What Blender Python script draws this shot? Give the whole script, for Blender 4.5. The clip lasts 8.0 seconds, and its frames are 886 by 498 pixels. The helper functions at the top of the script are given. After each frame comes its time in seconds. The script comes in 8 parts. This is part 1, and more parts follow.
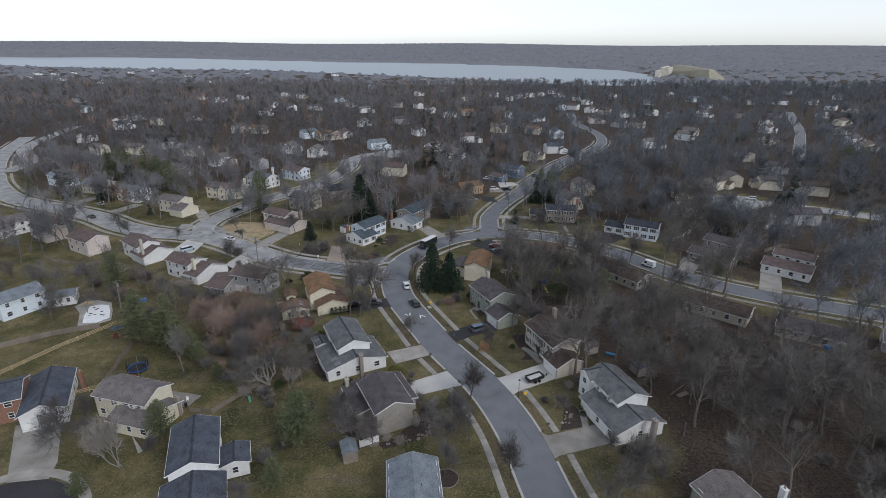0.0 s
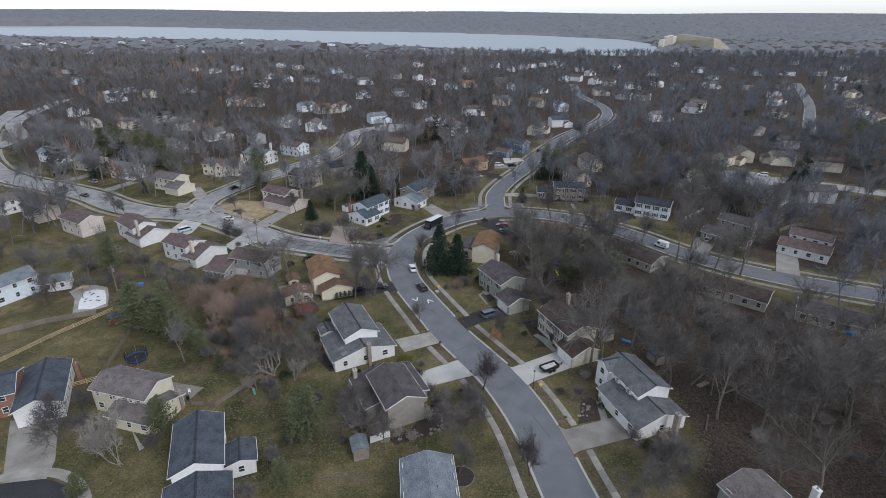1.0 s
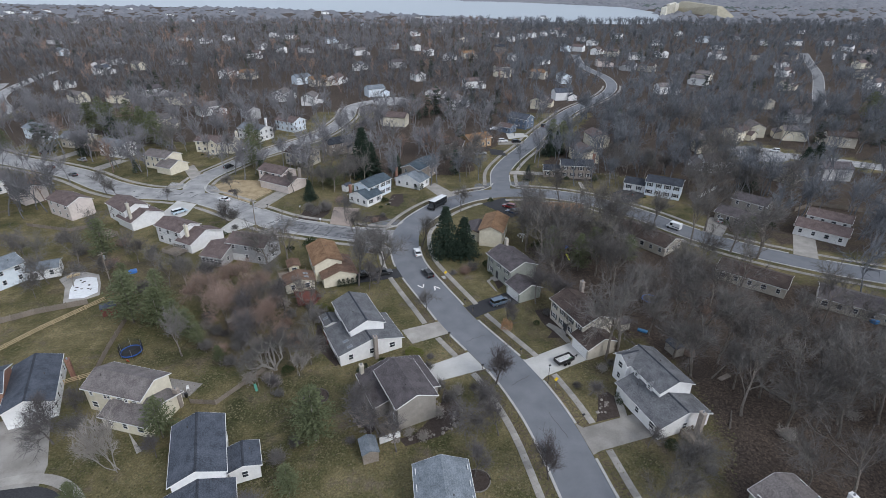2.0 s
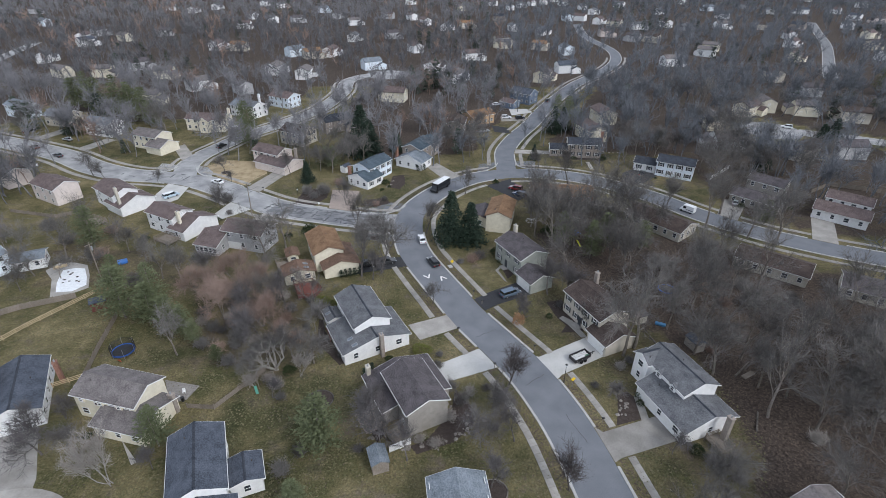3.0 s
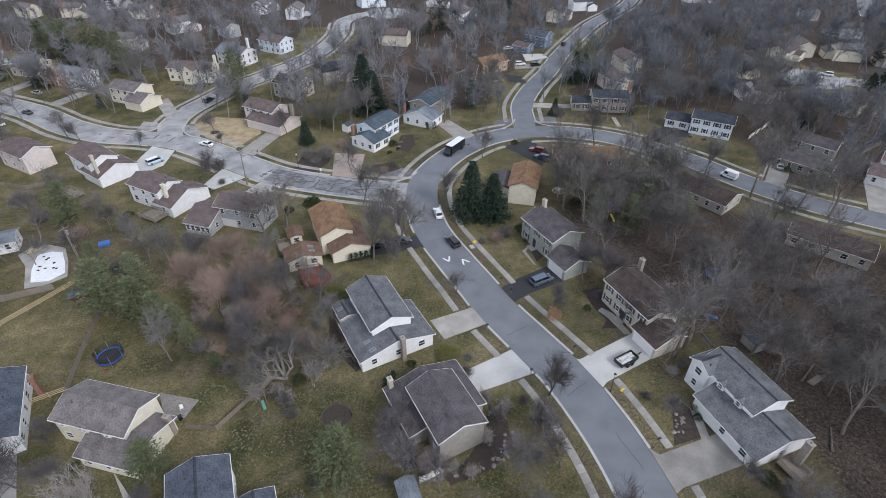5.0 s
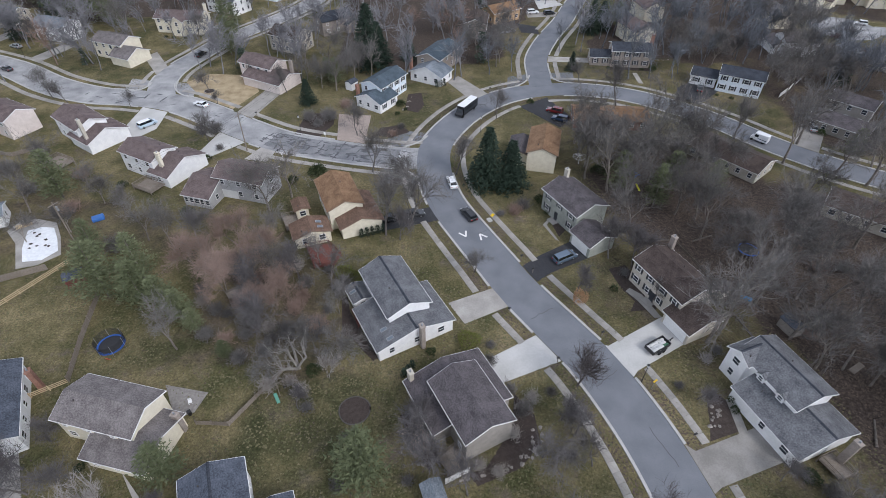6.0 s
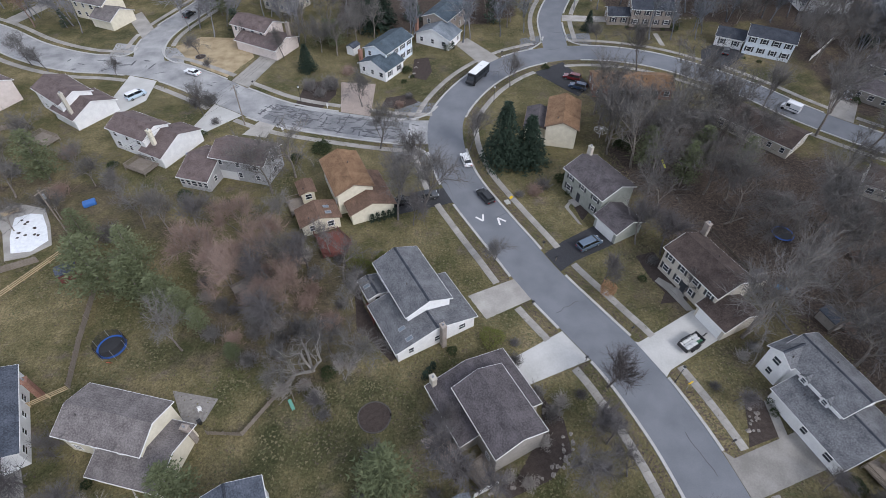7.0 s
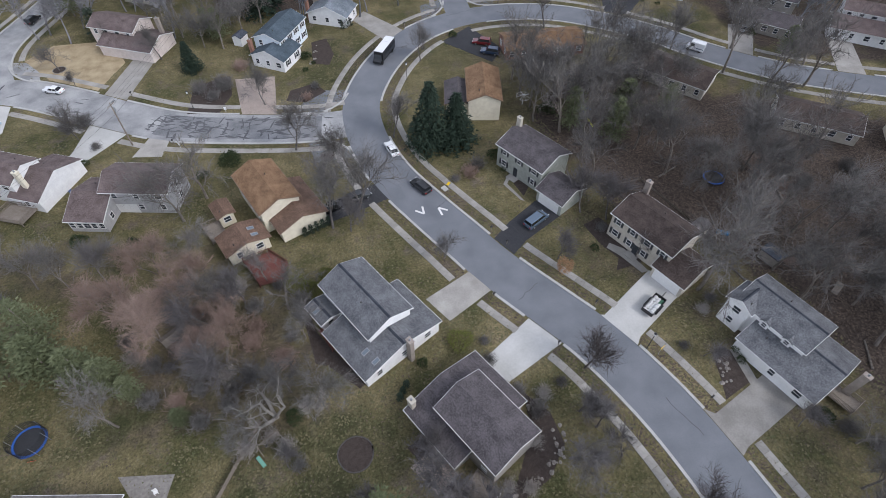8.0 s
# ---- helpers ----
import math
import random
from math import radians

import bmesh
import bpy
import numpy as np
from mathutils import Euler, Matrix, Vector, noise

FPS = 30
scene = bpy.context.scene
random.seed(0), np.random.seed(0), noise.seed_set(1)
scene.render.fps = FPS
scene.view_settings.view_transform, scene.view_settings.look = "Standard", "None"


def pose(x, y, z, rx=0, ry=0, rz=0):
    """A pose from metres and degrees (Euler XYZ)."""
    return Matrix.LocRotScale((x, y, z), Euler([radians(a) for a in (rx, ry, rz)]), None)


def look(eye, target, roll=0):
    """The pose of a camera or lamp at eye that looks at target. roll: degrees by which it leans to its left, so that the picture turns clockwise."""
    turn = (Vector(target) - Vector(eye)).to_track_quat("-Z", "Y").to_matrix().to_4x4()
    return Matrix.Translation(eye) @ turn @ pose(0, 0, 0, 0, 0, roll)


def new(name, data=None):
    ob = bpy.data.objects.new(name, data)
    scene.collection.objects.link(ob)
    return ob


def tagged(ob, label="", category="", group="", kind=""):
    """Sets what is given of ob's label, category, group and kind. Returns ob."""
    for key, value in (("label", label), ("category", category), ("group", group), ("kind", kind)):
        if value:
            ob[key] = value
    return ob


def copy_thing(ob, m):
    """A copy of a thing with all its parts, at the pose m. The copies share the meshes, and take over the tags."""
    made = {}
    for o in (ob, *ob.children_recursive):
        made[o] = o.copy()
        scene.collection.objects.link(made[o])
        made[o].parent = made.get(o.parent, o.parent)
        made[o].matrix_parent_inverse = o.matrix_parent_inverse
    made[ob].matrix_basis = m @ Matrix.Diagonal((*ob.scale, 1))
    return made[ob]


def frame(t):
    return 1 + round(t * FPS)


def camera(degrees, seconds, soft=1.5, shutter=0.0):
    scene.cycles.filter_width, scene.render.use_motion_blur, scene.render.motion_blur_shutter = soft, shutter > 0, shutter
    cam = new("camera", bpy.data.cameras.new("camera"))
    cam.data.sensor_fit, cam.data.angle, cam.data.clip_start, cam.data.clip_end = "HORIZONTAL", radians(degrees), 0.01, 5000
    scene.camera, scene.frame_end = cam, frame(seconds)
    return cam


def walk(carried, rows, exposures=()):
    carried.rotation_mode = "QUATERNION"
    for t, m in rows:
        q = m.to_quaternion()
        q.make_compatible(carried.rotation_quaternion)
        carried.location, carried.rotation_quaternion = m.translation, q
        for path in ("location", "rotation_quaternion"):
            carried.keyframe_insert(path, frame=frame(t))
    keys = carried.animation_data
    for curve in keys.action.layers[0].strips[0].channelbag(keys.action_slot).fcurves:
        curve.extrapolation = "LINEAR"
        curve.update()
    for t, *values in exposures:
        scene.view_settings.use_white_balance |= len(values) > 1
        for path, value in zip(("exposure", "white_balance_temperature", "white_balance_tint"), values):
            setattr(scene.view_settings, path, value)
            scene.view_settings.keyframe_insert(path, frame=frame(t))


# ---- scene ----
import itertools

cam = camera(80.2, 8.0, soft=0.6)
METRES, EYE, TILT, LEAN, TURN = 69.3, 71.0, 2.0, 0.0, 0.0
ROWS = [
    (0.0, 0.0, 0.0, 0.0, 0.14, -23.34, -0.32),
    (0.5, -0.021, 0.0442, 0.0006, -0.02, -24.82, -0.33),
    (1.0, -0.041, 0.0915, 0.0011, -0.11, -26.3, -0.31),
    (1.5, -0.0606, 0.1415, 0.0008, -0.3, -27.78, -0.3),
    (3.0, -0.1174, 0.305, 0.0012, -1.05, -32.23, -0.31),
    (3.5, -0.1356, 0.3656, 0.0007, -1.3, -33.65, -0.31),
    (4.0, -0.1554, 0.4271, -0.0011, -1.43, -35.05, -0.33),
    (4.5, -0.1748, 0.4888, -0.003, -1.52, -36.52, -0.34),
    (6.0, -0.2466, 0.6785, -0.0109, -1.88, -44.16, -0.3),
    (6.5, -0.2732, 0.7424, -0.0128, -1.9, -46.7, -0.3),
    (7.0, -0.2984, 0.8069, -0.0149, -2.48, -49.02, -0.3),
    (7.5, -0.3204, 0.8716, -0.0174, -6.46, -51.07, -0.34),
    (8.0, -0.3438, 0.9377, -0.0236, -15.58, -52.85, -0.57),
]
walk(cam, [(t, pose(0, 0, EYE, TILT, LEAN, TURN) @ pose(METRES * x, METRES * y, METRES * z, 90 + pitch, roll, yaw)) for t, x, y, z, yaw, pitch, roll in ROWS],
     exposures=[(0.0, 0.32, 6550, 10), (1.0, 0.52, 6480, 10), (1.5, 0.64, 6450, 10), (3.0, 0.90, 6420, 10), (4.0, 0.94, 6400, 11), (8.0, 0.94, 6400, 13)])

# ---- light: a bright overcast sky with a wide, weak sun ----
SUN_UP, SUN_ROUND = 42.0, 135.0  # degrees above the horizon, and round from +y to the right
world = bpy.data.worlds.new("overcast_sky")
scene.world = world
world.use_nodes = True
wn, wl = world.node_tree.nodes, world.node_tree.links
wn.clear()
sky = wn.new("ShaderNodeTexSky")
sky.sky_type, sky.sun_disc = "NISHITA", False
sky.sun_elevation, sky.sun_rotation = radians(SUN_UP), radians(SUN_ROUND)
sky.air_density, sky.dust_density, sky.ozone_density, sky.altitude = 1.0, 0.7, 3.0, 250
soft_white = wn.new("ShaderNodeHueSaturation")
soft_white.inputs["Saturation"].default_value = 0.34
backing = wn.new("ShaderNodeBackground")
backing.inputs["Strength"].default_value = 0.145
wout = wn.new("ShaderNodeOutputWorld")
wl.new(sky.outputs[0], soft_white.inputs["Color"])
veil = wn.new("ShaderNodeMix")
veil.data_type, veil.blend_type = "RGBA", "MULTIPLY"
veil.inputs[0].default_value, veil.inputs[7].default_value = 1.0, (0.965, 1.0, 1.065, 1.0)
wl.new(soft_white.outputs[0], veil.inputs[6])
cloud = wn.new("ShaderNodeMix")
cloud.data_type = "RGBA"
cloud.inputs[0].default_value, cloud.inputs[7].default_value = 0.16, (5.3, 5.55, 5.9, 1.0)
wl.new(veil.outputs[2], cloud.inputs[6])
wl.new(cloud.outputs[2], backing.inputs["Color"])
wl.new(backing.outputs[0], wout.inputs["Surface"])

sun = new("sun", bpy.data.lights.new("sun", "SUN"))
sun.data.energy, sun.data.angle, sun.data.color = 0.85, radians(18), (1.0, 0.97, 0.93)
a, e = radians(SUN_ROUND), radians(SUN_UP)
sun.matrix_world = look((0, 0, 0), (-math.sin(a) * math.cos(e), -math.cos(a) * math.cos(e), -math.sin(e)))
sun.location = (0, 0, 300)

# ---- materials ----
def rgb(c):
    return (c[0], c[1], c[2], 1.0)


def material(name, dark, light, scale=1.0, rough=0.85, bump=0.0, fine=12.0, spread=0.0, metal=0.0, coords="Object", lap=0.0, stains=0.35):
    """A surface with two scales of mottling, fine relief, and a tone that differs from piece to piece by `spread`. lap: height of boards or courses."""
    m = bpy.data.materials.new(name)
    m.use_nodes = True
    n, l = m.node_tree.nodes, m.node_tree.links
    b = n["Principled BSDF"]
    b.inputs["Roughness"].default_value, b.inputs["Metallic"].default_value = rough, metal
    if rough >= 0.85:
        b.inputs["Specular IOR Level"].default_value = 0.2
    tc = n.new("ShaderNodeTexCoord")
    big, small = n.new("ShaderNodeTexNoise"), n.new("ShaderNodeTexNoise")
    big.inputs["Scale"].default_value, big.inputs["Detail"].default_value = scale * 0.25, 5
    small.inputs["Scale"].default_value, small.inputs["Detail"].default_value = scale * fine * 0.25, 4
    for t in (big, small):
        l.new(tc.outputs[coords], t.inputs["Vector"])
    blend = n.new("ShaderNodeMix")
    blend.inputs[0].default_value = 1 - stains
    l.new(big.outputs["Fac"], blend.inputs[2])
    l.new(small.outputs["Fac"], blend.inputs[3])
    ramp = n.new("ShaderNodeValToRGB")
    ramp.color_ramp.elements[0].position, ramp.color_ramp.elements[1].position = 0.36, 0.64
    ramp.color_ramp.elements[0].color, ramp.color_ramp.elements[1].color = rgb(dark), rgb(light)
    l.new(blend.outputs[0], ramp.inputs[0])
    last = ramp.outputs[0]
    if spread:
        info, hsv, mr = n.new("ShaderNodeObjectInfo"), n.new("ShaderNodeHueSaturation"), n.new("ShaderNodeMapRange")
        mr.inputs[3].default_value, mr.inputs[4].default_value = 1 - spread, 1 + spread
        l.new(info.outputs["Random"], mr.inputs[0])
        l.new(mr.outputs[0], hsv.inputs["Value"])
        l.new(last, hsv.inputs["Color"])
        last = hsv.outputs[0]
    height = small.outputs["Fac"]
    if lap:
        sep, mul, fr = n.new("ShaderNodeSeparateXYZ"), n.new("ShaderNodeMath"), n.new("ShaderNodeMath")
        l.new(tc.outputs["Object"], sep.inputs[0])
        mul.operation, fr.operation = "MULTIPLY", "FRACT"
        mul.inputs[1].default_value = 1 / lap
        l.new(sep.outputs[2], mul.inputs[0])
        l.new(mul.outputs[0], fr.inputs[0])
        joint = n.new("ShaderNodeMapRange")
        joint.inputs[1].default_value, joint.inputs[2].default_value = 0.0, 0.12
        joint.inputs[3].default_value, joint.inputs[4].default_value = 0.82, 1.0
        l.new(fr.outputs[0], joint.inputs[0])
        tone = n.new("ShaderNodeMix")
        tone.data_type, tone.blend_type = "RGBA", "MULTIPLY"
        tone.inputs[0].default_value = 1.0
        l.new(last, tone.inputs[6])
        l.new(joint.outputs[0], tone.inputs[7])
        last = tone.outputs[2]
        height = fr.outputs[0]
    l.new(last, b.inputs["Base Color"])
    if bump:
        bp = n.new("ShaderNodeBump")
        bp.inputs["Strength"].default_value, bp.inputs["Distance"].default_value = min(1.0, bump), 0.02
        l.new(height, bp.inputs["Height"])
        l.new(bp.outputs[0], b.inputs["Normal"])
    return m


def island_material(name, colours, rough=0.8):
    """Leaves and twigs: every little piece takes a tone of its own along the colours."""
    m = bpy.data.materials.new(name)
    m.use_nodes = True
    n, l = m.node_tree.nodes, m.node_tree.links
    b = n["Principled BSDF"]
    b.inputs["Roughness"].default_value = rough
    b.inputs["Specular IOR Level"].default_value = 0.2
    geo, info, add, fr, ramp = (n.new("ShaderNode" + k) for k in ("NewGeometry", "ObjectInfo", "Math", "Math", "ValToRGB"))
    mul = n.new("ShaderNodeMath")
    mul.operation, mul.inputs[1].default_value = "MULTIPLY", 0.45
    add.operation, fr.operation = "MULTIPLY_ADD", "FRACT"
    add.inputs[1].default_value = 0.55
    l.new(info.outputs["Random"], mul.inputs[0])
    l.new(geo.outputs["Random Per Island"], add.inputs[0])
    l.new(mul.outputs[0], add.inputs[2])
    l.new(add.outputs[0], ramp.inputs[0])
    els = ramp.color_ramp.elements
    while len(els) < len(colours):
        els.new(0.5)
    for k, c in enumerate(colours):
        els[k].position, els[k].color = k / max(1, len(colours) - 1), rgb(c)
    l.new(ramp.outputs[0], b.inputs["Base Color"])
    return m


def gloss(name, colour, rough=0.1, metal=0.0, coat=0.0):
    m = bpy.data.materials.new(name)
    m.use_nodes = True
    b = m.node_tree.nodes["Principled BSDF"]
    b.inputs["Base Color"].default_value = rgb(colour)
    b.inputs["Roughness"].default_value, b.inputs["Metallic"].default_value = rough, metal
    b.inputs["Coat Weight"].default_value = coat
    return m


def ground_material():
    """Dormant lawn, greener patches, bare soil, and leaf litter where the `litter` layer says so."""
    m = bpy.data.materials.new("ground")
    m.use_nodes = True
    n, l = m.node_tree.nodes, m.node_tree.links
    b = n["Principled BSDF"]
    b.inputs["Roughness"].default_value = 0.95
    b.inputs["Specular IOR Level"].default_value = 0.1
    tc = n.new("ShaderNodeTexCoord")

    def noise_at(scale, detail=6, rough=0.6):
        t = n.new("ShaderNodeTexNoise")
        t.inputs["Scale"].default_value, t.inputs["Detail"].default_value, t.inputs["Roughness"].default_value = scale, detail, rough
        l.new(tc.outputs["Object"], t.inputs["Vector"])
        return t.outputs["Fac"]

    def ramp(fac, stops):
        r = n.new("ShaderNodeValToRGB")
        while len(r.color_ramp.elements) < len(stops):
            r.color_ramp.elements.new(0.5)
        for k, (p, c) in enumerate(stops):
            r.color_ramp.elements[k].position, r.color_ramp.elements[k].color = p, rgb(c)
        l.new(fac, r.inputs[0])
        return r.outputs[0]

    def mix(fac, one, two, how="MIX"):
        x = n.new("ShaderNodeMix")
        x.data_type, x.blend_type = "RGBA", how
        for value, slot in ((fac, 0), (one, 6), (two, 7)):
            if hasattr(value, "links"):
                l.new(value, x.inputs[slot])
            else:
                x.inputs[slot].default_value = value
        return x.outputs[2]

    lawn = ramp(noise_at(0.085, 10, 0.74), [(0.30, (0.248, 0.202, 0.114)), (0.42, (0.178, 0.149, 0.081)), (0.53, (0.106, 0.096, 0.047)), (0.66, (0.052, 0.058, 0.025))])
    soil = ramp(noise_at(0.5, 8, 0.7), [(0.35, (0.105, 0.084, 0.068)), (0.65, (0.165, 0.138, 0.112))])
    litter = ramp(noise_at(1.6, 10, 0.75), [(0.32, (0.023, 0.018, 0.015)), (0.5, (0.072, 0.057, 0.047)), (0.7, (0.130, 0.102, 0.082))])
    bare = ramp(noise_at(0.16, 8, 0.7), [(0.55, (0, 0, 0)), (0.68, (1, 1, 1))])
    base = mix(bare, lawn, soil)
    attr = n.new("ShaderNodeAttribute")
    attr.attribute_name = "litter"
    edge = n.new("ShaderNodeMath")
    edge.operation = "MULTIPLY_ADD"
    edge.inputs[1].default_value = 1.6
    l.new(attr.outputs["Fac"], edge.inputs[0])
    shift = n.new("ShaderNodeMath")
    shift.operation, shift.inputs[1].default_value = "SUBTRACT", 0.85
    l.new(noise_at(0.22, 8, 0.7), shift.inputs[0])
    l.new(shift.outputs[0], edge.inputs[2])
    sharp = n.new("ShaderNodeMapRange")
    sharp.inputs[1].default_value, sharp.inputs[2].default_value = 0.05, 0.45
    l.new(edge.outputs[0], sharp.inputs[0])
    base = mix(sharp.outputs[0], base, litter)
    lush = n.new("ShaderNodeAttribute")
    lush.attribute_name = "lush"
    moist = ramp(noise_at(0.3, 9, 0.75), [(0.3, (0.034, 0.040, 0.017)), (0.5, (0.056, 0.058, 0.028)), (0.7, (0.090, 0.080, 0.046))])
    thick = n.new("ShaderNodeMath")
    thick.operation = "MULTIPLY"
    l.new(lush.outputs["Fac"], thick.inputs[0])
    l.new(noise_at(0.12, 8, 0.72), thick.inputs[1])
    green = n.new("ShaderNodeMapRange")
    green.inputs[1].default_value, green.inputs[2].default_value = 0.34, 0.58
    l.new(thick.outputs[0], green.inputs[0])
    base = mix(green.outputs[0], base, moist)
    grain = ramp(noise_at(2.6, 8, 0.85), [(0.35, (0.36, 0.36, 0.36)), (0.65, (1.52, 1.52, 1.52))])
    base = mix(1.0, base, grain, "MULTIPLY")
    l.new(base, b.inputs["Base Color"])
    bp = n.new("ShaderNodeBump")
    bp.inputs["Strength"].default_value, bp.inputs["Distance"].default_value = 0.6, 0.08
    l.new(noise_at(5.0, 6, 0.8), bp.inputs["Height"])
    l.new(bp.outputs[0], b.inputs["Normal"])
    return m


GROUND = ground_material()
ASPHALT = material("asphalt_grey", (0.138, 0.147, 0.162), (0.184, 0.193, 0.210), 0.9, 0.9, 0.3, 26, stains=0.68)
ASPHALT_OLD = material("asphalt_worn_pale", (0.20, 0.203, 0.208), (0.375, 0.374, 0.37), 0.9, 0.92, 0.3, 18, stains=0.72)
ASPHALT_MID = material("asphalt_patched", (0.135, 0.138, 0.145), (0.25, 0.252, 0.256), 1.2, 0.92, 0.3, 14, stains=0.65)
ASPHALT_NEW = material("asphalt_black", (0.030, 0.031, 0.035), (0.055, 0.056, 0.06), 0.8, 0.9, 0.2, 20)
TAR = material("tar_patch", (0.055, 0.056, 0.062), (0.115, 0.116, 0.122), 1.5, 0.8, 0.1, 10)
CONCRETE = material("concrete", (0.235, 0.222, 0.202), (0.355, 0.338, 0.312), 1.2, 0.9, 0.2, 14, spread=0.16, stains=0.72)
CONCRETE_NEW = material("concrete_new", (0.40, 0.395, 0.375), (0.51, 0.505, 0.485), 0.9, 0.85, 0.1, 14, stains=0.75)
KERB = material("kerb_concrete", (0.34, 0.335, 0.32), (0.47, 0.465, 0.45), 2.0, 0.9, 0.2, 10)
PAVER = material("pavers", (0.26, 0.21, 0.18), (0.38, 0.32, 0.28), 4, 0.9, 0.3, 8)
MULCH = material("mulch", (0.033, 0.026, 0.023), (0.076, 0.060, 0.052), 6, 0.95, 0.6, 6)
STRAW = material("straw", (0.25, 0.19, 0.115), (0.43, 0.35, 0.225), 1.4, 0.95, 0.5, 20, stains=0.6)
ROOFS = {
    "ink": material("shingle_ink_blue", (0.022, 0.026, 0.034), (0.060, 0.067, 0.082), 2.4, 0.9, 0.6, 8, lap=0.14, stains=0.45),
    "plum": material("shingle_plum_grey", (0.052, 0.046, 0.049), (0.125, 0.112, 0.117), 2.4, 0.9, 0.6, 8, lap=0.14, stains=0.45),
    "grey": material("shingle_grey", (0.072, 0.075, 0.082), (0.172, 0.176, 0.186), 2.4, 0.9, 0.6, 8, lap=0.14, stains=0.45),
    "brown": material("shingle_brown", (0.076, 0.057, 0.055), (0.178, 0.140, 0.133), 2.4, 0.9, 0.6, 8, lap=0.14, stains=0.45),
    "umber": material("shingle_umber", (0.036, 0.027, 0.024), (0.096, 0.074, 0.065), 2.4, 0.9, 0.6, 8, lap=0.14, stains=0.45),
    "taupe": material("shingle_taupe", (0.092, 0.082, 0.08), (0.21, 0.19, 0.186), 2.4, 0.9, 0.6, 8, lap=0.14, stains=0.45),
    "slate": material("shingle_slate_blue", (0.038, 0.045, 0.058), (0.102, 0.115, 0.142), 2.4, 0.9, 0.6, 8, lap=0.14, stains=0.45),
    "teal": material("shingle_blue_grey", (0.036, 0.05, 0.062), (0.09, 0.118, 0.142), 2.4, 0.9, 0.6, 8, lap=0.14, stains=0.45),
    "steel": material("shingle_steel_blue", (0.1, 0.116, 0.132), (0.228, 0.258, 0.288), 2.4, 0.9, 0.6, 8, lap=0.14, stains=0.45),
    "rust": material("shingle_rust_brown", (0.085, 0.054, 0.040), (0.205, 0.132, 0.096), 2.4, 0.9, 0.6, 8, lap=0.14, stains=0.45),
    "tan": material("shingle_tan_orange", (0.12, 0.07, 0.04), (0.282, 0.174, 0.102), 2.4, 0.9, 0.6, 8, lap=0.14, stains=0.45),
}
WALLS = {
    "white": material("siding_white", (0.70, 0.70, 0.70), (0.80, 0.80, 0.79), 0.6, 0.6, 0.4, 8, lap=0.2),
    "cream": material("siding_cream", (0.62, 0.57, 0.45), (0.72, 0.67, 0.54), 0.6, 0.65, 0.4, 8, lap=0.2),
    "beige": material("siding_beige", (0.42, 0.385, 0.32), (0.52, 0.48, 0.41), 0.6, 0.7, 0.4, 8, lap=0.2),
    "taupe": material("siding_taupe", (0.25, 0.23, 0.205), (0.32, 0.295, 0.265), 0.6, 0.7, 0.4, 8, lap=0.2),
    "grey": material("siding_grey", (0.33, 0.33, 0.335), (0.42, 0.42, 0.425), 0.6, 0.7, 0.4, 8, lap=0.2),
    "sage": material("siding_sage", (0.25, 0.265, 0.235), (0.33, 0.345, 0.31), 0.6, 0.7, 0.4, 8, lap=0.2),
    "pink": material("siding_pale_pink", (0.56, 0.49, 0.45), (0.66, 0.585, 0.545), 0.6, 0.7, 0.4, 8, lap=0.2),
    "blue": material("siding_pale_blue", (0.60, 0.67, 0.73), (0.70, 0.76, 0.81), 0.6, 0.6, 0.4, 8, lap=0.2),
    "navy": material("siding_blue", (0.10, 0.135, 0.19), (0.145, 0.185, 0.25), 0.6, 0.6, 0.4, 8, lap=0.2),
    "ochre": material("siding_ochre", (0.40, 0.26, 0.14), (0.50, 0.34, 0.20), 0.6, 0.7, 0.4, 8, lap=0.2),
    "brick": material("brick_wall", (0.19, 0.095, 0.068), (0.32, 0.185, 0.14), 6, 0.9, 0.5, 6, lap=0.08),
    "stone": material("brick_wall_pale", (0.23, 0.20, 0.175), (0.38, 0.33, 0.29), 6, 0.9, 0.5, 6, lap=0.08),
}
TRIM = material("white_trim", (0.68, 0.68, 0.67), (0.80, 0.80, 0.79), 3, 0.5)
BROWN_TRIM = material("brown_trim", (0.16, 0.105, 0.07), (0.25, 0.17, 0.12), 3, 0.6)
DARK_TRIM = material("dark_trim", (0.045, 0.040, 0.038), (0.075, 0.066, 0.062), 3, 0.6)
SHUTTER = material("dark_shutter", (0.018, 0.022, 0.028), (0.035, 0.04, 0.048), 3, 0.6, lap=0.06)
GLASS = gloss("window_glass", (0.035, 0.042, 0.052), 0.08)
SKY_GLASS = gloss("skylight_glass", (0.16, 0.19, 0.22), 0.15)
WOOD = material("weathered_wood", (0.16, 0.135, 0.11), (0.27, 0.235, 0.20), 2, 0.9, 0.4, 10, spread=0.15)
WOOD_NEW = material("new_pine", (0.40, 0.31, 0.19), (0.54, 0.43, 0.28), 2, 0.85, 0.4, 10, spread=0.12)
WOOD_RED = material("red_stained_wood", (0.105, 0.038, 0.032), (0.175, 0.072, 0.058), 2, 0.85, 0.4, 10, spread=0.12)
BARK = material("bark", (0.105, 0.090, 0.078), (0.25, 0.223, 0.196), 3, 0.95, 0.8, 6, spread=0.25)
BARK_MID = material("bark_mid", (0.085, 0.076, 0.071), (0.175, 0.160, 0.150), 3, 0.95, 0.8, 6, spread=0.2)
BARK_DARK = material("bark_dark", (0.050, 0.043, 0.040), (0.105, 0.093, 0.086), 3, 0.95, 0.8, 6, spread=0.2)
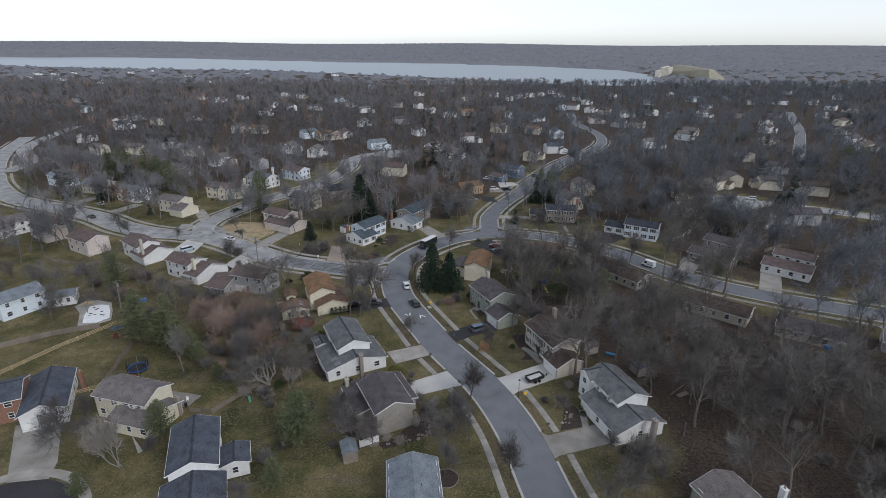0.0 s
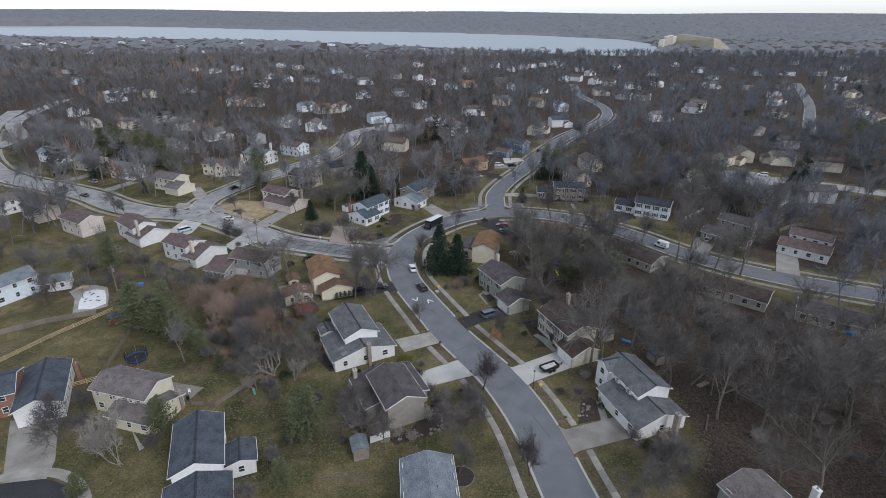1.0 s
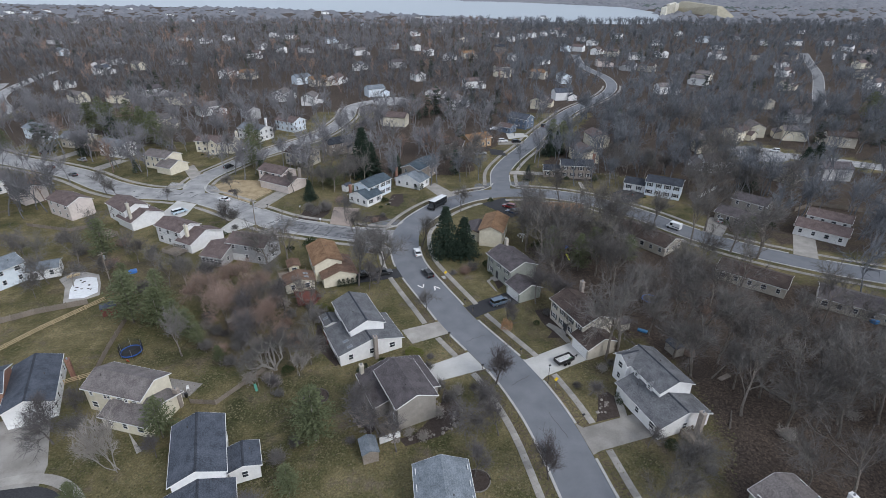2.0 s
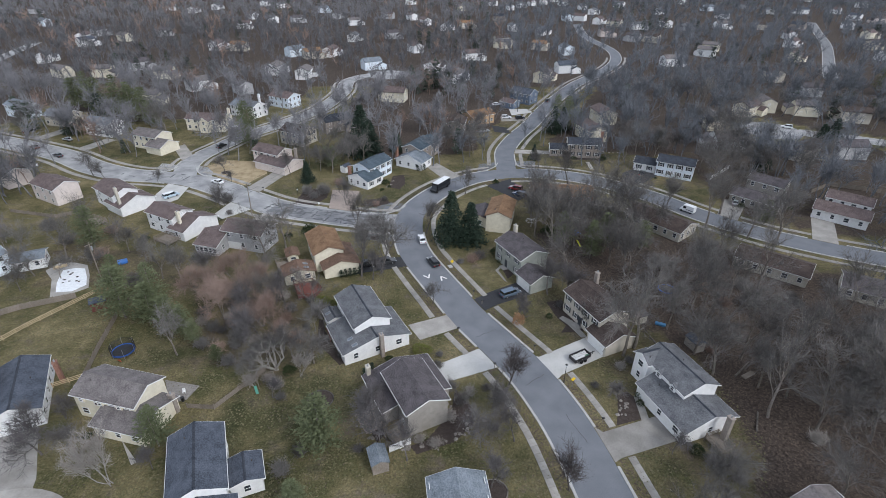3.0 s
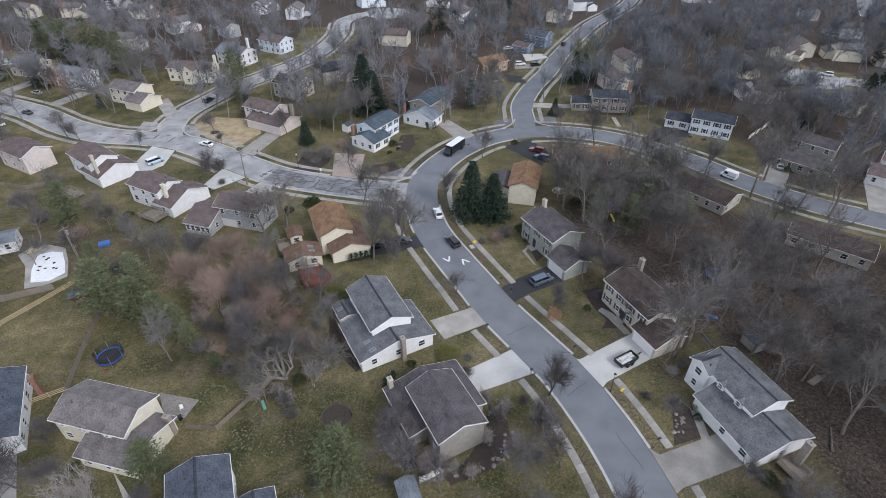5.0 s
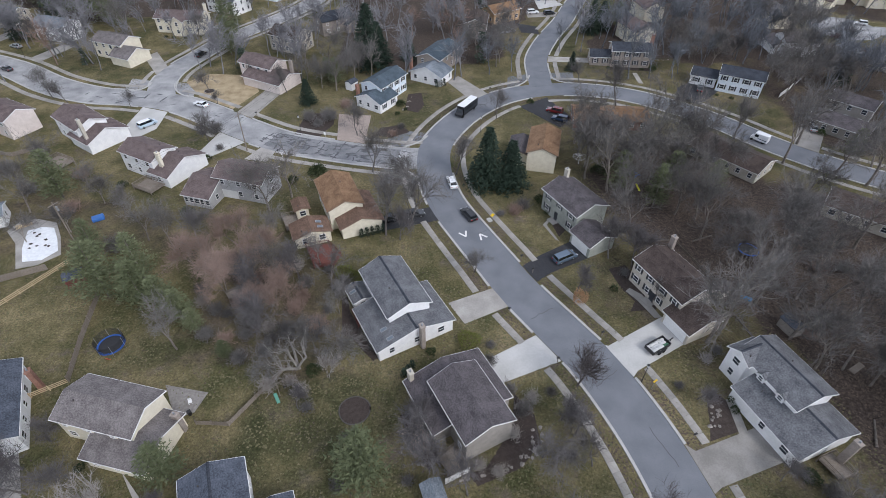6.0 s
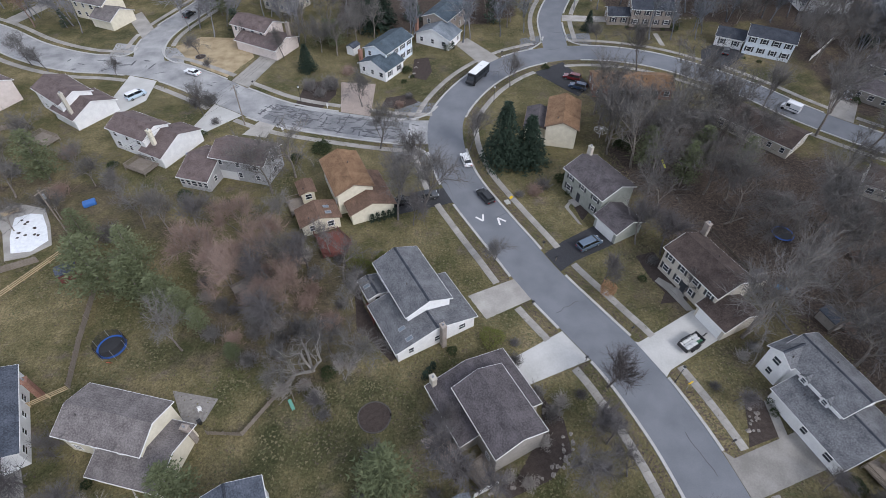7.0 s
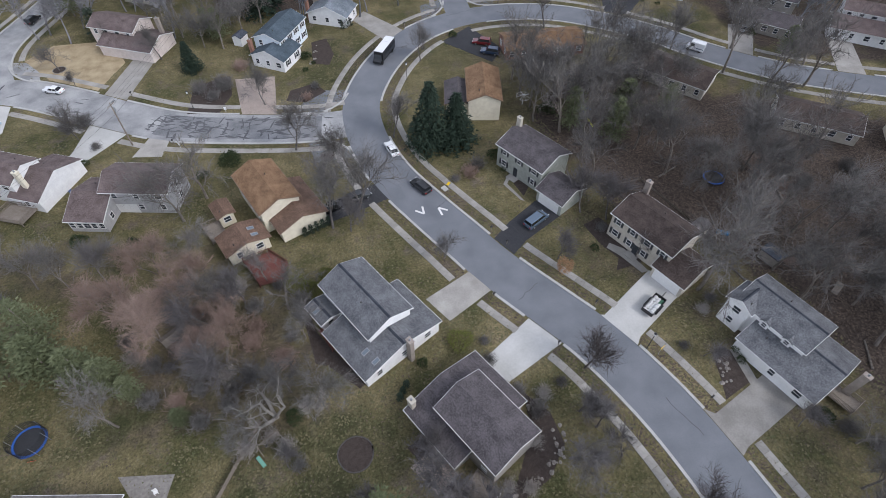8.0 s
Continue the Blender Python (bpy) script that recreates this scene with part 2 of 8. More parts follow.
TWIGS_DARK = island_material("bare_twigs_dark", [(0.040, 0.034, 0.033), (0.065, 0.056, 0.054), (0.095, 0.083, 0.080)])
TWIGS_MID = island_material("bare_twigs_mid", [(0.068, 0.063, 0.064), (0.110, 0.102, 0.103), (0.172, 0.161, 0.161)])
BARK_PALE = material("bark_pale", (0.20, 0.185, 0.168), (0.37, 0.35, 0.32), 3, 0.9, 0.8, 6, spread=0.1)
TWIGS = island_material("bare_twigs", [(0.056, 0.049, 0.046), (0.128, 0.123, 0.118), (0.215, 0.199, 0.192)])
# For far woods: these two carry distance haze as paler, cooler greys.
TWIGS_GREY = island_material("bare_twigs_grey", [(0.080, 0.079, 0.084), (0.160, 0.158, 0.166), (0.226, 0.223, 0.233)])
TWIGS_HAZE = island_material("bare_twigs_haze_blue", [(0.076, 0.081, 0.090), (0.158, 0.166, 0.182), (0.224, 0.232, 0.250)])
TWIGS_RED = island_material("bare_twigs_reddish", [(0.19, 0.132, 0.108), (0.26, 0.187, 0.155), (0.34, 0.252, 0.21)])
TWIGS_PALE = island_material("bare_twigs_pale", [(0.20, 0.18, 0.165), (0.30, 0.275, 0.25), (0.38, 0.35, 0.32)])
NEEDLES = island_material("pine_needles", [(0.060, 0.072, 0.036), (0.104, 0.120, 0.062), (0.175, 0.188, 0.108)])
NEEDLES_DARK = island_material("spruce_needles", [(0.016, 0.028, 0.019), (0.027, 0.044, 0.030), (0.044, 0.064, 0.044)])
LEAF_DEAD = island_material("dead_leaves", [(0.24, 0.14, 0.075), (0.34, 0.21, 0.12), (0.42, 0.28, 0.17)])
BOXWOOD = island_material("evergreen_leaves", [(0.018, 0.030, 0.012), (0.034, 0.050, 0.020), (0.055, 0.075, 0.030)])
YELLOW_GREEN = island_material("yellow_green_leaves", [(0.085, 0.095, 0.022), (0.12, 0.13, 0.032), (0.16, 0.17, 0.05)])
METAL = gloss("grey_metal", (0.32, 0.33, 0.34), 0.45, 0.6)
BLACK = material("black_plastic", (0.012, 0.012, 0.013), (0.025, 0.025, 0.027), 4, 0.5)
RUBBER = material("rubber", (0.010, 0.010, 0.010), (0.022, 0.022, 0.022), 6, 0.9)
STONE = material("rocks", (0.14, 0.125, 0.112), (0.30, 0.275, 0.25), 4, 0.9, 0.5, 6, spread=0.3)
PAINT_WHITE = material("road_paint", (0.60, 0.60, 0.58), (0.74, 0.74, 0.72), 4, 0.8)

# ---- helpers for meshes ----
def mesh_object(name, verts, faces, mat, parent=None, label="", smooth=False):
    me = bpy.data.meshes.new(name)
    me.from_pydata(verts, [], faces)
    me.materials.append(mat)
    if smooth:
        me.polygons.foreach_set("use_smooth", [True] * len(me.polygons))
    me.update()
    ob = new(name, me)
    if parent:
        ob.parent = parent
    if label:
        ob["label"] = label
    return ob


def part(name, bm, mat, parent, label="", smooth=False):
    me = bpy.data.meshes.new(name)
    bm.to_mesh(me)
    bm.free()
    me.materials.append(mat)
    if smooth:
        me.polygons.foreach_set("use_smooth", [True] * len(me.polygons))
    ob = new(name, me)
    if parent:
        ob.parent = parent
    if label:
        ob["label"] = label
    return ob


def add_box(bm, m, sx, sy, sz):
    """A box of that size standing on the origin of m."""
    bmesh.ops.create_cube(bm, size=1, matrix=m @ Matrix.Translation((0, 0, sz / 2)) @ Matrix.Diagonal((sx, sy, sz, 1)))


def box_part(name, m, sx, sy, sz, mat, parent, label="", bevel=0.0):
    bm = bmesh.new()
    add_box(bm, m, sx, sy, sz)
    if bevel:
        bmesh.ops.bevel(bm, geom=bm.edges[:], offset=bevel, segments=2, affect="EDGES", profile=0.6)
    return part(name, bm, mat, parent, label)


def add_tube(bm, p, q, r0, r1, sides=6):
    p, q = Vector(p), Vector(q)
    d = q - p
    m = Matrix.Translation((p + q) / 2) @ d.to_track_quat("Z", "Y").to_matrix().to_4x4()
    bmesh.ops.create_cone(bm, cap_ends=True, segments=sides, radius1=r0, radius2=r1, depth=d.length, matrix=m)


def empty(name, m, label, category, group="", kind=""):
    ob = new(name)
    ob.empty_display_size = 0.2
    ob.matrix_basis = m
    return tagged(ob, label, category, group, kind)


def smooth_line(points, step=1.5):
    """A Catmull-Rom curve through the points, at about even steps."""
    p = np.array(points, float)
    p = np.vstack([2 * p[0] - p[1], p, 2 * p[-1] - p[-2]])
    out = []
    for k in range(1, len(p) - 2):
        n = max(2, int(np.linalg.norm(p[k + 1] - p[k]) / step))
        for u in np.arange(n) / n:
            out.append(0.5 * (2 * p[k] + (p[k + 1] - p[k - 1]) * u + (2 * p[k - 1] - 5 * p[k] + 4 * p[k + 1] - p[k + 2]) * u**2 + (3 * p[k] - p[k - 1] - 3 * p[k + 1] + p[k + 2]) * u**3))
    out.append(p[-2])
    return np.array(out)


def normals_of(line):
    d = np.gradient(line, axis=0)
    d /= np.linalg.norm(d, axis=1)[:, None]
    return np.stack([-d[:, 1], d[:, 0]], 1)


def strip(name, line, inner, outer, z0, z1, mat, parent=None, keep=None, label=""):
    """A slab along a line, from offset `inner` to offset `outer` (left is plus), z0 to z1, broken where keep is False."""
    nrm = normals_of(line)
    a, b = line + nrm * inner, line + nrm * outer
    verts, faces = [], []
    keep = np.ones(len(line), bool) if keep is None else keep
    last = None
    for k in range(len(line)):
        if not keep[k]:
            last = None
            continue
        i = len(verts)
        verts += [(*a[k], z0), (*a[k], z1), (*b[k], z1), (*b[k], z0)]
        if last is not None:
            for s in range(3):
                faces.append((last + s, last + s + 1, i + s + 1, i + s))
        else:
            faces.append((i, i + 1, i + 2, i + 3))
        last = i
    return mesh_object(name, verts, faces, mat, parent, label)


def slab(name, corners, z0, z1, mat, label="", category="", kind="structure"):
    bm = bmesh.new()
    top = [bm.verts.new((x, y, z1)) for x, y in corners]
    f = bm.faces.new(top)
    if f.normal.z < 0 or sum((corners[i][0] - corners[i - 1][0]) * (corners[i][1] + corners[i - 1][1]) for i in range(len(corners))) > 0:
        f.normal_flip()
    r = bmesh.ops.extrude_face_region(bm, geom=[f])
    bmesh.ops.translate(bm, vec=(0, 0, z0 - z1), verts=[v for v in r["geom"] if isinstance(v, bmesh.types.BMVert)])
    bmesh.ops.recalc_face_normals(bm, faces=bm.faces[:])
    ob = part(name, bm, mat, None)
    return tagged(ob, label, category, "", kind)


def inside(poly, x, y):
    """Whether points lie in a polygon (arrays)."""
    x, y = np.asarray(x, float), np.asarray(y, float)
    hit = np.zeros(x.shape, bool)
    px, py = zip(*poly)
    for i in range(len(poly)):
        j = i - 1
        cross = ((py[i] > y) != (py[j] > y)) & (x < (px[j] - px[i]) * (y - py[i]) / ((py[j] - py[i]) or 1e-9) + px[i])
        hit ^= cross
    return hit


# ---- the streets: middle line, width, surface, height ----
STREETS = {
    "road_main": ([(10, -40), (18, 10), (20, 40), (19.2, 60), (17.6, 70), (15.6, 80.5), (13.3, 88.5), (9.7, 97.5), (5.8, 104.2), (-0.4, 114.6), (-4.3, 122.8), (-7.5, 129.5), (-12.0, 139.6), (-14.2, 147), (-15.4, 156.5), (-14.6, 166.4), (-10.2, 176.3), (-3.4, 185.7), (6, 193.6), (18, 197.9), (31, 197.8), (44, 193.7), (55, 186), (64.5, 176.6), (72, 166.3), (79, 158.5), (87, 151.3), (95.5, 145.7), (104, 141), (118, 134.5), (140, 125), (175, 110), (230, 90)], 8.3, ASPHALT, 0.024),
    "road_west": ([(-15.4, 160.5), (-26, 161.2), (-41, 164.9), (-55, 169.6), (-67, 177), (-75, 182.8), (-89, 191.5), (-102, 195.5), (-116, 197.8), (-132, 205), (-151, 217.8), (-176, 230), (-200, 241), (-222, 257), (-250, 287), (-292, 345), (-330, 420)], 9.6, ASPHALT_OLD, 0.016),
    "road_side": ([(-95, 194), (-98.5, 205), (-98, 216), (-93, 230), (-88, 242), (-76, 260), (-64, 283), (-58, 316), (-58, 345), (-45, 364)], 8.0, ASPHALT_OLD, 0.020),
    "road_north": ([(18.5, 198), (19.2, 208), (20.8, 222), (27.3, 239), (37, 258), (46, 279), (60, 307), (76, 336), (95, 362), (110, 384), (124, 415), (131, 455), (128, 520), (140, 600)], 7.2, ASPHALT, 0.020),
    "road_east_court": ([(142, 249), (165, 240), (192, 224), (235, 200), (300, 150)], 9.0, ASPHALT_OLD, 0.016),
    "road_far_east": ([(238, 350), (252, 373), (314, 470), (351, 538), (396, 620)], 7.0, ASPHALT_MID, 0.016),
    "road_far_west": ([(-254, 300), (-262, 330), (-300, 380), (-330, 480)], 8.0, ASPHALT_OLD, 0.012),
    "road_south_court": ([(-70, 59), (-74, 40), (-78, 5)], 8.0, ASPHALT_NEW, 0.016),
}
LINES = {k: smooth_line(v[0]) for k, v in STREETS.items()}
COURTS = [(-36, 362, 13.0, ASPHALT_OLD), (143, 248, 12.5, ASPHALT_OLD), (-70, 59, 11.6, ASPHALT_NEW)]


def road_gap(x, y, skip=()):
    """How far points lie from the edge of the nearest street."""
    x, y = np.atleast_1d(np.asarray(x, float)), np.atleast_1d(np.asarray(y, float))
    best = np.full(x.shape, 1e9)
    for k, line in LINES.items():
        if k in skip:
            continue
        d = np.sqrt((x[:, None] - line[None, :, 0]) ** 2 + (y[:, None] - line[None, :, 1]) ** 2).min(1)
        best = np.minimum(best, d - STREETS[k][1] / 2)
    for cx, cy, r, _ in COURTS:
        best = np.minimum(best, np.hypot(x - cx, y - cy) - r)
    return best


def beside_street(x, y, gap=0.8):
    """The place moved straight away from the nearest street until it stands clear of the kerb."""
    for _ in range(60):
        if road_gap(x, y)[0] >= gap:
            break
        d = 0.1
        slope = np.array([road_gap(x + d, y)[0] - road_gap(x - d, y)[0], road_gap(x, y + d)[0] - road_gap(x, y - d)[0]])
        slope /= np.linalg.norm(slope) + 1e-9
        x, y = x + slope[0] * 0.15, y + slope[1] * 0.15
    return x, y


WOODS = [  # stretches with leaf litter under trees, and little lawn
    [(24, 40), (40, 66), (47, 80), (46, 98), (38, 112), (28, 124), (24, 140), (22, 152), (40, 168), (56, 152), (70, 145), (90, 130), (140, 105), (200, 70), (150, 20)],
    [(-62, 100), (-58, 118), (-50, 135), (-40, 128), (-33, 118), (-30, 98), (-42, 92), (-50, 98)],
    [(40, 230), (52, 226), (66, 222), (76, 214), (90, 222), (110, 225), (120, 260), (120, 330), (90, 330), (70, 290)],
    [(-45, 222), (-22, 212), (10, 222), (12, 245), (30, 275), (40, 330), (20, 400), (-30, 340), (-50, 300)],
    [(-150, 262), (-110, 268), (-80, 300), (-75, 350), (-180, 380), (-240, 330), (-200, 290)],
    [(-130, 140), (-100, 150), (-70, 140), (-66, 128), (-90, 124), (-120, 132)],
]


LUSH = [  # stretches of greener, mossy lawn
    [(-50, 70), (-46, 92), (-38, 96), (-28, 100), (-22, 94), (-24, 84), (-22, 74), (-34, 70)],
    [(-27, 168), (-12, 176), (-4, 190), (-12, 200), (-20, 196), (-26, 182)], [(62, 186), (88, 186), (84, 178), (72, 174)],
    [(-70, 96), (-60, 98), (-52, 104), (-58, 108), (-68, 106)], [(-132, 214), (-106, 208), (-100, 220), (-112, 232), (-136, 226)], [(20, 226), (34, 226), (42, 246), (34, 250)],
]


def ground():
    fine_x = np.arange(-260, 261, 4.0)
    fine_y = np.arange(0, 421, 4.0)
    out = np.array([290, 340, 420, 560, 800, 1200, 2000, 3200, 4900.0])
    xs = np.r_[-out[::-1], fine_x, out]
    ys = np.r_[-4900, -2000, -800, -400, -200, -100, -50, fine_y, 450, 500, 600, 800, 1200, 1800, 2600, 3600, 4990]
    gx, gy = np.meshgrid(xs, ys)
    nx, ny = len(xs), len(ys)
    verts = np.stack([gx.ravel(), gy.ravel(), np.zeros(gx.size)], 1)
    faces = [(j * nx + i, j * nx + i + 1, (j + 1) * nx + i + 1, (j + 1) * nx + i) for j in range(ny - 1) for i in range(nx - 1)]
    ob = mesh_object("ground", verts.tolist(), faces, GROUND)
    lit = np.zeros(gx.size)
    # a base share of the litter colour darkens all ground on the right
    lit[verts[:, 0] > 14] = 0.31
    lit[(verts[:, 0] > 84) & (verts[:, 1] > 150)] = 0.5
    for k, poly in enumerate(WOODS):
        lit[inside(poly, verts[:, 0], verts[:, 1])] = 0.36 if k in (1, 5) else 0.85
    lit[(verts[:, 1] > 330) | (np.abs(verts[:, 0]) > 200)] = 0.62
    gap = road_gap(verts[:, 0], verts[:, 1])
    lit[(gap < 5) & (verts[:, 1] < 330)] *= 0.2
    layer = ob.data.attributes.new("litter", "FLOAT", "POINT")
    layer.data.foreach_set("value", lit)
    wet = np.full(gx.size, 0.5)
    for poly in LUSH:
        wet[inside(poly, verts[:, 0], verts[:, 1])] = 1.0
    layer = ob.data.attributes.new("lush", "FLOAT", "POINT")
    layer.data.foreach_set("value", wet)
    return tagged(ob, "dormant tan and olive lawn with bare soil and leaf litter", "ground", "", "structure")


ground()

# ---- driveways and paths: corners, surface, what they are ----
DRIVES = [
    ([(-13.7, 111.6), (-4.7, 116.0), (-1.0, 110.2), (-11.0, 106.6)], CONCRETE, "broad weathered concrete driveway"),
    ([(-8.4, 98.6), (1.2, 103.9), (5.0, 98.2), (-5.6, 94.4)], CONCRETE_NEW, "pale concrete driveway"),
    ([(11.7, 101.4), (13.0, 101.1), (24.3, 107.2), (27.4, 101.8), (16.5, 96.0), (15.2, 94.3)], CONCRETE_NEW, "clean new concrete driveway"),
    ([(18.8, 83.6), (20.6, 82.2), (32.2, 86.0), (33.6, 80.6), (22.2, 77.0), (20.2, 75.4)], CONCRETE, "stained concrete driveway"),
    ([(0.9, 120.8), (5.2, 123.9), (13.2, 128.4), (15.6, 123.2), (6.6, 118.9), (3.2, 116.2)], ASPHALT_NEW, "black sealed asphalt driveway"),
    ([(-28.0, 136.9), (-16.4, 140.6), (-14.7, 135.6), (-27.6, 132.2)], ASPHALT_NEW, "dark asphalt driveway"),
    ([(-41.0, 169.4), (-32.9, 167.1), (-32.6, 183.0), (-41.8, 184.2)], PAVER, "pinkish paved driveway"),
    ([(-71.2, 185.6), (-65.8, 182.4), (-60.4, 198.3), (-65.8, 199.6)], CONCRETE, "concrete driveway"),
    ([(-10.3, 204.4), (-3.6, 191.4), (1.8, 195.8), (-6.6, 208.6)], CONCRETE, "wedge-shaped concrete driveway"),
    ([(24.8, 223.6), (39.2, 221.6), (38.4, 218.0), (24.0, 219.0)], CONCRETE, "narrow concrete driveway"),
    ([(60.6, 198.5), (68.6, 204.4), (72.2, 195.6), (63.0, 187.2), (57.5, 190.5)], ASPHALT_NEW, "black asphalt driveway"),
    ([(10.0, 187.4), (19.0, 192.9), (24.0, 180.0), (19.5, 175.0)], ASPHALT_NEW, "black asphalt driveway"),
    ([(-72.5, 175.5), (-64.0, 169.8), (-71.5, 162.6), (-77.2, 150.2), (-79.8, 151.8), (-74.8, 165.9)], CONCRETE_NEW, "long pale concrete driveway"),
    ([(-60.4, 168.3), (-55.2, 164.8), (-57.0, 159.8), (-62.8, 161.2)], CONCRETE, "short concrete driveway"),
    ([(-99.2, 174.2), (-98.8, 190.0), (-90.6, 186.6), (-90.2, 177.0), (-94.8, 170.8)], CONCRETE_NEW, "pale concrete driveway"),
    ([(-112.4, 226.4), (-109.4, 230.4), (-101.5, 218.2), (-102.6, 211.0)], CONCRETE, "concrete driveway"),
    ([(86.6, 175.6), (92.8, 173.2), (83.0, 158.8), (77.8, 163.8)], CONCRETE, "pale concrete driveway"),
    ([(108.6, 165.2), (114.0, 162.8), (104.2, 145.6), (98.6, 148.6)], CONCRETE, "pale concrete driveway"),
    ([(-84.4, 84.0), (-77.2, 87.2), (-69.6, 74.6), (-68.2, 70.4), (-75.0, 69.4)], CONCRETE, "curving concrete driveway"),
    ([(-150, 226), (-145, 223.5), (-140, 236), (-145, 238)], CONCRETE, "concrete driveway"),
    ([(-176, 238), (-171, 235.5), (-166, 249), (-171, 251)], CONCRETE, "concrete driveway"),
    ([(19.0, 246), (26.5, 243), (25.5, 252), (18.5, 256)], ASPHALT_NEW, "dark asphalt driveway"),
    ([(30.0, 272), (41, 277), (39.0, 283), (30.0, 283)], CONCRETE_NEW, "pale concrete driveway"),
    ([(24.0, 262), (35.5, 263), (37, 268), (24.0, 269)], CONCRETE, "concrete driveway"),
]


def trimmed(corners):
    """The corners drawn back to the street's edge where they reach over it."""
    cx, cy = np.mean([c[0] for c in corners]), np.mean([c[1] for c in corners])
    out = []
    for x, y in corners:
        for _ in range(60):
            if road_gap(x, y)[0] > 0.02:
                break
            x, y = x + (cx - x) * 0.03, y + (cy - y) * 0.03
        out.append((x, y))
    return out


DRIVES = [(trimmed(c), m, w) for c, m, w in DRIVES]

def on_drive(x, y):
    """Whether points lie on a driveway or its apron."""
    x, y = np.atleast_1d(np.asarray(x, float)), np.atleast_1d(np.asarray(y, float))
    hit = np.zeros(x.shape, bool)
    for corners, _, _ in DRIVES:
        hit |= inside(corners, x, y)
    return hit


NEAR_X, NEAR_Y = (-60, 62), (62, 205)
for name, (pts, width, mat, z) in STREETS.items():
    line = LINES[name]
    tone = "smooth grey asphalt street with pale kerbs" if mat is ASPHALT else "worn pale asphalt street with concrete kerbs"
    road = strip(name, line, -width / 2, width / 2, -0.05, z, mat)
    tagged(road, tone, "road", "", "structure")
    for side in (-1, 1):
        off = line + normals_of(line) * side * (width / 2 + 0.2)
        far = road_gap(off[:, 0], off[:, 1], skip=(name,))
        keep = far > (2.6 if name in ("road_main", "road_west", "road_north", "road_side") else 0.5)
        verge = line + normals_of(line) * side * (width / 2 + 0.9)
        keep &= ~on_drive(verge[:, 0], verge[:, 1])
        kerb = strip("kerb", line, side * width / 2, side * (width / 2 + 0.45), -0.05, 0.13, KERB, None, keep)
        tagged(kerb, "pale concrete kerb and gutter along the street", "kerb", "", "structure")

for cx, cy, r, mat in COURTS:
    ring = [(cx + r * math.cos(a), cy + r * math.sin(a)) for a in np.linspace(0, 2 * math.pi, 49)[:-1]]
    slab("road_court", ring, -0.05, 0.028, mat, "round turning court of asphalt at the street's end", "road")

# rounded corners where the streets meet: kerb end, corner, kerb end
CORNERS = [((-27.5, 166.2), (-20.2, 165.2), (-17.0, 171.6), ASPHALT, 0.020), ((-26.5, 156.2), (-20.5, 155.2), (-19.4, 150.0), ASPHALT, 0.020),
           ((9.0, 200.2), (14.6, 202.4), (16.0, 208.5), ASPHALT, 0.012), ((28.5, 203.0), (23.0, 203.2), (23.4, 209.0), ASPHALT, 0.012),
           ((-87.2, 196.0), (-92.6, 198.2), (-94.6, 205.0), ASPHALT_OLD, 0.012), ((-107.5, 201.0), (-102.2, 200.0), (-102.4, 206.0), ASPHALT_OLD, 0.012)]
for p, c, q, mat, z in CORNERS:
    p, c, q = (np.array(v) for v in (p, c, q))
    arc = np.array([(1 - u) ** 2 * p + 2 * u * (1 - u) * c + u**2 * q for u in np.linspace(0, 1, 9)])
    away = c - (p + q) / 2
    slab("road_corner", [tuple(v) for v in arc] + [tuple(q + (q - c) * 0.2), tuple((p + q) / 2 - away * 1.6), tuple(p + (p - c) * 0.2)], -0.05, z, mat, "asphalt corner where two streets meet", "road")
    # the kerb follows the arc on its outer side
    nrm = normals_of(arc)
    side = 1 if np.dot(nrm[4], away) > 0 else -1
    tagged(strip("kerb", arc, 0.0, side * 0.45, -0.05, 0.13, KERB), "rounded pale concrete kerb at the street corner", "kerb", "", "structure")

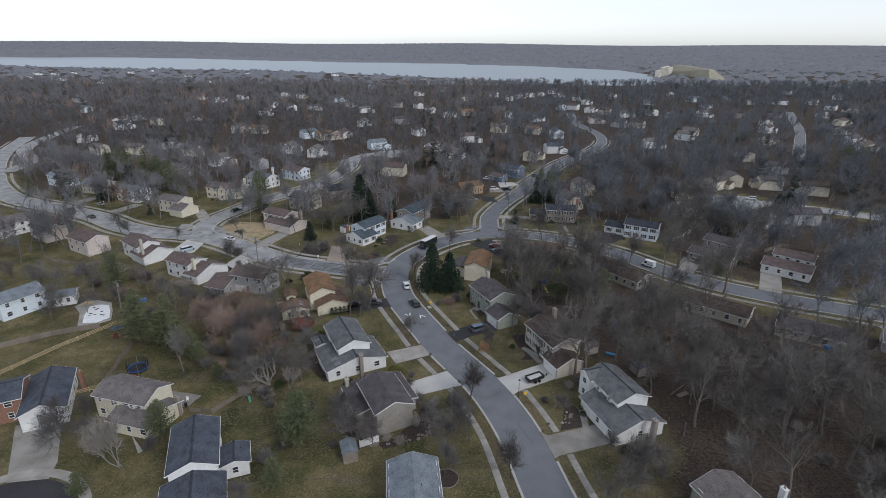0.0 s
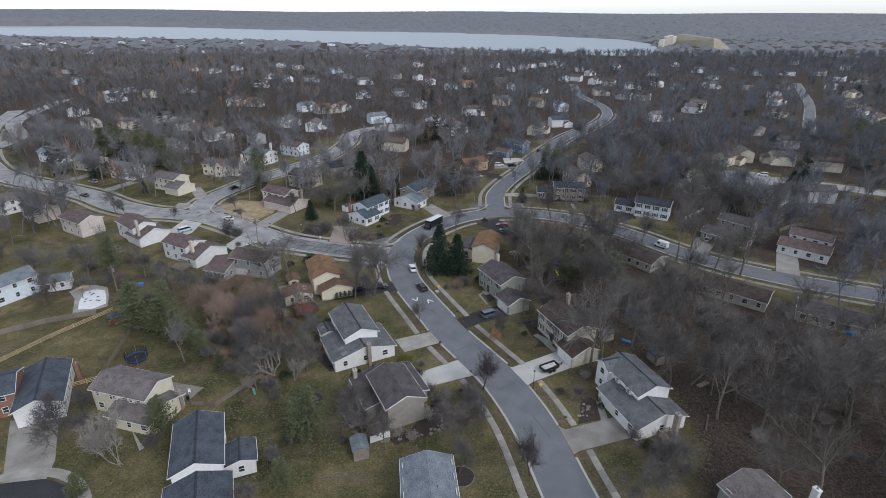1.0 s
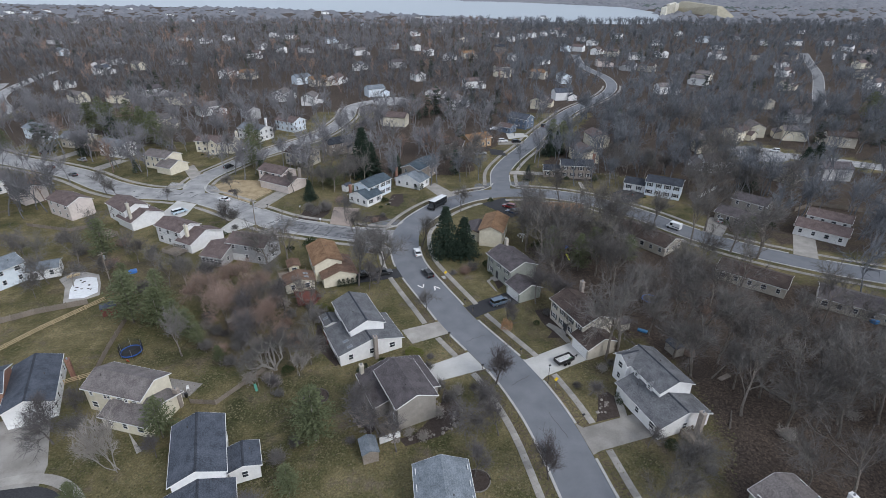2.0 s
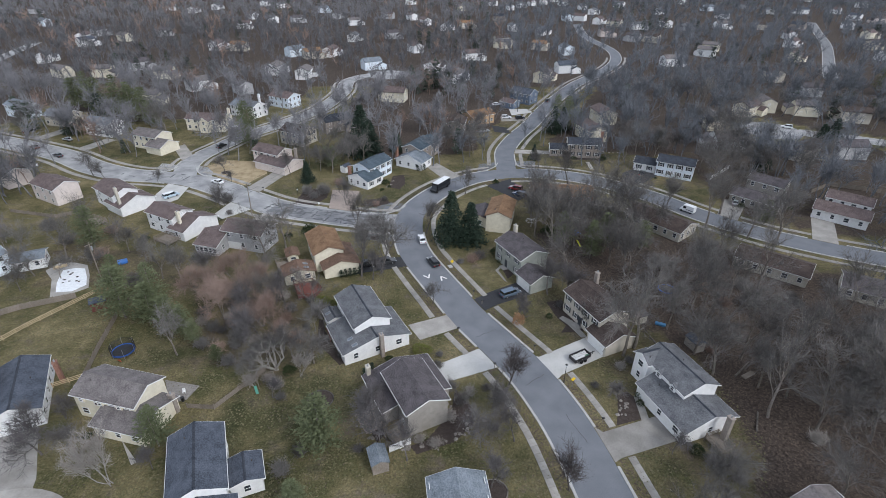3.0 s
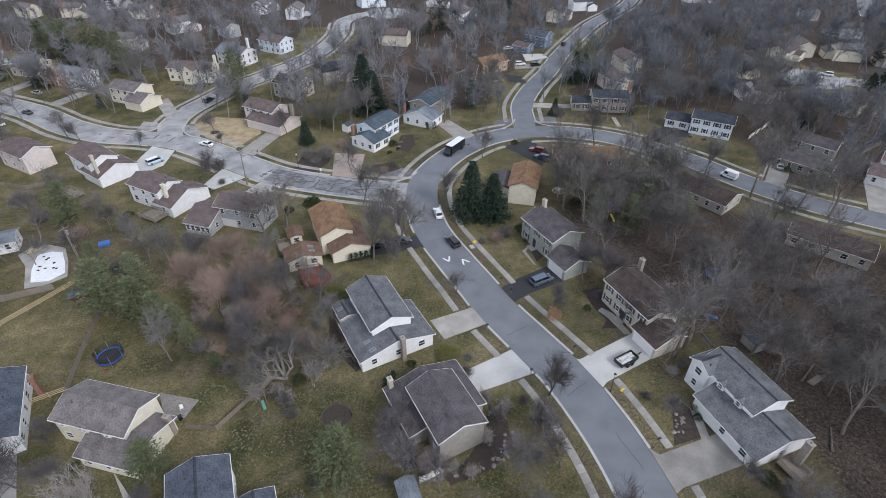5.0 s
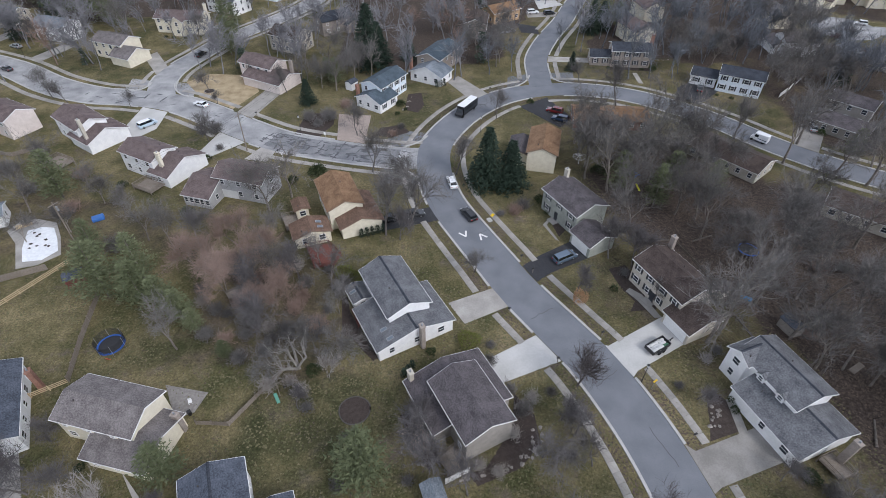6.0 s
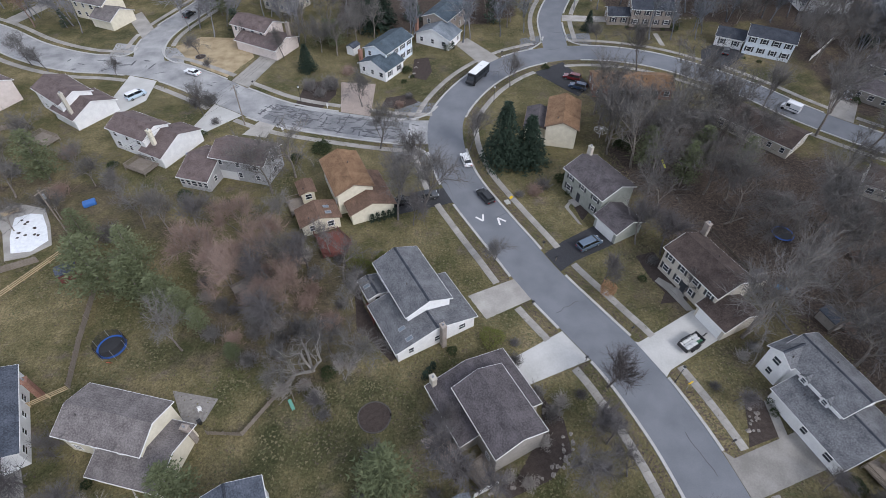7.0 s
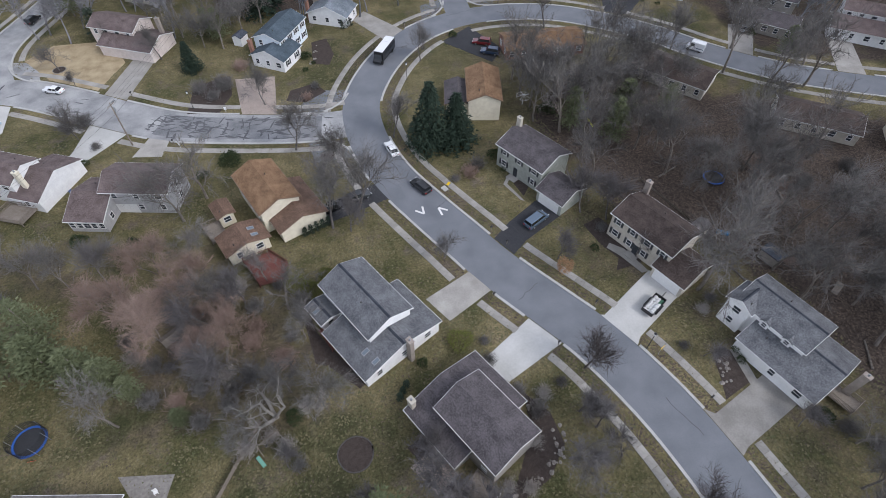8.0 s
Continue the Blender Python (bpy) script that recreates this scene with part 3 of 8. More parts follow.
# ---- pavements beside the streets ----
slab_mesh = None
PAVED = [("road_main", -1, 3.2, -30, 205), ("road_main", 1, 3.2, -30, 206), ("road_west", 1, 2.6, 0, 400), ("road_west", -1, 2.6, 0, 400), ("road_north", 1, 2.6, 206, 420), ("road_north", -1, 2.6, 206, 420), ("road_side", 1, 2.4, 206, 340), ("road_side", -1, 2.4, 206, 340)]
for name, side, gap, y0, y1 in PAVED:
    line, width = LINES[name], STREETS[name][1]
    off = line + normals_of(line) * side * (width / 2 + gap)
    ok = road_gap(off[:, 0], off[:, 1], skip=(name,)) > 1.0
    seg = np.r_[0, np.cumsum(np.linalg.norm(np.diff(off, axis=0), axis=1))]
    pavement = empty("pavement", pose(0, 0, 0), "pale concrete slab pavement beside the street", "pavement", "", "structure")
    rest_v, rest_f = [], []
    for s in np.arange(0.8, seg[-1] - 1, 1.55):
        x, y = np.interp(s, seg, off[:, 0]), np.interp(s, seg, off[:, 1])
        x2, y2 = np.interp(s + 0.5, seg, off[:, 0]), np.interp(s + 0.5, seg, off[:, 1])
        if not ok[min(np.searchsorted(seg, s), len(ok) - 1)] or not y0 < y < y1:
            continue
        if on_drive(x, y)[0]:
            continue
        m = pose(x, y, 0, 0, 0, math.degrees(math.atan2(y2 - y, x2 - x))) @ pose(0, 0, random.uniform(-0.006, 0.006), random.uniform(-0.3, 0.3))
        if name == "road_main" and NEAR_X[0] < x < NEAR_X[1] and NEAR_Y[0] < y < NEAR_Y[1]:
            if slab_mesh is None:
                ob = box_part("paving_slab", pose(0, 0, -0.02), 1.52, 1.28, 0.105, CONCRETE, pavement, "", 0.012)
                slab_mesh = ob.data
            else:
                ob = new("paving_slab", slab_mesh)
                ob.parent = pavement
            ob.matrix_basis = m
        else:
            i = len(rest_v)
            rest_v += [tuple(m @ Vector(c)) for c in ((-0.76, -0.65, 0.0), (0.76, -0.65, 0.0), (0.76, 0.65, 0.0), (-0.76, 0.65, 0.0), (-0.75, -0.71, 0.08), (0.75, -0.71, 0.08), (0.75, 0.71, 0.08), (-0.75, 0.71, 0.08))]
            rest_f += [(i + 4, i + 5, i + 6, i + 7), (i, i + 1, i + 5, i + 4), (i + 1, i + 2, i + 6, i + 5), (i + 2, i + 3, i + 7, i + 6), (i + 3, i, i + 4, i + 7)]
    if rest_v:
        tagged(mesh_object("paving_slabs_beyond", rest_v, rest_f, CONCRETE, pavement), kind="stuff")

# ---- driveways and paths ----
for corners, mat, what in DRIVES:
    slab("driveway", corners, -0.05, 0.05 if mat is not ASPHALT_NEW else 0.045, mat, what + " from garage to street", "driveway")
PATHS = [
    [(29.4, 84.9), (28.0, 84.5), (28.5, 90.4), (29.8, 90.2)],
    [(22.9, 107.0), (24.2, 107.0), (22.4, 112.6), (20.6, 114.4), (19.6, 113.6), (21.0, 111.4)],
    [(9.3, 128.6), (9.9, 128.2), (8.3, 133.4), (9.6, 135.2), (9.2, 135.6), (7.5, 133.5)],
    [(49.9, 209.4), (51.3, 209.4), (51.0, 201.6), (49.6, 201.9)],
    [(-60.9, 82.6), (-60.2, 81.8), (-55.6, 77.4), (-56.2, 76.8)],
]
for p in PATHS:
    slab("garden_path", p, -0.03, 0.06, CONCRETE, "narrow pale concrete front path", "path")
STRAW_YARD = [(-84, 195.5), (-72.5, 188), (-67.5, 199), (-71, 207), (-76, 211), (-86, 212), (-91.5, 206)]
slab("straw_patch", STRAW_YARD, -0.03, 0.025, STRAW, "front yard covered with tan straw", "straw")

# ---- houses ----
FOOTPRINTS = []  # x, y, angle, length, width, eave height: kept clear of trees
shared = {}


def share(key, make):
    if key not in shared:
        shared[key] = make()
    return shared[key]


def window_meshes(w, h, wide_light):
    def frame_mesh():
        bm = bmesh.new()
        t = 0.09
        for x, z, sx, sz in ((-w / 2, 0, t, h), (w / 2, 0, t, h), (0, 0, w + t, t), (0, h - t, w + t, t), (0, h / 2 - t / 2, w, t * 0.7)):
            add_box(bm, pose(x, 0, z), sx, 0.1, sz)
        if wide_light:
            add_box(bm, pose(0, 0, 0), t * 0.7, 0.1, h)
        me = bpy.data.meshes.new("window")
        bm.to_mesh(me)
        bm.free()
        me.materials.append(TRIM)
        return me

    def pane_mesh():
        bm = bmesh.new()
        add_box(bm, pose(0, 0.02, 0.03), w, 0.04, h - 0.06)
        me = bpy.data.meshes.new("pane")
        bm.to_mesh(me)
        bm.free()
        me.materials.append(GLASS)
        return me

    key = (round(w, 2), round(h, 2), wide_light)
    return share(("frame",) + key, frame_mesh), share(("pane",) + key, pane_mesh)


def add_window(root, m, w=0.95, h=1.35, shutters=False, pane=True):
    """m: bottom middle on the wall, local y pointing into the wall."""
    fm, pm = window_meshes(w, h, w > 1.4)
    win = new("window", fm)
    win.parent = root
    win.matrix_basis = m @ pose(0, -0.02, 0)
    if pane:
        ob = new("pane", pm)
        ob.parent = win
    if shutters:
        def shutter():
            bm = bmesh.new()
            add_box(bm, pose(0, 0, 0), 0.42, 0.05, h + 0.1)
            me = bpy.data.meshes.new("shutter")
            bm.to_mesh(me)
            bm.free()
            me.materials.append(SHUTTER)
            return me
        sm = share(("shutter", round(h, 2)), shutter)
        for s in (-1, 1):
            ob = new("shutter", sm)
            ob.parent = root
            ob.matrix_basis = m @ pose(s * (w / 2 + 0.3), -0.03, -0.05)


def roof_meshes(L, W, h, pitch, over):
    """Vertices of a gable roof of two thick slabs meeting at the ridge; L along x. Measured over the eaves."""
    rise = W / 2 * pitch
    t = 0.16
    x = L / 2
    v, f = [], []
    for s in (-1, 1):
        i = len(v)
        v += [(-x, s * W / 2, h), (x, s * W / 2, h), (x, 0, h + rise), (-x, 0, h + rise), (-x, s * W / 2, h + t), (x, s * W / 2, h + t), (x, 0, h + rise + t), (-x, 0, h + rise + t)]
        quad = [(4, 5, 6, 7), (3, 2, 1, 0), (0, 1, 5, 4), (1, 2, 6, 5), (3, 0, 4, 7)]
        f += [tuple(i + k for k in (q if s < 0 else q[::-1])) for q in quad]
    return v, f, rise, t


def block_local(root_m, b):
    return root_m.inverted() @ pose(b["x"], b["y"], 0, 0, 0, b["a"])


def in_block(b, x, y, grow=0.0):
    c, s = math.cos(radians(b["a"])), math.sin(radians(b["a"]))
    dx, dy = x - b["x"], y - b["y"]
    return abs(dx * c + dy * s) < b["L"] / 2 + grow and abs(-dx * s + dy * c) < b["W"] / 2 + grow


def blk(x, y, a, L, W, h, pitch=0.5, wall="white", roof="grey", storeys=None, windows="f b l r", ridge=True):
    return dict(x=x, y=y, a=a, L=L, W=W, h=h, pitch=pitch, wall=wall, roof=roof, storeys=storeys or (2 if h > 4 else 1), windows=windows)


def house(label, blocks, shutters=False, garage=None, door=None, chimney=None, detail=True, trim=None, most=9, dormers=(), skylights=()):
    """A house of gabled blocks. garage: (block, side, offset, width); door: (block, side, offset); chimney: (x, y, top, wall)."""
    trim = trim or TRIM
    b0 = blocks[0]
    root_m = pose(b0["x"], b0["y"], 0, 0, 0, b0["a"])
    root = empty("house", root_m, label, "house", "houses of the neighbourhood")
    for k, b in enumerate(blocks):
        FOOTPRINTS.append((b["x"], b["y"], b["a"], b["L"], b["W"], b["h"]))
        m = block_local(root_m, b)
        over_l, over_w = 0.3, 0.42
        L, W, h = b["L"] - 2 * over_l, b["W"] - 2 * over_w, b["h"]
        v, f, rise, t = roof_meshes(b["L"], b["W"], h, b["pitch"], 0)
        eave = h + over_w * b["pitch"] - 0.01
        ridge_h = h + rise - 0.012
        body_v = [(-L / 2, -W / 2, -0.3), (L / 2, -W / 2, -0.3), (L / 2, W / 2, -0.3), (-L / 2, W / 2, -0.3), (-L / 2, -W / 2, eave), (L / 2, -W / 2, eave), (L / 2, W / 2, eave), (-L / 2, W / 2, eave), (-L / 2, 0, ridge_h), (L / 2, 0, ridge_h)]
        body_f = [(0, 1, 5, 4), (1, 2, 6, 9, 5), (2, 3, 7, 6), (3, 0, 4, 8, 7)]
        wall = mesh_object("wall", body_v, body_f, WALLS[b["wall"]], root)
        wall.matrix_basis = m
        roof = mesh_object("roof", v, f, ROOFS[b["roof"]], root)
        roof.matrix_basis = m
        if detail:
            # gutters along the eaves, barge boards up the gables, a ridge cap
            slope = math.atan(b["pitch"])
            for s in (-1, 1):
                bm = bmesh.new()
                add_box(bm, pose(0, s * (b["W"] / 2 + 0.03), h - 0.02), b["L"] + 0.06, 0.09, 0.13)
                part("gutter", bm, trim, roof)
            for e in (-1, 1):
                x0, y0 = e * (b["L"] / 2 + 0.005), b["W"] / 2 + 0.02
                v = [(x0 + e * d, y, z) for d in (0, 0.05) for y, z in ((-y0, h - 0.05), (0, h + rise - 0.05), (y0, h - 0.05), (y0, h + 0.13), (0, h + rise + 0.13), (-y0, h + 0.13))]
                f = [(0, 1, 4, 5), (1, 2, 3, 4), (11, 10, 7, 6), (10, 9, 8, 7), (0, 6, 7, 1), (1, 7, 8, 2), (3, 9, 10, 4), (4, 10, 11, 5), (2, 8, 9, 3), (5, 11, 6, 0)]
                mesh_object("barge_board", v, f, trim, roof)
            bm = bmesh.new()
            for s in (-1, 1):
                add_box(bm, pose(0, s * 0.09, h + rise + t - 0.05) @ pose(0, 0, 0, -s * math.degrees(slope)), b["L"], 0.22, 0.045)
            part("ridge_cap", bm, ROOFS["ink" if b["roof"] in ("grey", "slate") else b["roof"]], roof)
            for e in range(1):
                bm = bmesh.new()
                px, py = random.uniform(-0.35, 0.35) * L, random.choice((-1, 1)) * W * random.uniform(0.08, 0.3)
                add_tube(bm, (px, py, h + rise * (1 - abs(py) / (b["W"] / 2))), (px, py, h + rise * (1 - abs(py) / (b["W"] / 2)) + 0.5), 0.09, 0.09, 7)
                part("vent_pipe", bm, DARK_TRIM, roof)
        # windows storey by storey on the walls that stay free
        for token in b["windows"].split():
            side, count = token[0], token[1:]
            length, depth, turn = {"f": (L, W, 0), "b": (L, W, 180), "l": (W, L, -90), "r": (W, L, 90)}[side]
            mw = m @ pose(0, 0, 0, 0, 0, turn) @ pose(0, -depth / 2, 0)
            n = int(count) if count else min(most, max(1, int((length - 0.6) / 2.7)))
            for storey in range(b["storeys"]):
                z = 0.95 + storey * 2.65
                for i in range(n):
                    u = (i + 0.5) / n * length - length / 2
                    w = root_m @ mw @ Vector((u, -0.4, z))
                    if any(in_block(o, w.x, w.y) and o["h"] + 0.8 > z for j, o in enumerate(blocks) if j != k):
                        continue
                    if garage and garage[0] == k and garage[1] == side and storey == 0 and abs(u - garage[2]) < garage[3] / 2 + 0.7:
                        continue
                    if door and door[0] == k and door[1] == side and storey == 0 and abs(u - door[2]) < 1.1:
                        continue
                    add_window(root, mw @ pose(u, 0, z), 0.95 if (i + storey + k) % 3 else 1.25, 1.35, shutters and side in "fb", detail)
        for spec, what in ((garage, "garage_door"), (door, "front_door")):
            if spec and spec[0] == k:
                length, depth, turn = {"f": (L, W, 0), "b": (L, W, 180), "l": (W, L, -90), "r": (W, L, 90)}[spec[1]]
                mw = m @ pose(0, 0, 0, 0, 0, turn) @ pose(spec[2], -depth / 2, 0)
                if what == "garage_door":
                    bm = bmesh.new()
                    grid = [[bm.verts.new(mw @ Vector(((c - 2) * spec[3] / 4, -0.07, 0.05 + r * 0.55))) for c in range(5)] for r in range(5)]
                    leaves = [bm.faces.new((grid[r][c], grid[r][c + 1], grid[r + 1][c + 1], grid[r + 1][c])) for r in range(4) for c in range(4)]
                    bmesh.ops.inset_individual(bm, faces=leaves, thickness=0.06, depth=-0.03)
                    part("garage_door", bm, trim, root, "panelled double garage door")
                else:
                    bm = bmesh.new()
                    add_box(bm, mw @ pose(0, -0.04, 0.15), 0.95, 0.08, 2.05)
                    part("front_door", bm, SHUTTER, root, "dark panelled front door")
                    bm = bmesh.new()
                    add_box(bm, mw @ pose(0, -0.7, 0.0), 2.2, 1.4, 0.16)
                    part("doorstep", bm, CONCRETE, root)
    for bi, u, v, z, w, deep in dormers:
        b = blocks[bi]
        m = block_local(root_m, b) @ pose(u, v, z, 0, 0, 90 if v > 0 else -90)
        hw, ht, rise = w / 2, 1.15, w * 0.42
        dv = [(0, -hw, 0), (0, hw, 0), (0, hw, ht), (0, 0, ht + rise - 0.05), (0, -hw, ht), (-deep, -hw, 0), (-deep, hw, 0), (-deep, hw, ht), (-deep, 0, ht + rise - 0.05), (-deep, -hw, ht)]
        dormer = mesh_object("dormer", dv, [(0, 1, 2, 3, 4), (5, 0, 4, 9), (1, 6, 7, 2)], WALLS[b["wall"]], root)
        dormer.matrix_basis = m
        rv = [(0.2, -hw - 0.18, ht - 0.08), (0.2, 0, ht + rise), (0.2, hw + 0.18, ht - 0.08), (-deep, -hw - 0.18, ht - 0.08), (-deep, 0, ht + rise), (-deep, hw + 0.18, ht - 0.08)]
        rv += [(x, y, zz + 0.12) for x, y, zz in rv]
        mesh_object("dormer_roof", rv, [(6, 9, 10, 7), (7, 10, 11, 8), (0, 6, 7, 1), (1, 7, 8, 2), (0, 3, 9, 6), (2, 8, 11, 5)], ROOFS[b["roof"]], dormer)
        add_window(root, m @ pose(0.0, 0, 0.12, 0, 0, 90), w * 0.6, 0.95)
    for bi, u, v in skylights:
        b = blocks[bi]
        s = 1 if v > 0 else -1
        z = b["h"] + (b["W"] / 2 - abs(v)) * b["pitch"] + 0.16
        m = block_local(root_m, b) @ pose(u, v, z, -s * math.degrees(math.atan(b["pitch"])))
        bm = bmesh.new()
        for dx, dy, sx, sy in ((-0.32, 0, 0.09, 1.1), (0.32, 0, 0.09, 1.1), (0, -0.55, 0.73, 0.09), (0, 0.55, 0.73, 0.09)):
            add_box(bm, m @ pose(dx, dy, -0.02), sx, sy, 0.14)
        sk = part("skylight", bm, METAL, root)
        bm = bmesh.new()
        add_box(bm, m @ pose(0, 0, 0.0), 0.6, 1.05, 0.08)
        part("pane", bm, SKY_GLASS, sk)
    if chimney:
        cx, cy, top, cw = chimney
        w = root_m.inverted() @ Vector((cx, cy, 0))
        bm = bmesh.new()
        add_box(bm, pose(w.x, w.y, 0), 1.0, 0.7, top)
        add_box(bm, pose(w.x, w.y, top), 1.15, 0.85, 0.14)
        stack = part("chimney", bm, WALLS[cw], root)
        bm = bmesh.new()
        add_tube(bm, (w.x, w.y, top + 0.14), (w.x, w.y, top + 0.55), 0.17, 0.14, 8)
        part("flue", bm, METAL, stack)
    return root


# -- the houses beside the near street --
house("white two-storey house with grey shingle roof and one-storey wings", [
    blk(-23.2, 111.1, 116, 12.9, 8.3, 5.3, 0.42, "white", "grey", windows="f b3 r1"), blk(-21.6, 106.7, 117, 10.6, 14.6, 2.7, 0.26, "white", "grey", windows="f l3"),
    blk(-29.9, 112.2, 117, 4.6, 3.6, 2.6, 0.3, "white", "grey")], garage=(1, "f", 0, 5.0), chimney=(-18.4, 101.9, 5.4, "stone"), skylights=((1, -2.0, 4.6), (1, -4.2, 4.4), (2, 0.2, 0.9)))
house("taupe two-storey house with plum-grey shingle roof and garage wing", [
    blk(-11.5, 88.2, 116, 11.4, 8.2, 5.2, 0.42, "taupe", "plum", windows="f b3"), blk(-13.2, 91.6, 116, 10.2, 13.4, 2.8, 0.26, "taupe", "plum", windows="f b2")], garage=(1, "f", 1.5, 5.0), chimney=(-20.2, 93.4, 5.0, "beige"))
house("cream two-storey house with broad taupe shingle roof", [
    blk(-62.9, 89.0, 165, 13.0, 7.8, 5.1, 0.42, "cream", "taupe", windows="f b"), blk(-59.0, 85.6, 165, 10.3, 9.4, 2.7, 0.36, "cream", "taupe", windows="b")], dormers=((0, 4.4, 3.75, 4.0, 1.2, 1.8), (0, 0.6, 3.75, 4.0, 1.2, 1.8), (0, -3.2, 3.75, 4.0, 1.2, 1.8)), chimney=(-53.6, 87.8, 4.2, "stone"))
house("white house with slate-blue shingle roof and small rear wing", [
    blk(-43.4, 73.3, 111, 12.8, 8.3, 5.1, 0.42, "white", "slate", windows="f b"), blk(-36.8, 73.6, 111, 5.5, 5.4, 2.8, 0.3, "white", "slate"), blk(-39.7, 63.6, 111, 8.4, 10.2, 3.2, 0.36, "white", "slate")])
house("house with pale steel-blue shingle roof", [blk(-4.3, 63.6, 96, 15.0, 8.8, 4.4, 0.36, "grey", "steel")])
house("house with umber-grey shingle roof and pale chimney", [blk(46.6, 61.0, 108, 13.0, 9.0, 4.4, 0.42, "sage", "taupe"), blk(51.0, 58.0, 108, 8.0, 6.0, 2.8, 0.4, "sage", "taupe")], chimney=(54.0, 63.5, 6.0, "white"))
house("cream colonial house with dark umber roof, shutters and garage wing", [
    blk(27.0, 112.6, 113, 12.6, 8.6, 5.3, 0.42, "beige", "umber", windows="f b"), blk(28.3, 105.0, 113, 6.4, 8.2, 2.7, 0.46, "beige", "umber", windows="")], shutters=True, garage=(1, "b", 0, 4.9), door=(0, "b", 0), chimney=(28.6, 119.4, 8.2, "stone"))
house("white house with grey shingle roof, front gable and long lower wing", [
    blk(36.2, 91.6, 109, 11.6, 8.0, 5.3, 0.42, "white", "grey", windows="f"), blk(36.0, 86.8, 109, 12.6, 11.6, 2.7, 0.36, "white", "grey", windows="b3 l1"),
    blk(32.6, 95.2, 19, 5.2, 4.4, 5.3, 0.62, "white", "grey", windows="l1 r1")], garage=(1, "b", -3.2, 4.9), dormers=((0, 0.6, 3.95, 4.2, 1.25, 2.2), (0, -3.0, 3.95, 4.2, 1.25, 2.2)), chimney=(39.8, 79.8, 5.8, "stone"))
house("sage two-storey house with dark plum-grey roof and attached garage", [
    blk(14.2, 136.2, 117, 11.7, 8.8, 5.2, 0.42, "sage", "plum", windows="f b"), blk(16.2, 126.8, 117, 6.4, 7.2, 2.8, 0.46, "sage", "plum", windows="")], shutters=True, garage=(1, "b", 0, 4.6), door=(0, "b", -0.6), chimney=(13.4, 142.3, 8.2, "beige"))
house("cream gabled house with tan and brown shingle roof", [
    blk(11.7, 159.4, 75, 12.6, 7.6, 5.0, 0.42, "cream", "tan", windows="f3 b2", storeys=2), blk(6.4, 161.0, 75, 9.0, 6.0, 2.8, 0.36, "cream", "plum")], trim=BROWN_TRIM)
house("low ranch house with tan-orange roof", [blk(33.2, 177.4, 174, 20.3, 8.8, 2.8, 0.34, "brick", "tan")], trim=BROWN_TRIM)
house("long low ranch house with dark umber roof", [blk(58.1, 156.9, 128, 18.1, 10.0, 2.8, 0.34, "beige", "umber")])
house("low house with brown roof among the trees", [blk(78, 133, 140, 17, 9, 2.8, 0.36, "beige", "umber")])
house("low beige house with brown roof among the trees", [blk(96, 120, 145, 16, 9, 2.8, 0.36, "beige", "plum")])
house("low house with grey roof among the trees", [blk(118, 112, 145, 16, 9, 2.8, 0.36, "grey", "taupe")])
house("white colonial house with dark slate roof, shutters and garage wing", [
    blk(78.6, 196.7, 150, 12.8, 8.6, 5.2, 0.36, "blue", "ink"), blk(70.2, 202.7, 150, 8.0, 7.6, 2.8, 0.4, "white", "ink")], shutters=True, garage=(1, "f", 0, 4.8), door=(0, "f", 0))
house("pale brick colonial house with slate roof and shutters", [
    blk(50.6, 217.7, 173, 13.0, 8.6, 5.2, 0.36, "stone", "ink"), blk(41.0, 218.7, 173, 7.0, 7.0, 2.8, 0.4, "stone", "ink")], shutters=True, door=(0, "f", 0), chimney=(57.8, 219, 8.6, "brick"))
house("taupe two-storey house with plum-grey roof and lower garage", [
    blk(101.4, 178.4, 133, 11.4, 8.0, 5.2, 0.4, "taupe", "plum"), blk(94.6, 171.2, 133, 14.8, 8.6, 2.8, 0.4, "taupe", "plum")], garage=(1, "f", -3.5, 4.8))
house("white house with reddish brown roof and lower garage", [
    blk(118.6, 164.6, 139, 12.2, 7.6, 5.2, 0.4, "white", "brown"), blk(115.0, 161.4, 139, 14.6, 9.4, 2.8, 0.36, "white", "brown")], garage=(1, "f", -3.5, 4.8))
house("cream house with tan-brown shingle roof, lower wings and red deck", [
    blk(-36.2, 139.8, 111, 12.4, 8.0, 5.0, 0.42, "cream", "tan", windows="f3 b3"), blk(-32.6, 136.4, 111, 11.2, 9.4, 2.7, 0.36, "cream", "rust", windows=""), blk(-41.2, 130.6, 111, 5.4, 8.0, 2.6, 0.3, "cream", "rust", windows="l2"), blk(-44.6, 138.6, 111, 4.4, 3.4, 2.6, 0.3, "cream", "rust")], trim=BROWN_TRIM, skylights=((2, 0.5, -1.8), (2, -1.2, -1.8)))
# -- west street, near side --
house("grey two-storey house with brown-grey roof and glazed sunroom", [
    blk(-57.9, 147.7, 163, 12.6, 8.1, 5.2, 0.42, "grey", "brown", windows="f b3 l1"), blk(-66.4, 146.9, 163, 7.2, 11.4, 2.8, 0.36, "grey", "brown", windows="b5 l2")], garage=(0, "b", -3, 4.6))
house("white two-storey house with dark brown roof and rear wing", [
    blk(-83.5, 157.8, 151, 11.5, 7.8, 5.2, 0.42, "white", "brown", windows="f3 b3"), blk(-76.4, 155.6, 151, 6.6, 12.4, 2.8, 0.4, "white", "brown", windows="b1")], chimney=(-78.6, 152.6, 7.4, "cream"))
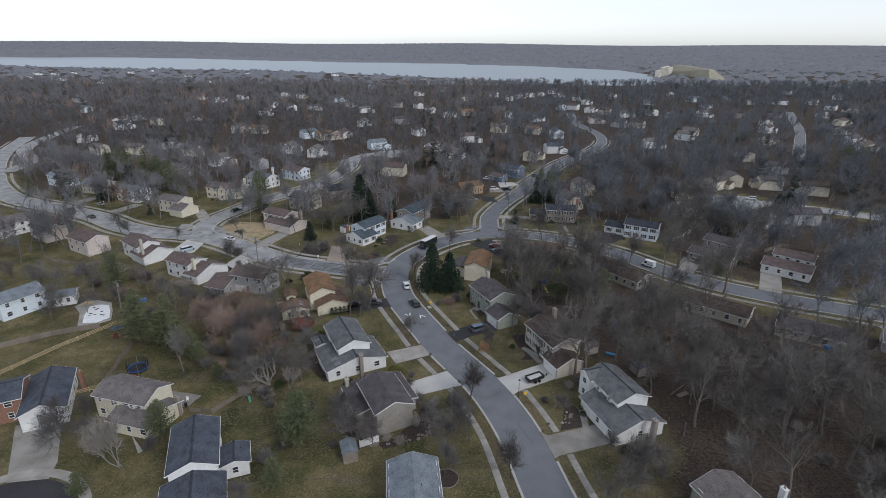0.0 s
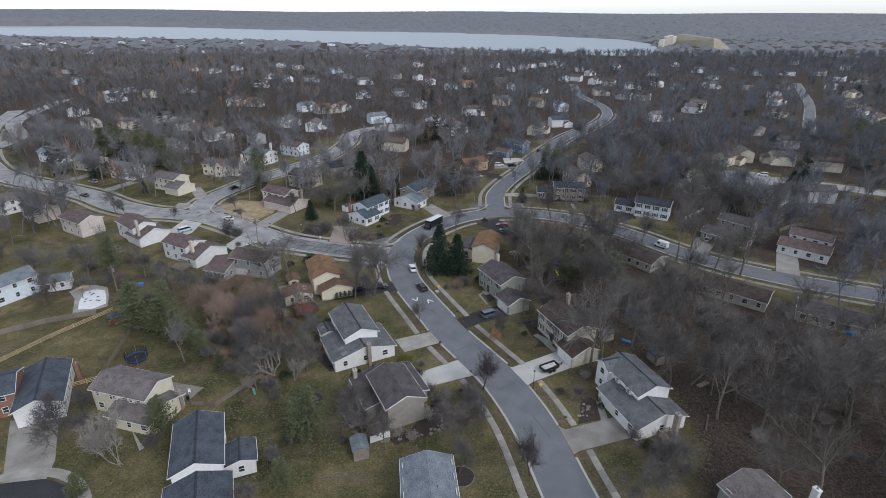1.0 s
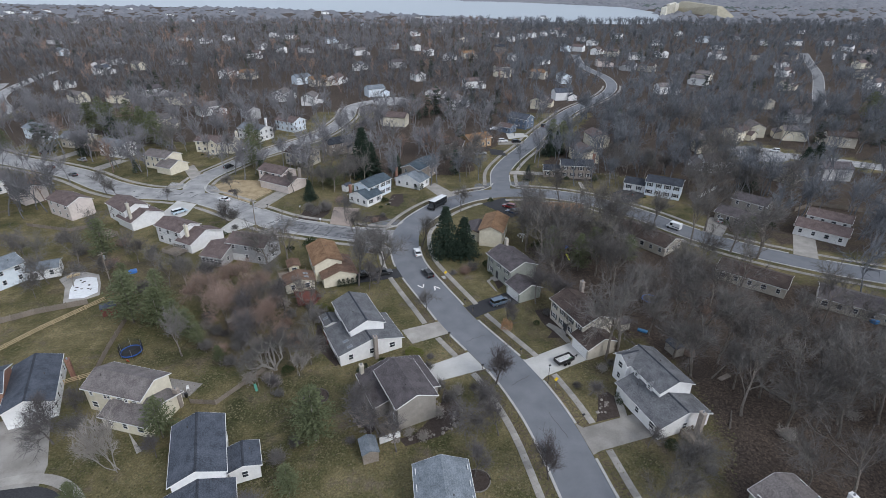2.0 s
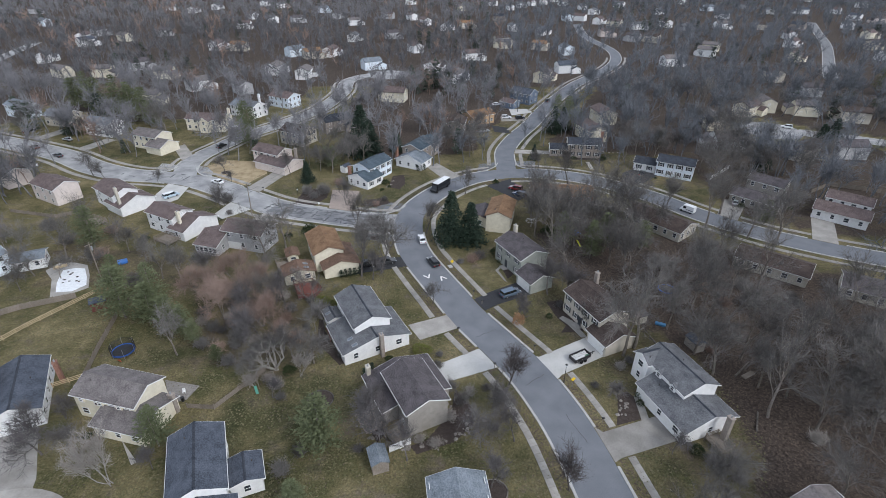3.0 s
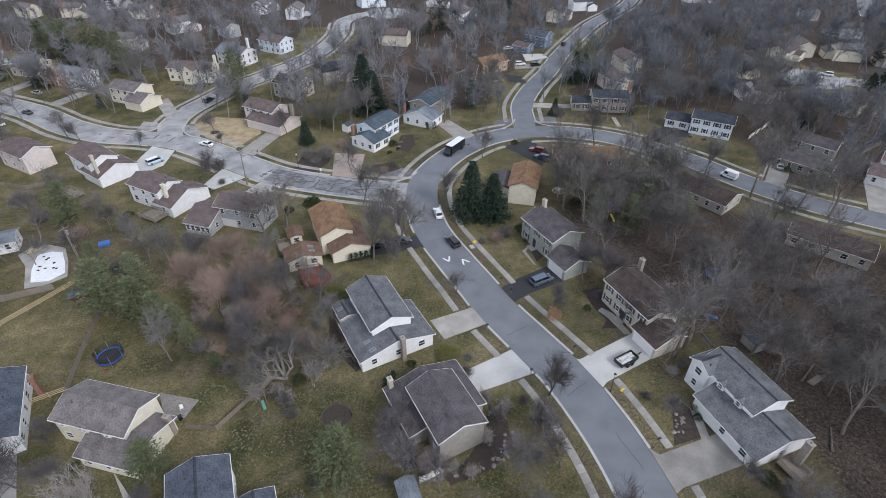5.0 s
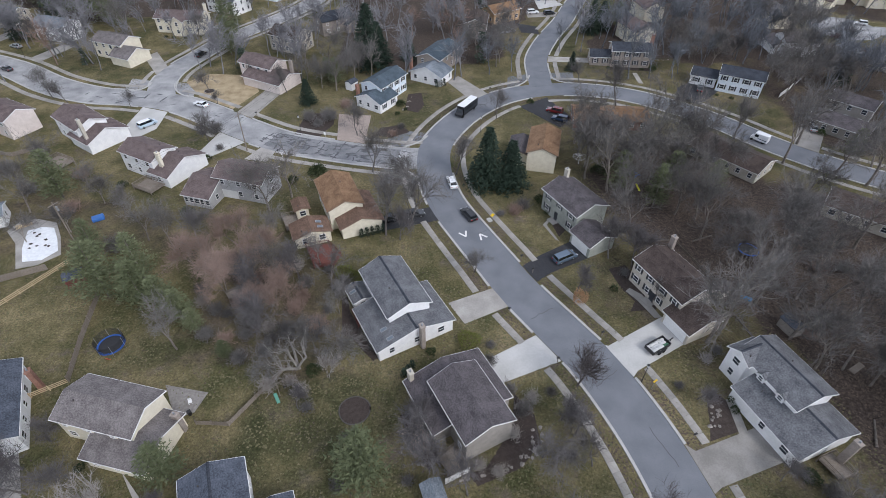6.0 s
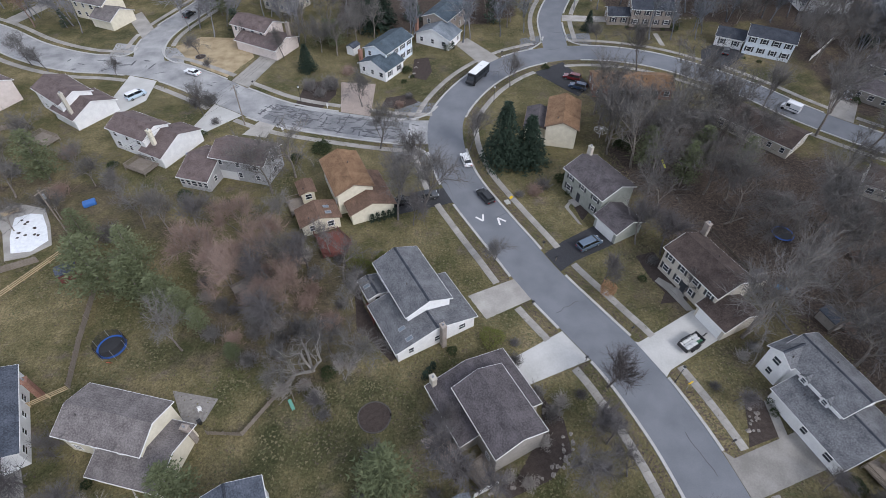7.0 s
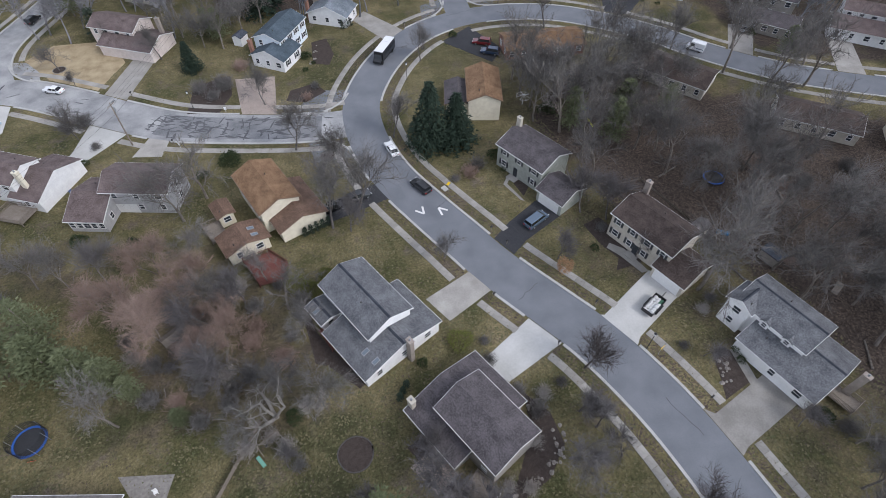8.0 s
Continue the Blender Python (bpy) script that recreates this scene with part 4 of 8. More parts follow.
house("white house with brown roof, tall chimney and lower garage", [
    blk(-107.0, 174.0, 141, 13.2, 8.4, 5.2, 0.42, "white", "brown", windows="f3 b2"), blk(-101.8, 171.2, 144, 9.6, 11.4, 2.8, 0.42, "white", "brown", windows="f1")], chimney=(-102.2, 166.2, 8.6, "beige"))
house("pale pink two-storey house with brown roof", [blk(-128.6, 178.6, 150, 13.2, 8.6, 5.2, 0.42, "pink", "brown", windows="f3 b3")])
house("pale beige house with brown roof", [blk(-152.6, 192.0, 146, 14.0, 8.7, 4.6, 0.42, "pink", "umber", windows="f b3")])
house("white gabled house with grey roof", [blk(-170, 197, 60, 13.0, 8.7, 5.0, 0.46, "white", "taupe", windows="f b2")])
# -- west street, far side --
house("cream house with grey roof and forward garage wing", [
    blk(-120.7, 228.5, 156, 13.2, 8.8, 5.2, 0.42, "cream", "taupe", windows="f3 b"), blk(-114.6, 222.6, 154, 8.6, 9.6, 2.8, 0.46, "cream", "taupe", windows="f2")], garage=(1, "r", 0, 4.8))
house("white two-storey house with blue-grey roof", [blk(-148.6, 245.0, 158, 14.6, 8.6, 5.2, 0.42, "white", "steel", windows="f4 b")])
house("pale house with blue-grey roof", [blk(-174.3, 258.9, 165, 13.3, 9.0, 4.5, 0.46, "beige", "steel")])
house("pale blue house with blue-grey roof", [blk(-201, 272, 150, 15, 9, 5.2, 0.46, "blue", "steel")])
house("white twin-gabled house with brown roof", [
    blk(-106.5, 251.9, 170, 18.0, 9.0, 5.0, 0.42, "cream", "brown"), blk(-106.0, 247.6, 80, 6.0, 5.0, 5.0, 0.7, "cream", "brown")], chimney=(-97.8, 253, 8.6, "cream"))
house("white house with blue-grey roof", [blk(-95.6, 273.0, 150, 15, 10, 5.0, 0.42, "white", "steel")], chimney=(-91, 276, 9, "white"))
house("pale blue house with brown roof", [blk(-82.6, 290.0, 150, 13.3, 9.6, 5.0, 0.42, "blue", "brown")])
house("pale pink house with brown roof and lower front wing", [
    blk(-67.6, 209.0, 150, 13.0, 8.2, 5.2, 0.42, "pink", "brown", windows="f4 b"), blk(-64.4, 204.4, 150, 15.0, 10.4, 2.8, 0.36, "pink", "brown", windows="f3 r1")], chimney=(-57.6, 203.4, 7.6, "stone"))
house("house with dark umber roof behind trees", [blk(-63.4, 233.4, 152, 12.0, 10.0, 5.2, 0.42, "beige", "umber")])
house("pale blue two-storey house with deep blue-grey roof", [
    blk(-29.3, 195.8, 56, 13.0, 7.9, 5.2, 0.4, "blue", "teal"), blk(-31.2, 189.6, 54, 8.4, 9.6, 2.8, 0.42, "white", "teal")], shutters=True, chimney=(-36.6, 190.4, 5.8, "brick"))
house("white house with blue-grey roof and garage wing", [
    blk(-12.7, 215.9, 60, 14.6, 8.7, 5.2, 0.4, "stone", "teal"), blk(-15.2, 206.6, 60, 8.0, 11.6, 2.8, 0.42, "white", "steel")], chimney=(-21.4, 208.0, 6.6, "brick"))
house("ochre house with tan roof", [blk(12.8, 260.8, 30, 13.0, 9.0, 4.0, 0.42, "ochre", "tan")])
house("dark house behind trees", [blk(2, 246, 80, 12, 8.5, 5.0, 0.42, "stone", "umber")])
house("blue-sided house with grey roof and garage", [
    blk(39.4, 296.9, 140, 12.0, 9.0, 5.0, 0.5, "navy", "slate"), blk(31.0, 287.0, 140, 8.0, 7.0, 2.8, 0.4, "navy", "brown")])
# -- at the left --
house("brick house with dark slate roof and white garage door", [
    blk(-81.3, 90.2, 117, 15.0, 8.4, 3.6, 0.4, "white", "slate"), blk(-89.4, 88.0, 27, 9.0, 9.0, 5.0, 0.4, "brick", "slate")], garage=(0, "l", 0, 5.0), chimney=(-77.8, 95.4, 4.9, "brick"))
house("pale blue-white house with grey roof and open rear porch", [
    blk(-119.5, 132.0, 60, 11.5, 8.6, 5.0, 0.42, "blue", "steel"), blk(-110.5, 137.2, 25, 7.5, 6.0, 2.7, 0.3, "white", "steel")])
# ---- trees ----
def mesh_from_arrays(name, verts, tris, mat):
    me = bpy.data.meshes.new(name)
    me.vertices.add(len(verts))
    me.vertices.foreach_set("co", np.asarray(verts, np.float32).ravel())
    me.loops.add(len(tris) * 3)
    me.loops.foreach_set("vertex_index", np.asarray(tris, np.int32).ravel())
    me.polygons.add(len(tris))
    me.polygons.foreach_set("loop_start", np.arange(0, len(tris) * 3, 3, dtype=np.int32))
    me.materials.append(mat)
    me.update(calc_edges=True)
    return me


def unit(v):
    return v / (math.sqrt(v[0] * v[0] + v[1] * v[1] + v[2] * v[2]) + 1e-9)


def cross(a, b):
    return np.array((a[1] * b[2] - a[2] * b[1], a[2] * b[0] - a[0] * b[2], a[0] * b[1] - a[1] * b[0]))


def grow_tree(rng, height, spread, levels=3, boughs=5, stems=1, twigs=7, twig_len=1.3, twig_w=0.035, lean=0.06, fork=0.34, thick=0.014):
    """Limbs (start, end, radii) and twigs (start, end, width) of a bare broad-leaved tree."""
    limbs, fine = [], []

    def limb(p, d, length, r, level):
        n = 4 if level == 0 else 3
        for k in range(n):
            d = unit(d + rng.normal(0, 0.10 + 0.06 * level, 3) + np.array([0, 0, 0.10 if level else 0.02]))
            q = p + d * length / n
            r1 = r * (0.86 if level == 0 else 0.74)
            limbs.append((p, q, r, r1, level))
            if level < levels:
                count = rng.integers(1, 3) if level else (boughs if k == n - 1 else (rng.integers(1, 3) if k == n - 2 else (rng.integers(0, 2) if k == n - 3 else 0)))
                for c in range(count):
                    turn = rng.uniform(0, 2 * math.pi)
                    side = unit(cross(d, [math.cos(turn), math.sin(turn), 0.2]))
                    wide = rng.uniform(0.45, 1.0) * spread
                    out = unit(d + side * wide)
                    limb(q, out, length * rng.uniform(0.52, 0.78) * (1.05 if level == 0 else 0.95), r1 * rng.uniform(0.5, 0.72), level + 1)
            if level >= levels - 1:
                for c in range(twigs):
                    out = unit(d + rng.normal(0, 0.62, 3) + np.array([0, 0, 0.12]))
                    s = p + (q - p) * rng.uniform(0, 1)
                    e = s + out * twig_len * rng.uniform(0.5, 1.25)
                    fine.append((s, e, twig_w * rng.uniform(0.7, 1.3)))
            p, r = q, r1

    for s in range(stems):
        d = unit(np.array([rng.normal(0, lean), rng.normal(0, lean), 1.0]) + (rng.normal(0, 0.35, 3) * [1, 1, 0] if stems > 1 else 0))
        limb(np.array([rng.normal(0, 0.2) * (stems > 1), rng.normal(0, 0.2) * (stems > 1), -0.2]), d, height * fork, height * thick / (stems**0.4), 0)
    return limbs, fine


def limb_arrays(limbs, least=0.0, flat=3):
    v, f = [], []
    for p, q, r0, r1, level in limbs:
        n = 6 if level == 0 else (4 if level == 1 else 3)
        if level >= flat:
            a = unit(cross(unit(q - p), [0.3, 0.9, 0.2]))
            i = len(v)
            v += [p - a * max(r0, least), p + a * max(r0, least), q + a * max(r1, least) * 0.8, q - a * max(r1, least) * 0.8]
            f += [(i, i + 1, i + 2), (i, i + 2, i + 3)]
            continue
        r0, r1 = max(r0, least), max(r1, least * 0.7)
        d = unit(q - p)
        a = unit(cross(d, [0.3, 0.9, 0.2]))
        b = cross(d, a)
        i = len(v)
        for c, r in ((p, r0), (q, r1)):
            for k in range(n):
                w = 2 * math.pi * k / n
                v.append(c + (a * math.cos(w) + b * math.sin(w)) * r)
        for k in range(n):
            k2 = (k + 1) % n
            f += [(i + k, i + k2, i + n + k2), (i + k, i + n + k2, i + n + k)]
    return np.array(v), np.array(f)


def rows_unit(v):
    return v / (np.linalg.norm(v, axis=1)[:, None] + 1e-9)


def twig_arrays(fine, rng, split=True):
    """Each twig a thin sliver, with a side twig where split."""
    s, e, w = np.array([t[0] for t in fine]), np.array([t[1] for t in fine]), np.array([t[2] for t in fine])[:, None]
    d = rows_unit(e - s)
    n = len(s)
    a = rows_unit(np.cross(d, rng.normal(0, 1, (n, 3)))) * w
    v = np.stack([s - a, s + a, e], 1)
    if split:
        mid = s + (e - s) * 0.45
        side = rows_unit(np.cross(d, rng.normal(0, 1, (n, 3))))
        e2 = mid + rows_unit(d + side * 0.8) * np.linalg.norm(e - s, axis=1)[:, None] * 0.55
        v = np.concatenate([v, np.stack([mid - a * 0.6, mid + a * 0.6, e2], 1)])
    return v.reshape(-1, 3), np.arange(3 * len(v)).reshape(-1, 3)


def tree_template(name, seed, bark, twig, label, height, spread, **more):
    rng = np.random.default_rng(seed)
    limbs, fine = grow_tree(rng, height, spread, **more)
    top = max(max(l[1][2] for l in limbs), max((t[1][2] for t in fine), default=0))
    scale = height / top
    limbs = [(p * scale, q * scale, r0, r1, k) for p, q, r0, r1, k in limbs]
    fine = [(s * scale, e * scale, w) for s, e, w in fine]
    root = empty(name, pose(0, 0, -100), label, "tree")
    v, f = limb_arrays(limbs, 0.034)
    trunk = new("trunk", mesh_from_arrays("trunk", v, f, bark))
    v, f = twig_arrays(fine, rng)
    crown = new("crown", mesh_from_arrays("crown", v, f, twig))
    for ob in (trunk, crown):
        ob.parent = root
    return root


def conifer_arrays(rng, height, radius, layers, per, droop, leaf, shape=0.85, start=0.06, ragged=0.25):
    v, f = [], []
    for k in range(layers):
        u = start + (1 - start) * (k + rng.uniform(-0.3, 0.3)) / layers
        u = min(max(u, start), 0.99)
        reach = radius * (1 - u) ** shape * (1 if u > start + 0.1 else 0.8)
        for b in range(per):
            turn = rng.uniform(0, 2 * math.pi)
            length = reach * rng.uniform(1 - ragged, 1 + ragged * 0.5) + 0.15
            d = np.array([math.cos(turn), math.sin(turn), droop * rng.uniform(0.6, 1.3)])
            side = np.array([-math.sin(turn), math.cos(turn), 0])
            p = np.array([0, 0, u * height])
            n = max(2, int(length / leaf * 0.9))
            for s in range(n):
                at = p + d * length * (s + 0.6) / n * (1 if rng.random() > 0.05 else 1.15)
                for q in range(2):
                    out = unit(d * 0.7 + side * rng.normal(0, 0.8) + np.array([0, 0, rng.normal(0.05, 0.25)]))
                    w = unit(cross(out, rng.normal(0, 1, 3) * 0.6 + np.array([0, 0, 1]))) * leaf * 0.22
                    i = len(v)
                    v += [at - w, at + w, at + out * leaf * rng.uniform(0.7, 1.3)]
                    f += [(i, i + 1, i + 2)]
    for s in range(10):
        i = len(v)
        a = rng.uniform(0, 6.28)
        v += [np.array([0.1 * math.cos(a), 0.1 * math.sin(a), height * 0.95]), np.array([-0.1 * math.cos(a), 0.1, height * 0.95]), np.array([0, 0, height * 1.02])]
        f += [(i, i + 1, i + 2)]
    return np.array(v), np.array(f)


def conifer_template(name, seed, height, radius, mat, label, layers=26, per=9, droop=-0.25, leaf=0.55, shape=0.85, start=0.06, ragged=0.25):
    rng = np.random.default_rng(seed)
    root = empty(name, pose(0, 0, -100), label, "tree")
    bm = bmesh.new()
    add_tube(bm, (0, 0, -0.2), (0, 0, height * 0.93), height * 0.017, 0.03, 7)
    part("trunk", bm, BARK, root)
    v, f = conifer_arrays(rng, height, radius, layers, per, droop, leaf, shape, start, ragged)
    crown = new("crown", mesh_from_arrays("crown", v, f, mat))
    crown.parent = root
    return root


def leaf_ball(rng, rx, rz, count, leaf, lift=0.0):
    """Small leaves over an uneven mound."""
    v, f = [], []
    ph = rng.uniform(0, 6.28, 4)
    for k in range(count):
        d = unit(rng.normal(0, 1, 3))
        if d[2] < -0.25:
            d[2] *= -0.5
        bump = 1 + 0.13 * math.sin(3 * math.atan2(d[1], d[0]) + ph[0]) + 0.10 * math.sin(5 * d[2] + ph[1]) + rng.normal(0, 0.06)
        at = d * np.array([rx, rx, rz]) * bump * rng.uniform(0.72, 1.0) + np.array([0, 0, lift])
        out = unit(d + rng.normal(0, 0.55, 3))
        w = unit(cross(out, rng.normal(0, 1, 3))) * leaf * 0.4
        i = len(v)
        v += [at - w, at + w, at + out * leaf]
        f += [(i, i + 1, i + 2)]
    return np.array(v), np.array(f)


def bush_template(name, seed, rx, rz, mat, label, count=700, leaf=0.16, lift=0.3):
    rng = np.random.default_rng(seed)
    v, f = leaf_ball(rng, rx, rz, count, leaf, lift)
    ob = new(name, mesh_from_arrays(name, v, f, mat))
    ob.matrix_basis = pose(0, 0, -100)
    return tagged(ob, label, "shrub")


def twig_bush_template(name, seed, r, h, mat, label, count=420):
    rng = np.random.default_rng(seed)
    fine = []
    for k in range(count):
        a = rng.uniform(0, 6.28)
        s = np.array([rng.normal(0, r * 0.3), rng.normal(0, r * 0.3), rng.uniform(0, h * 0.55)])
        e = s + unit(np.array([math.cos(a) * rng.uniform(0.2, 1.1), math.sin(a) * rng.uniform(0.2, 1.1), rng.uniform(0.3, 1.0)])) * rng.uniform(0.5, 1.0) * h * 0.6
        fine.append((s, e, 0.03))
    v, f = twig_arrays(fine, rng)
    ob = new(name, mesh_from_arrays(name, v, f, mat))
    ob.matrix_basis = pose(0, 0, -100)
    return tagged(ob, label, "shrub")


placed = []


def plant(template, x, y, size=1.0, turn=None, tag=None, lean=0.0):
    """The first call moves the template itself into place; later ones copy it."""
    x, y = beside_street(x, y)
    turn = random.uniform(0, 360) if turn is None else turn
    m = pose(x, y, 0, random.uniform(-lean, lean), random.uniform(-lean, lean), turn)
    if template.get("planted"):
        ob = copy_thing(template, m)
    else:
        ob = template
        ob.matrix_basis = m
        ob["planted"] = 1
    ob.scale = (size, size, size)
    placed.append((x, y))
    if tag:
        ob["label"] = tag
    return ob


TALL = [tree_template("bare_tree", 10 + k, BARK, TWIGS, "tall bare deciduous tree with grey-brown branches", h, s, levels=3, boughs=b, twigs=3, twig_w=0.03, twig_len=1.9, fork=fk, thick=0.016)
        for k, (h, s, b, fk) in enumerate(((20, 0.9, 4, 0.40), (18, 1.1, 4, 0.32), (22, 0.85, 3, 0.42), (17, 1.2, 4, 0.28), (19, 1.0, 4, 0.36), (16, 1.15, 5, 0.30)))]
VASE = tree_template("street_tree", 46, BARK_DARK, TWIGS_DARK, "dark-barked bare street tree with upswept branches", 11.5, 0.62, levels=3, boughs=6, twigs=2, twig_w=0.02, twig_len=1.4, fork=0.24, thick=0.017)
YARD = [tree_template("garden_tree", 150 + k, BARK_MID, TWIGS_MID, "bare spreading garden tree with crooked grey-brown limbs", h, s, levels=3, boughs=4, twigs=2, twig_w=0.026, twig_len=1.5, fork=f, thick=0.018)
        for k, (h, s, f) in enumerate(((10.0, 1.15, 0.26), (9.0, 1.3, 0.22), (11.5, 1.0, 0.30)))]
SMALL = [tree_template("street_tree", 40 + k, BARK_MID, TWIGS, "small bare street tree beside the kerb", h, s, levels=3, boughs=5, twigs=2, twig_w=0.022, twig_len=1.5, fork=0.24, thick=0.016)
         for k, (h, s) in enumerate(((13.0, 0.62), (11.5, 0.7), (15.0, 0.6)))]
RED = [tree_template("reddish_tree", 60 + k, BARK, TWIGS_RED, "broad bare tree with reddish twigs", 12.5, 1.1, levels=3, boughs=4, stems=2, twigs=3, twig_w=0.022, twig_len=1.5, fork=0.26) for k in range(2)]
PALE = [tree_template("pale_tree", 70, BARK_PALE, TWIGS, "pale-barked spreading bare tree with twisted limbs", 9.0, 1.5, levels=2, boughs=2, stems=5, twigs=4, twig_w=0.012, twig_len=1.3, lean=0.42, fork=0.5, thick=0.062),
        tree_template("birch", 72, BARK_PALE, TWIGS_PALE, "slender pale multi-stemmed birch", 9.0, 0.5, levels=2, boughs=4, stems=4, twigs=7, twig_w=0.02, twig_len=1.2, fork=0.5)]
SPRUCE = [conifer_template("spruce", 80 + k, h, r, NEEDLES_DARK, "dark green conical spruce with dense branches", 42, 20, -0.35, 0.66, 0.85, 0.02) for k, (h, r) in enumerate(((12.5, 4.9), (10.5, 4.4)))]
PINE = [conifer_template("pine", 90 + k, h, r, NEEDLES, "soft green pine with loose layered branches", 22, 16, 0.12, 0.58, 0.55, 0.14, 0.45) for k, (h, r) in enumerate(((11.0, 4.4), (9.0, 3.6), (12.5, 4.0)))]
ARBOR = conifer_template("arborvitae", 100, 2.3, 0.62, NEEDLES_DARK, "clipped dark green columnar evergreen beside a house", 16, 9, 0.5, 0.22, 0.6, 0.03)
BOX = bush_template("round_shrub", 101, 1.35, 1.15, BOXWOOD, "rounded dark evergreen shrub", 900, 0.2, 0.5)
BOX_LOW = bush_template("low_shrub", 102, 0.8, 0.6, BOXWOOD, "low dark evergreen shrub by a wall", 380, 0.16, 0.25)
GREENISH = bush_template("yellow_green_shrub", 103, 1.9, 1.3, YELLOW_GREEN, "loose yellow-green leafy garden shrub", 1100, 0.2, 0.6)
RUSTY = bush_template("beech_sapling", 104, 1.3, 1.7, LEAF_DEAD, "young tree still holding rust-coloured leaves", 900, 0.22, 1.6)
SCRUB = [twig_bush_template("bare_shrub", 110 + k, r, h, m, "bare tangled twiggy shrub", c) for k, (r, h, m, c) in enumerate(((1.6, 2.0, TWIGS, 420), (2.4, 3.2, TWIGS, 620), (1.8, 2.4, TWIGS_PALE, 420), (2.0, 2.6, TWIGS_RED, 480)))]


def clear(x, y, house_gap=1.5, road=1.2, drive=True):
    if road_gap(x, y)[0] < road:
        return False
    for hx, hy, a, L, W, h in FOOTPRINTS:
        if abs(hx - x) > 18 or abs(hy - y) > 18:
            continue
        c, s = math.cos(radians(a)), math.sin(radians(a))
        dx, dy = x - hx, y - hy
        if abs(dx * c + dy * s) < L / 2 + house_gap and abs(-dx * s + dy * c) < W / 2 + house_gap:
            return False
    if drive:
        for corners, _, _ in DRIVES:
            if abs(corners[0][0] - x) < 25 and abs(corners[0][1] - y) < 25 and inside(corners, [x], [y])[0]:
                return False
    return True


# -- single trees that stand out --
plant(PALE[0], -38.7, 98.2, 1.0, 40)
plant(PALE[1], -33.4, 96.2, 0.62)
plant(PALE[1], -57.5, 73.5, 1.25)
for x, y, s in ((-54.0, 114.5, 1.0), (-60.5, 121.0, 0.95), (-49.5, 122.5, 0.9), (-56.0, 129.0, 0.85)):
    plant(RED[int(x) % 2], x, y, s)
for x, y, k, s in ((6.4, 93.8, 0, 1.0), (13.5, 71.5, 1, 0.9), (-8.0, 119.6, 1, 0.72), (-13.6, 152.6, 2, 0.8), (-21.3, 133.0, 2, 1.25), (-30.4, 154.6, 2, 1.0), (-20.5, 146.5, 0, 1.0), (-81.0, 187.6, 1, 0.6), (2.5, 180.0, 1, 0.95), (64.5, 168.0, 0, 1.0), (38.0, 186.5, 2, 1.1),
                   (-82.5, 199.5, 1, 1.0), (-102, 189.5, 1, 0.7), (-121.5, 193, 0, 0.9), (-127, 196.5, 2, 0.9), (-76.5, 172.5, 1, 0.95), (-74, 170, 0, 0.8), (-71, 206, 0, 0.75), (-59, 198, 2, 0.9), (-35.5, 172, 1, 0.95), (-26, 131, 2, 1.15), (30.5, 201, 1, 0.8)):
    plant(VASE if abs(x - 10) < 5 and y < 100 else SMALL[k], x, y, s * (0.78 if x < -40 else 1.0))
for x, y, k, s in ((2.4, 87.6, 3, 0.5), (5.2, 80.5, 5, 0.42), (-1.5, 82, 5, 0.55), (-18.6, 84.5, 3, 0.62), (-16.0, 81.0, 5, 0.5), (-74, 82.5, 3, 0.6), (-71.5, 79, 5, 0.55), (-47.5, 116, 1, 0.7), (-45, 108, 4, 0.72), (-63, 128, 1, 0.7), (-42, 119, 0, 0.68), (10.4, 113.6, 3, 0.5), (18.8, 122.6, 1, 0.72), (22.6, 119.6, 4, 0.7),
                   (30.0, 101.4, 0, 0.95), (33.0, 103.6, 2, 0.85), (45.5, 95.5, 4, 0.72), (44.5, 101.6, 1, 0.75), (28.5, 63, 3, 0.6), (33, 68.5, 5, 0.6), (36.5, 73.5, 1, 0.5), (-12.5, 77, 5, 0.45), (0.5, 72, 3, 0.5), (-23, 129.5, 3, 0.6), (-48, 145, 4, 0.75), (-52, 140, 1, 0.7), (71.5, 155.7, 0, 0.85), (86.6, 146.5, 2, 0.85), (80.5, 149.5, 4, 0.8), (78.4, 163.0, 4, 0.95), (92, 152.5, 3, 0.85),
                   (28, 149, 0, 0.9), (24.5, 145.5, 2, 0.8), (21.5, 166.5, 1, 0.8), (26.5, 169.5, 4, 0.7), (45, 170, 0, 0.8), (50.5, 165, 3, 0.8), (-118.5, 236, 0, 0.85), (-98.6, 242, 4, 0.6), (-155, 238, 5, 0.55), (-183, 243, 5, 0.6)):
    if y < 131 and x < 28:
        plant(YARD[k % 3], x, y, s * 1.7)
    else:
        plant(TALL[k], x, y, s * 1.2)
for x, y, k, s in ((-3.2, 148.6, 0, 1.22), (2.0, 147.8, 1, 1.18), (-35.3, 216.6, 0, 1.6), (-32.4, 219, 1, 1.3), (111.5, 200.5, 1, 0.75), (114.5, 202, 0, 0.6), (146, 221, 0, 0.9), (149.5, 224, 1, 0.9), (-22.5, 222, 1, 0.8), (-51.4, 191.0, 1, 0.72), (149.9, 220, 0, 1.1), (44.6, 245, 0, 0.95), (49.2, 248, 1, 1.0), (30.4, 212, 0, 0.5)):
    plant(SPRUCE[k], x, y, s)
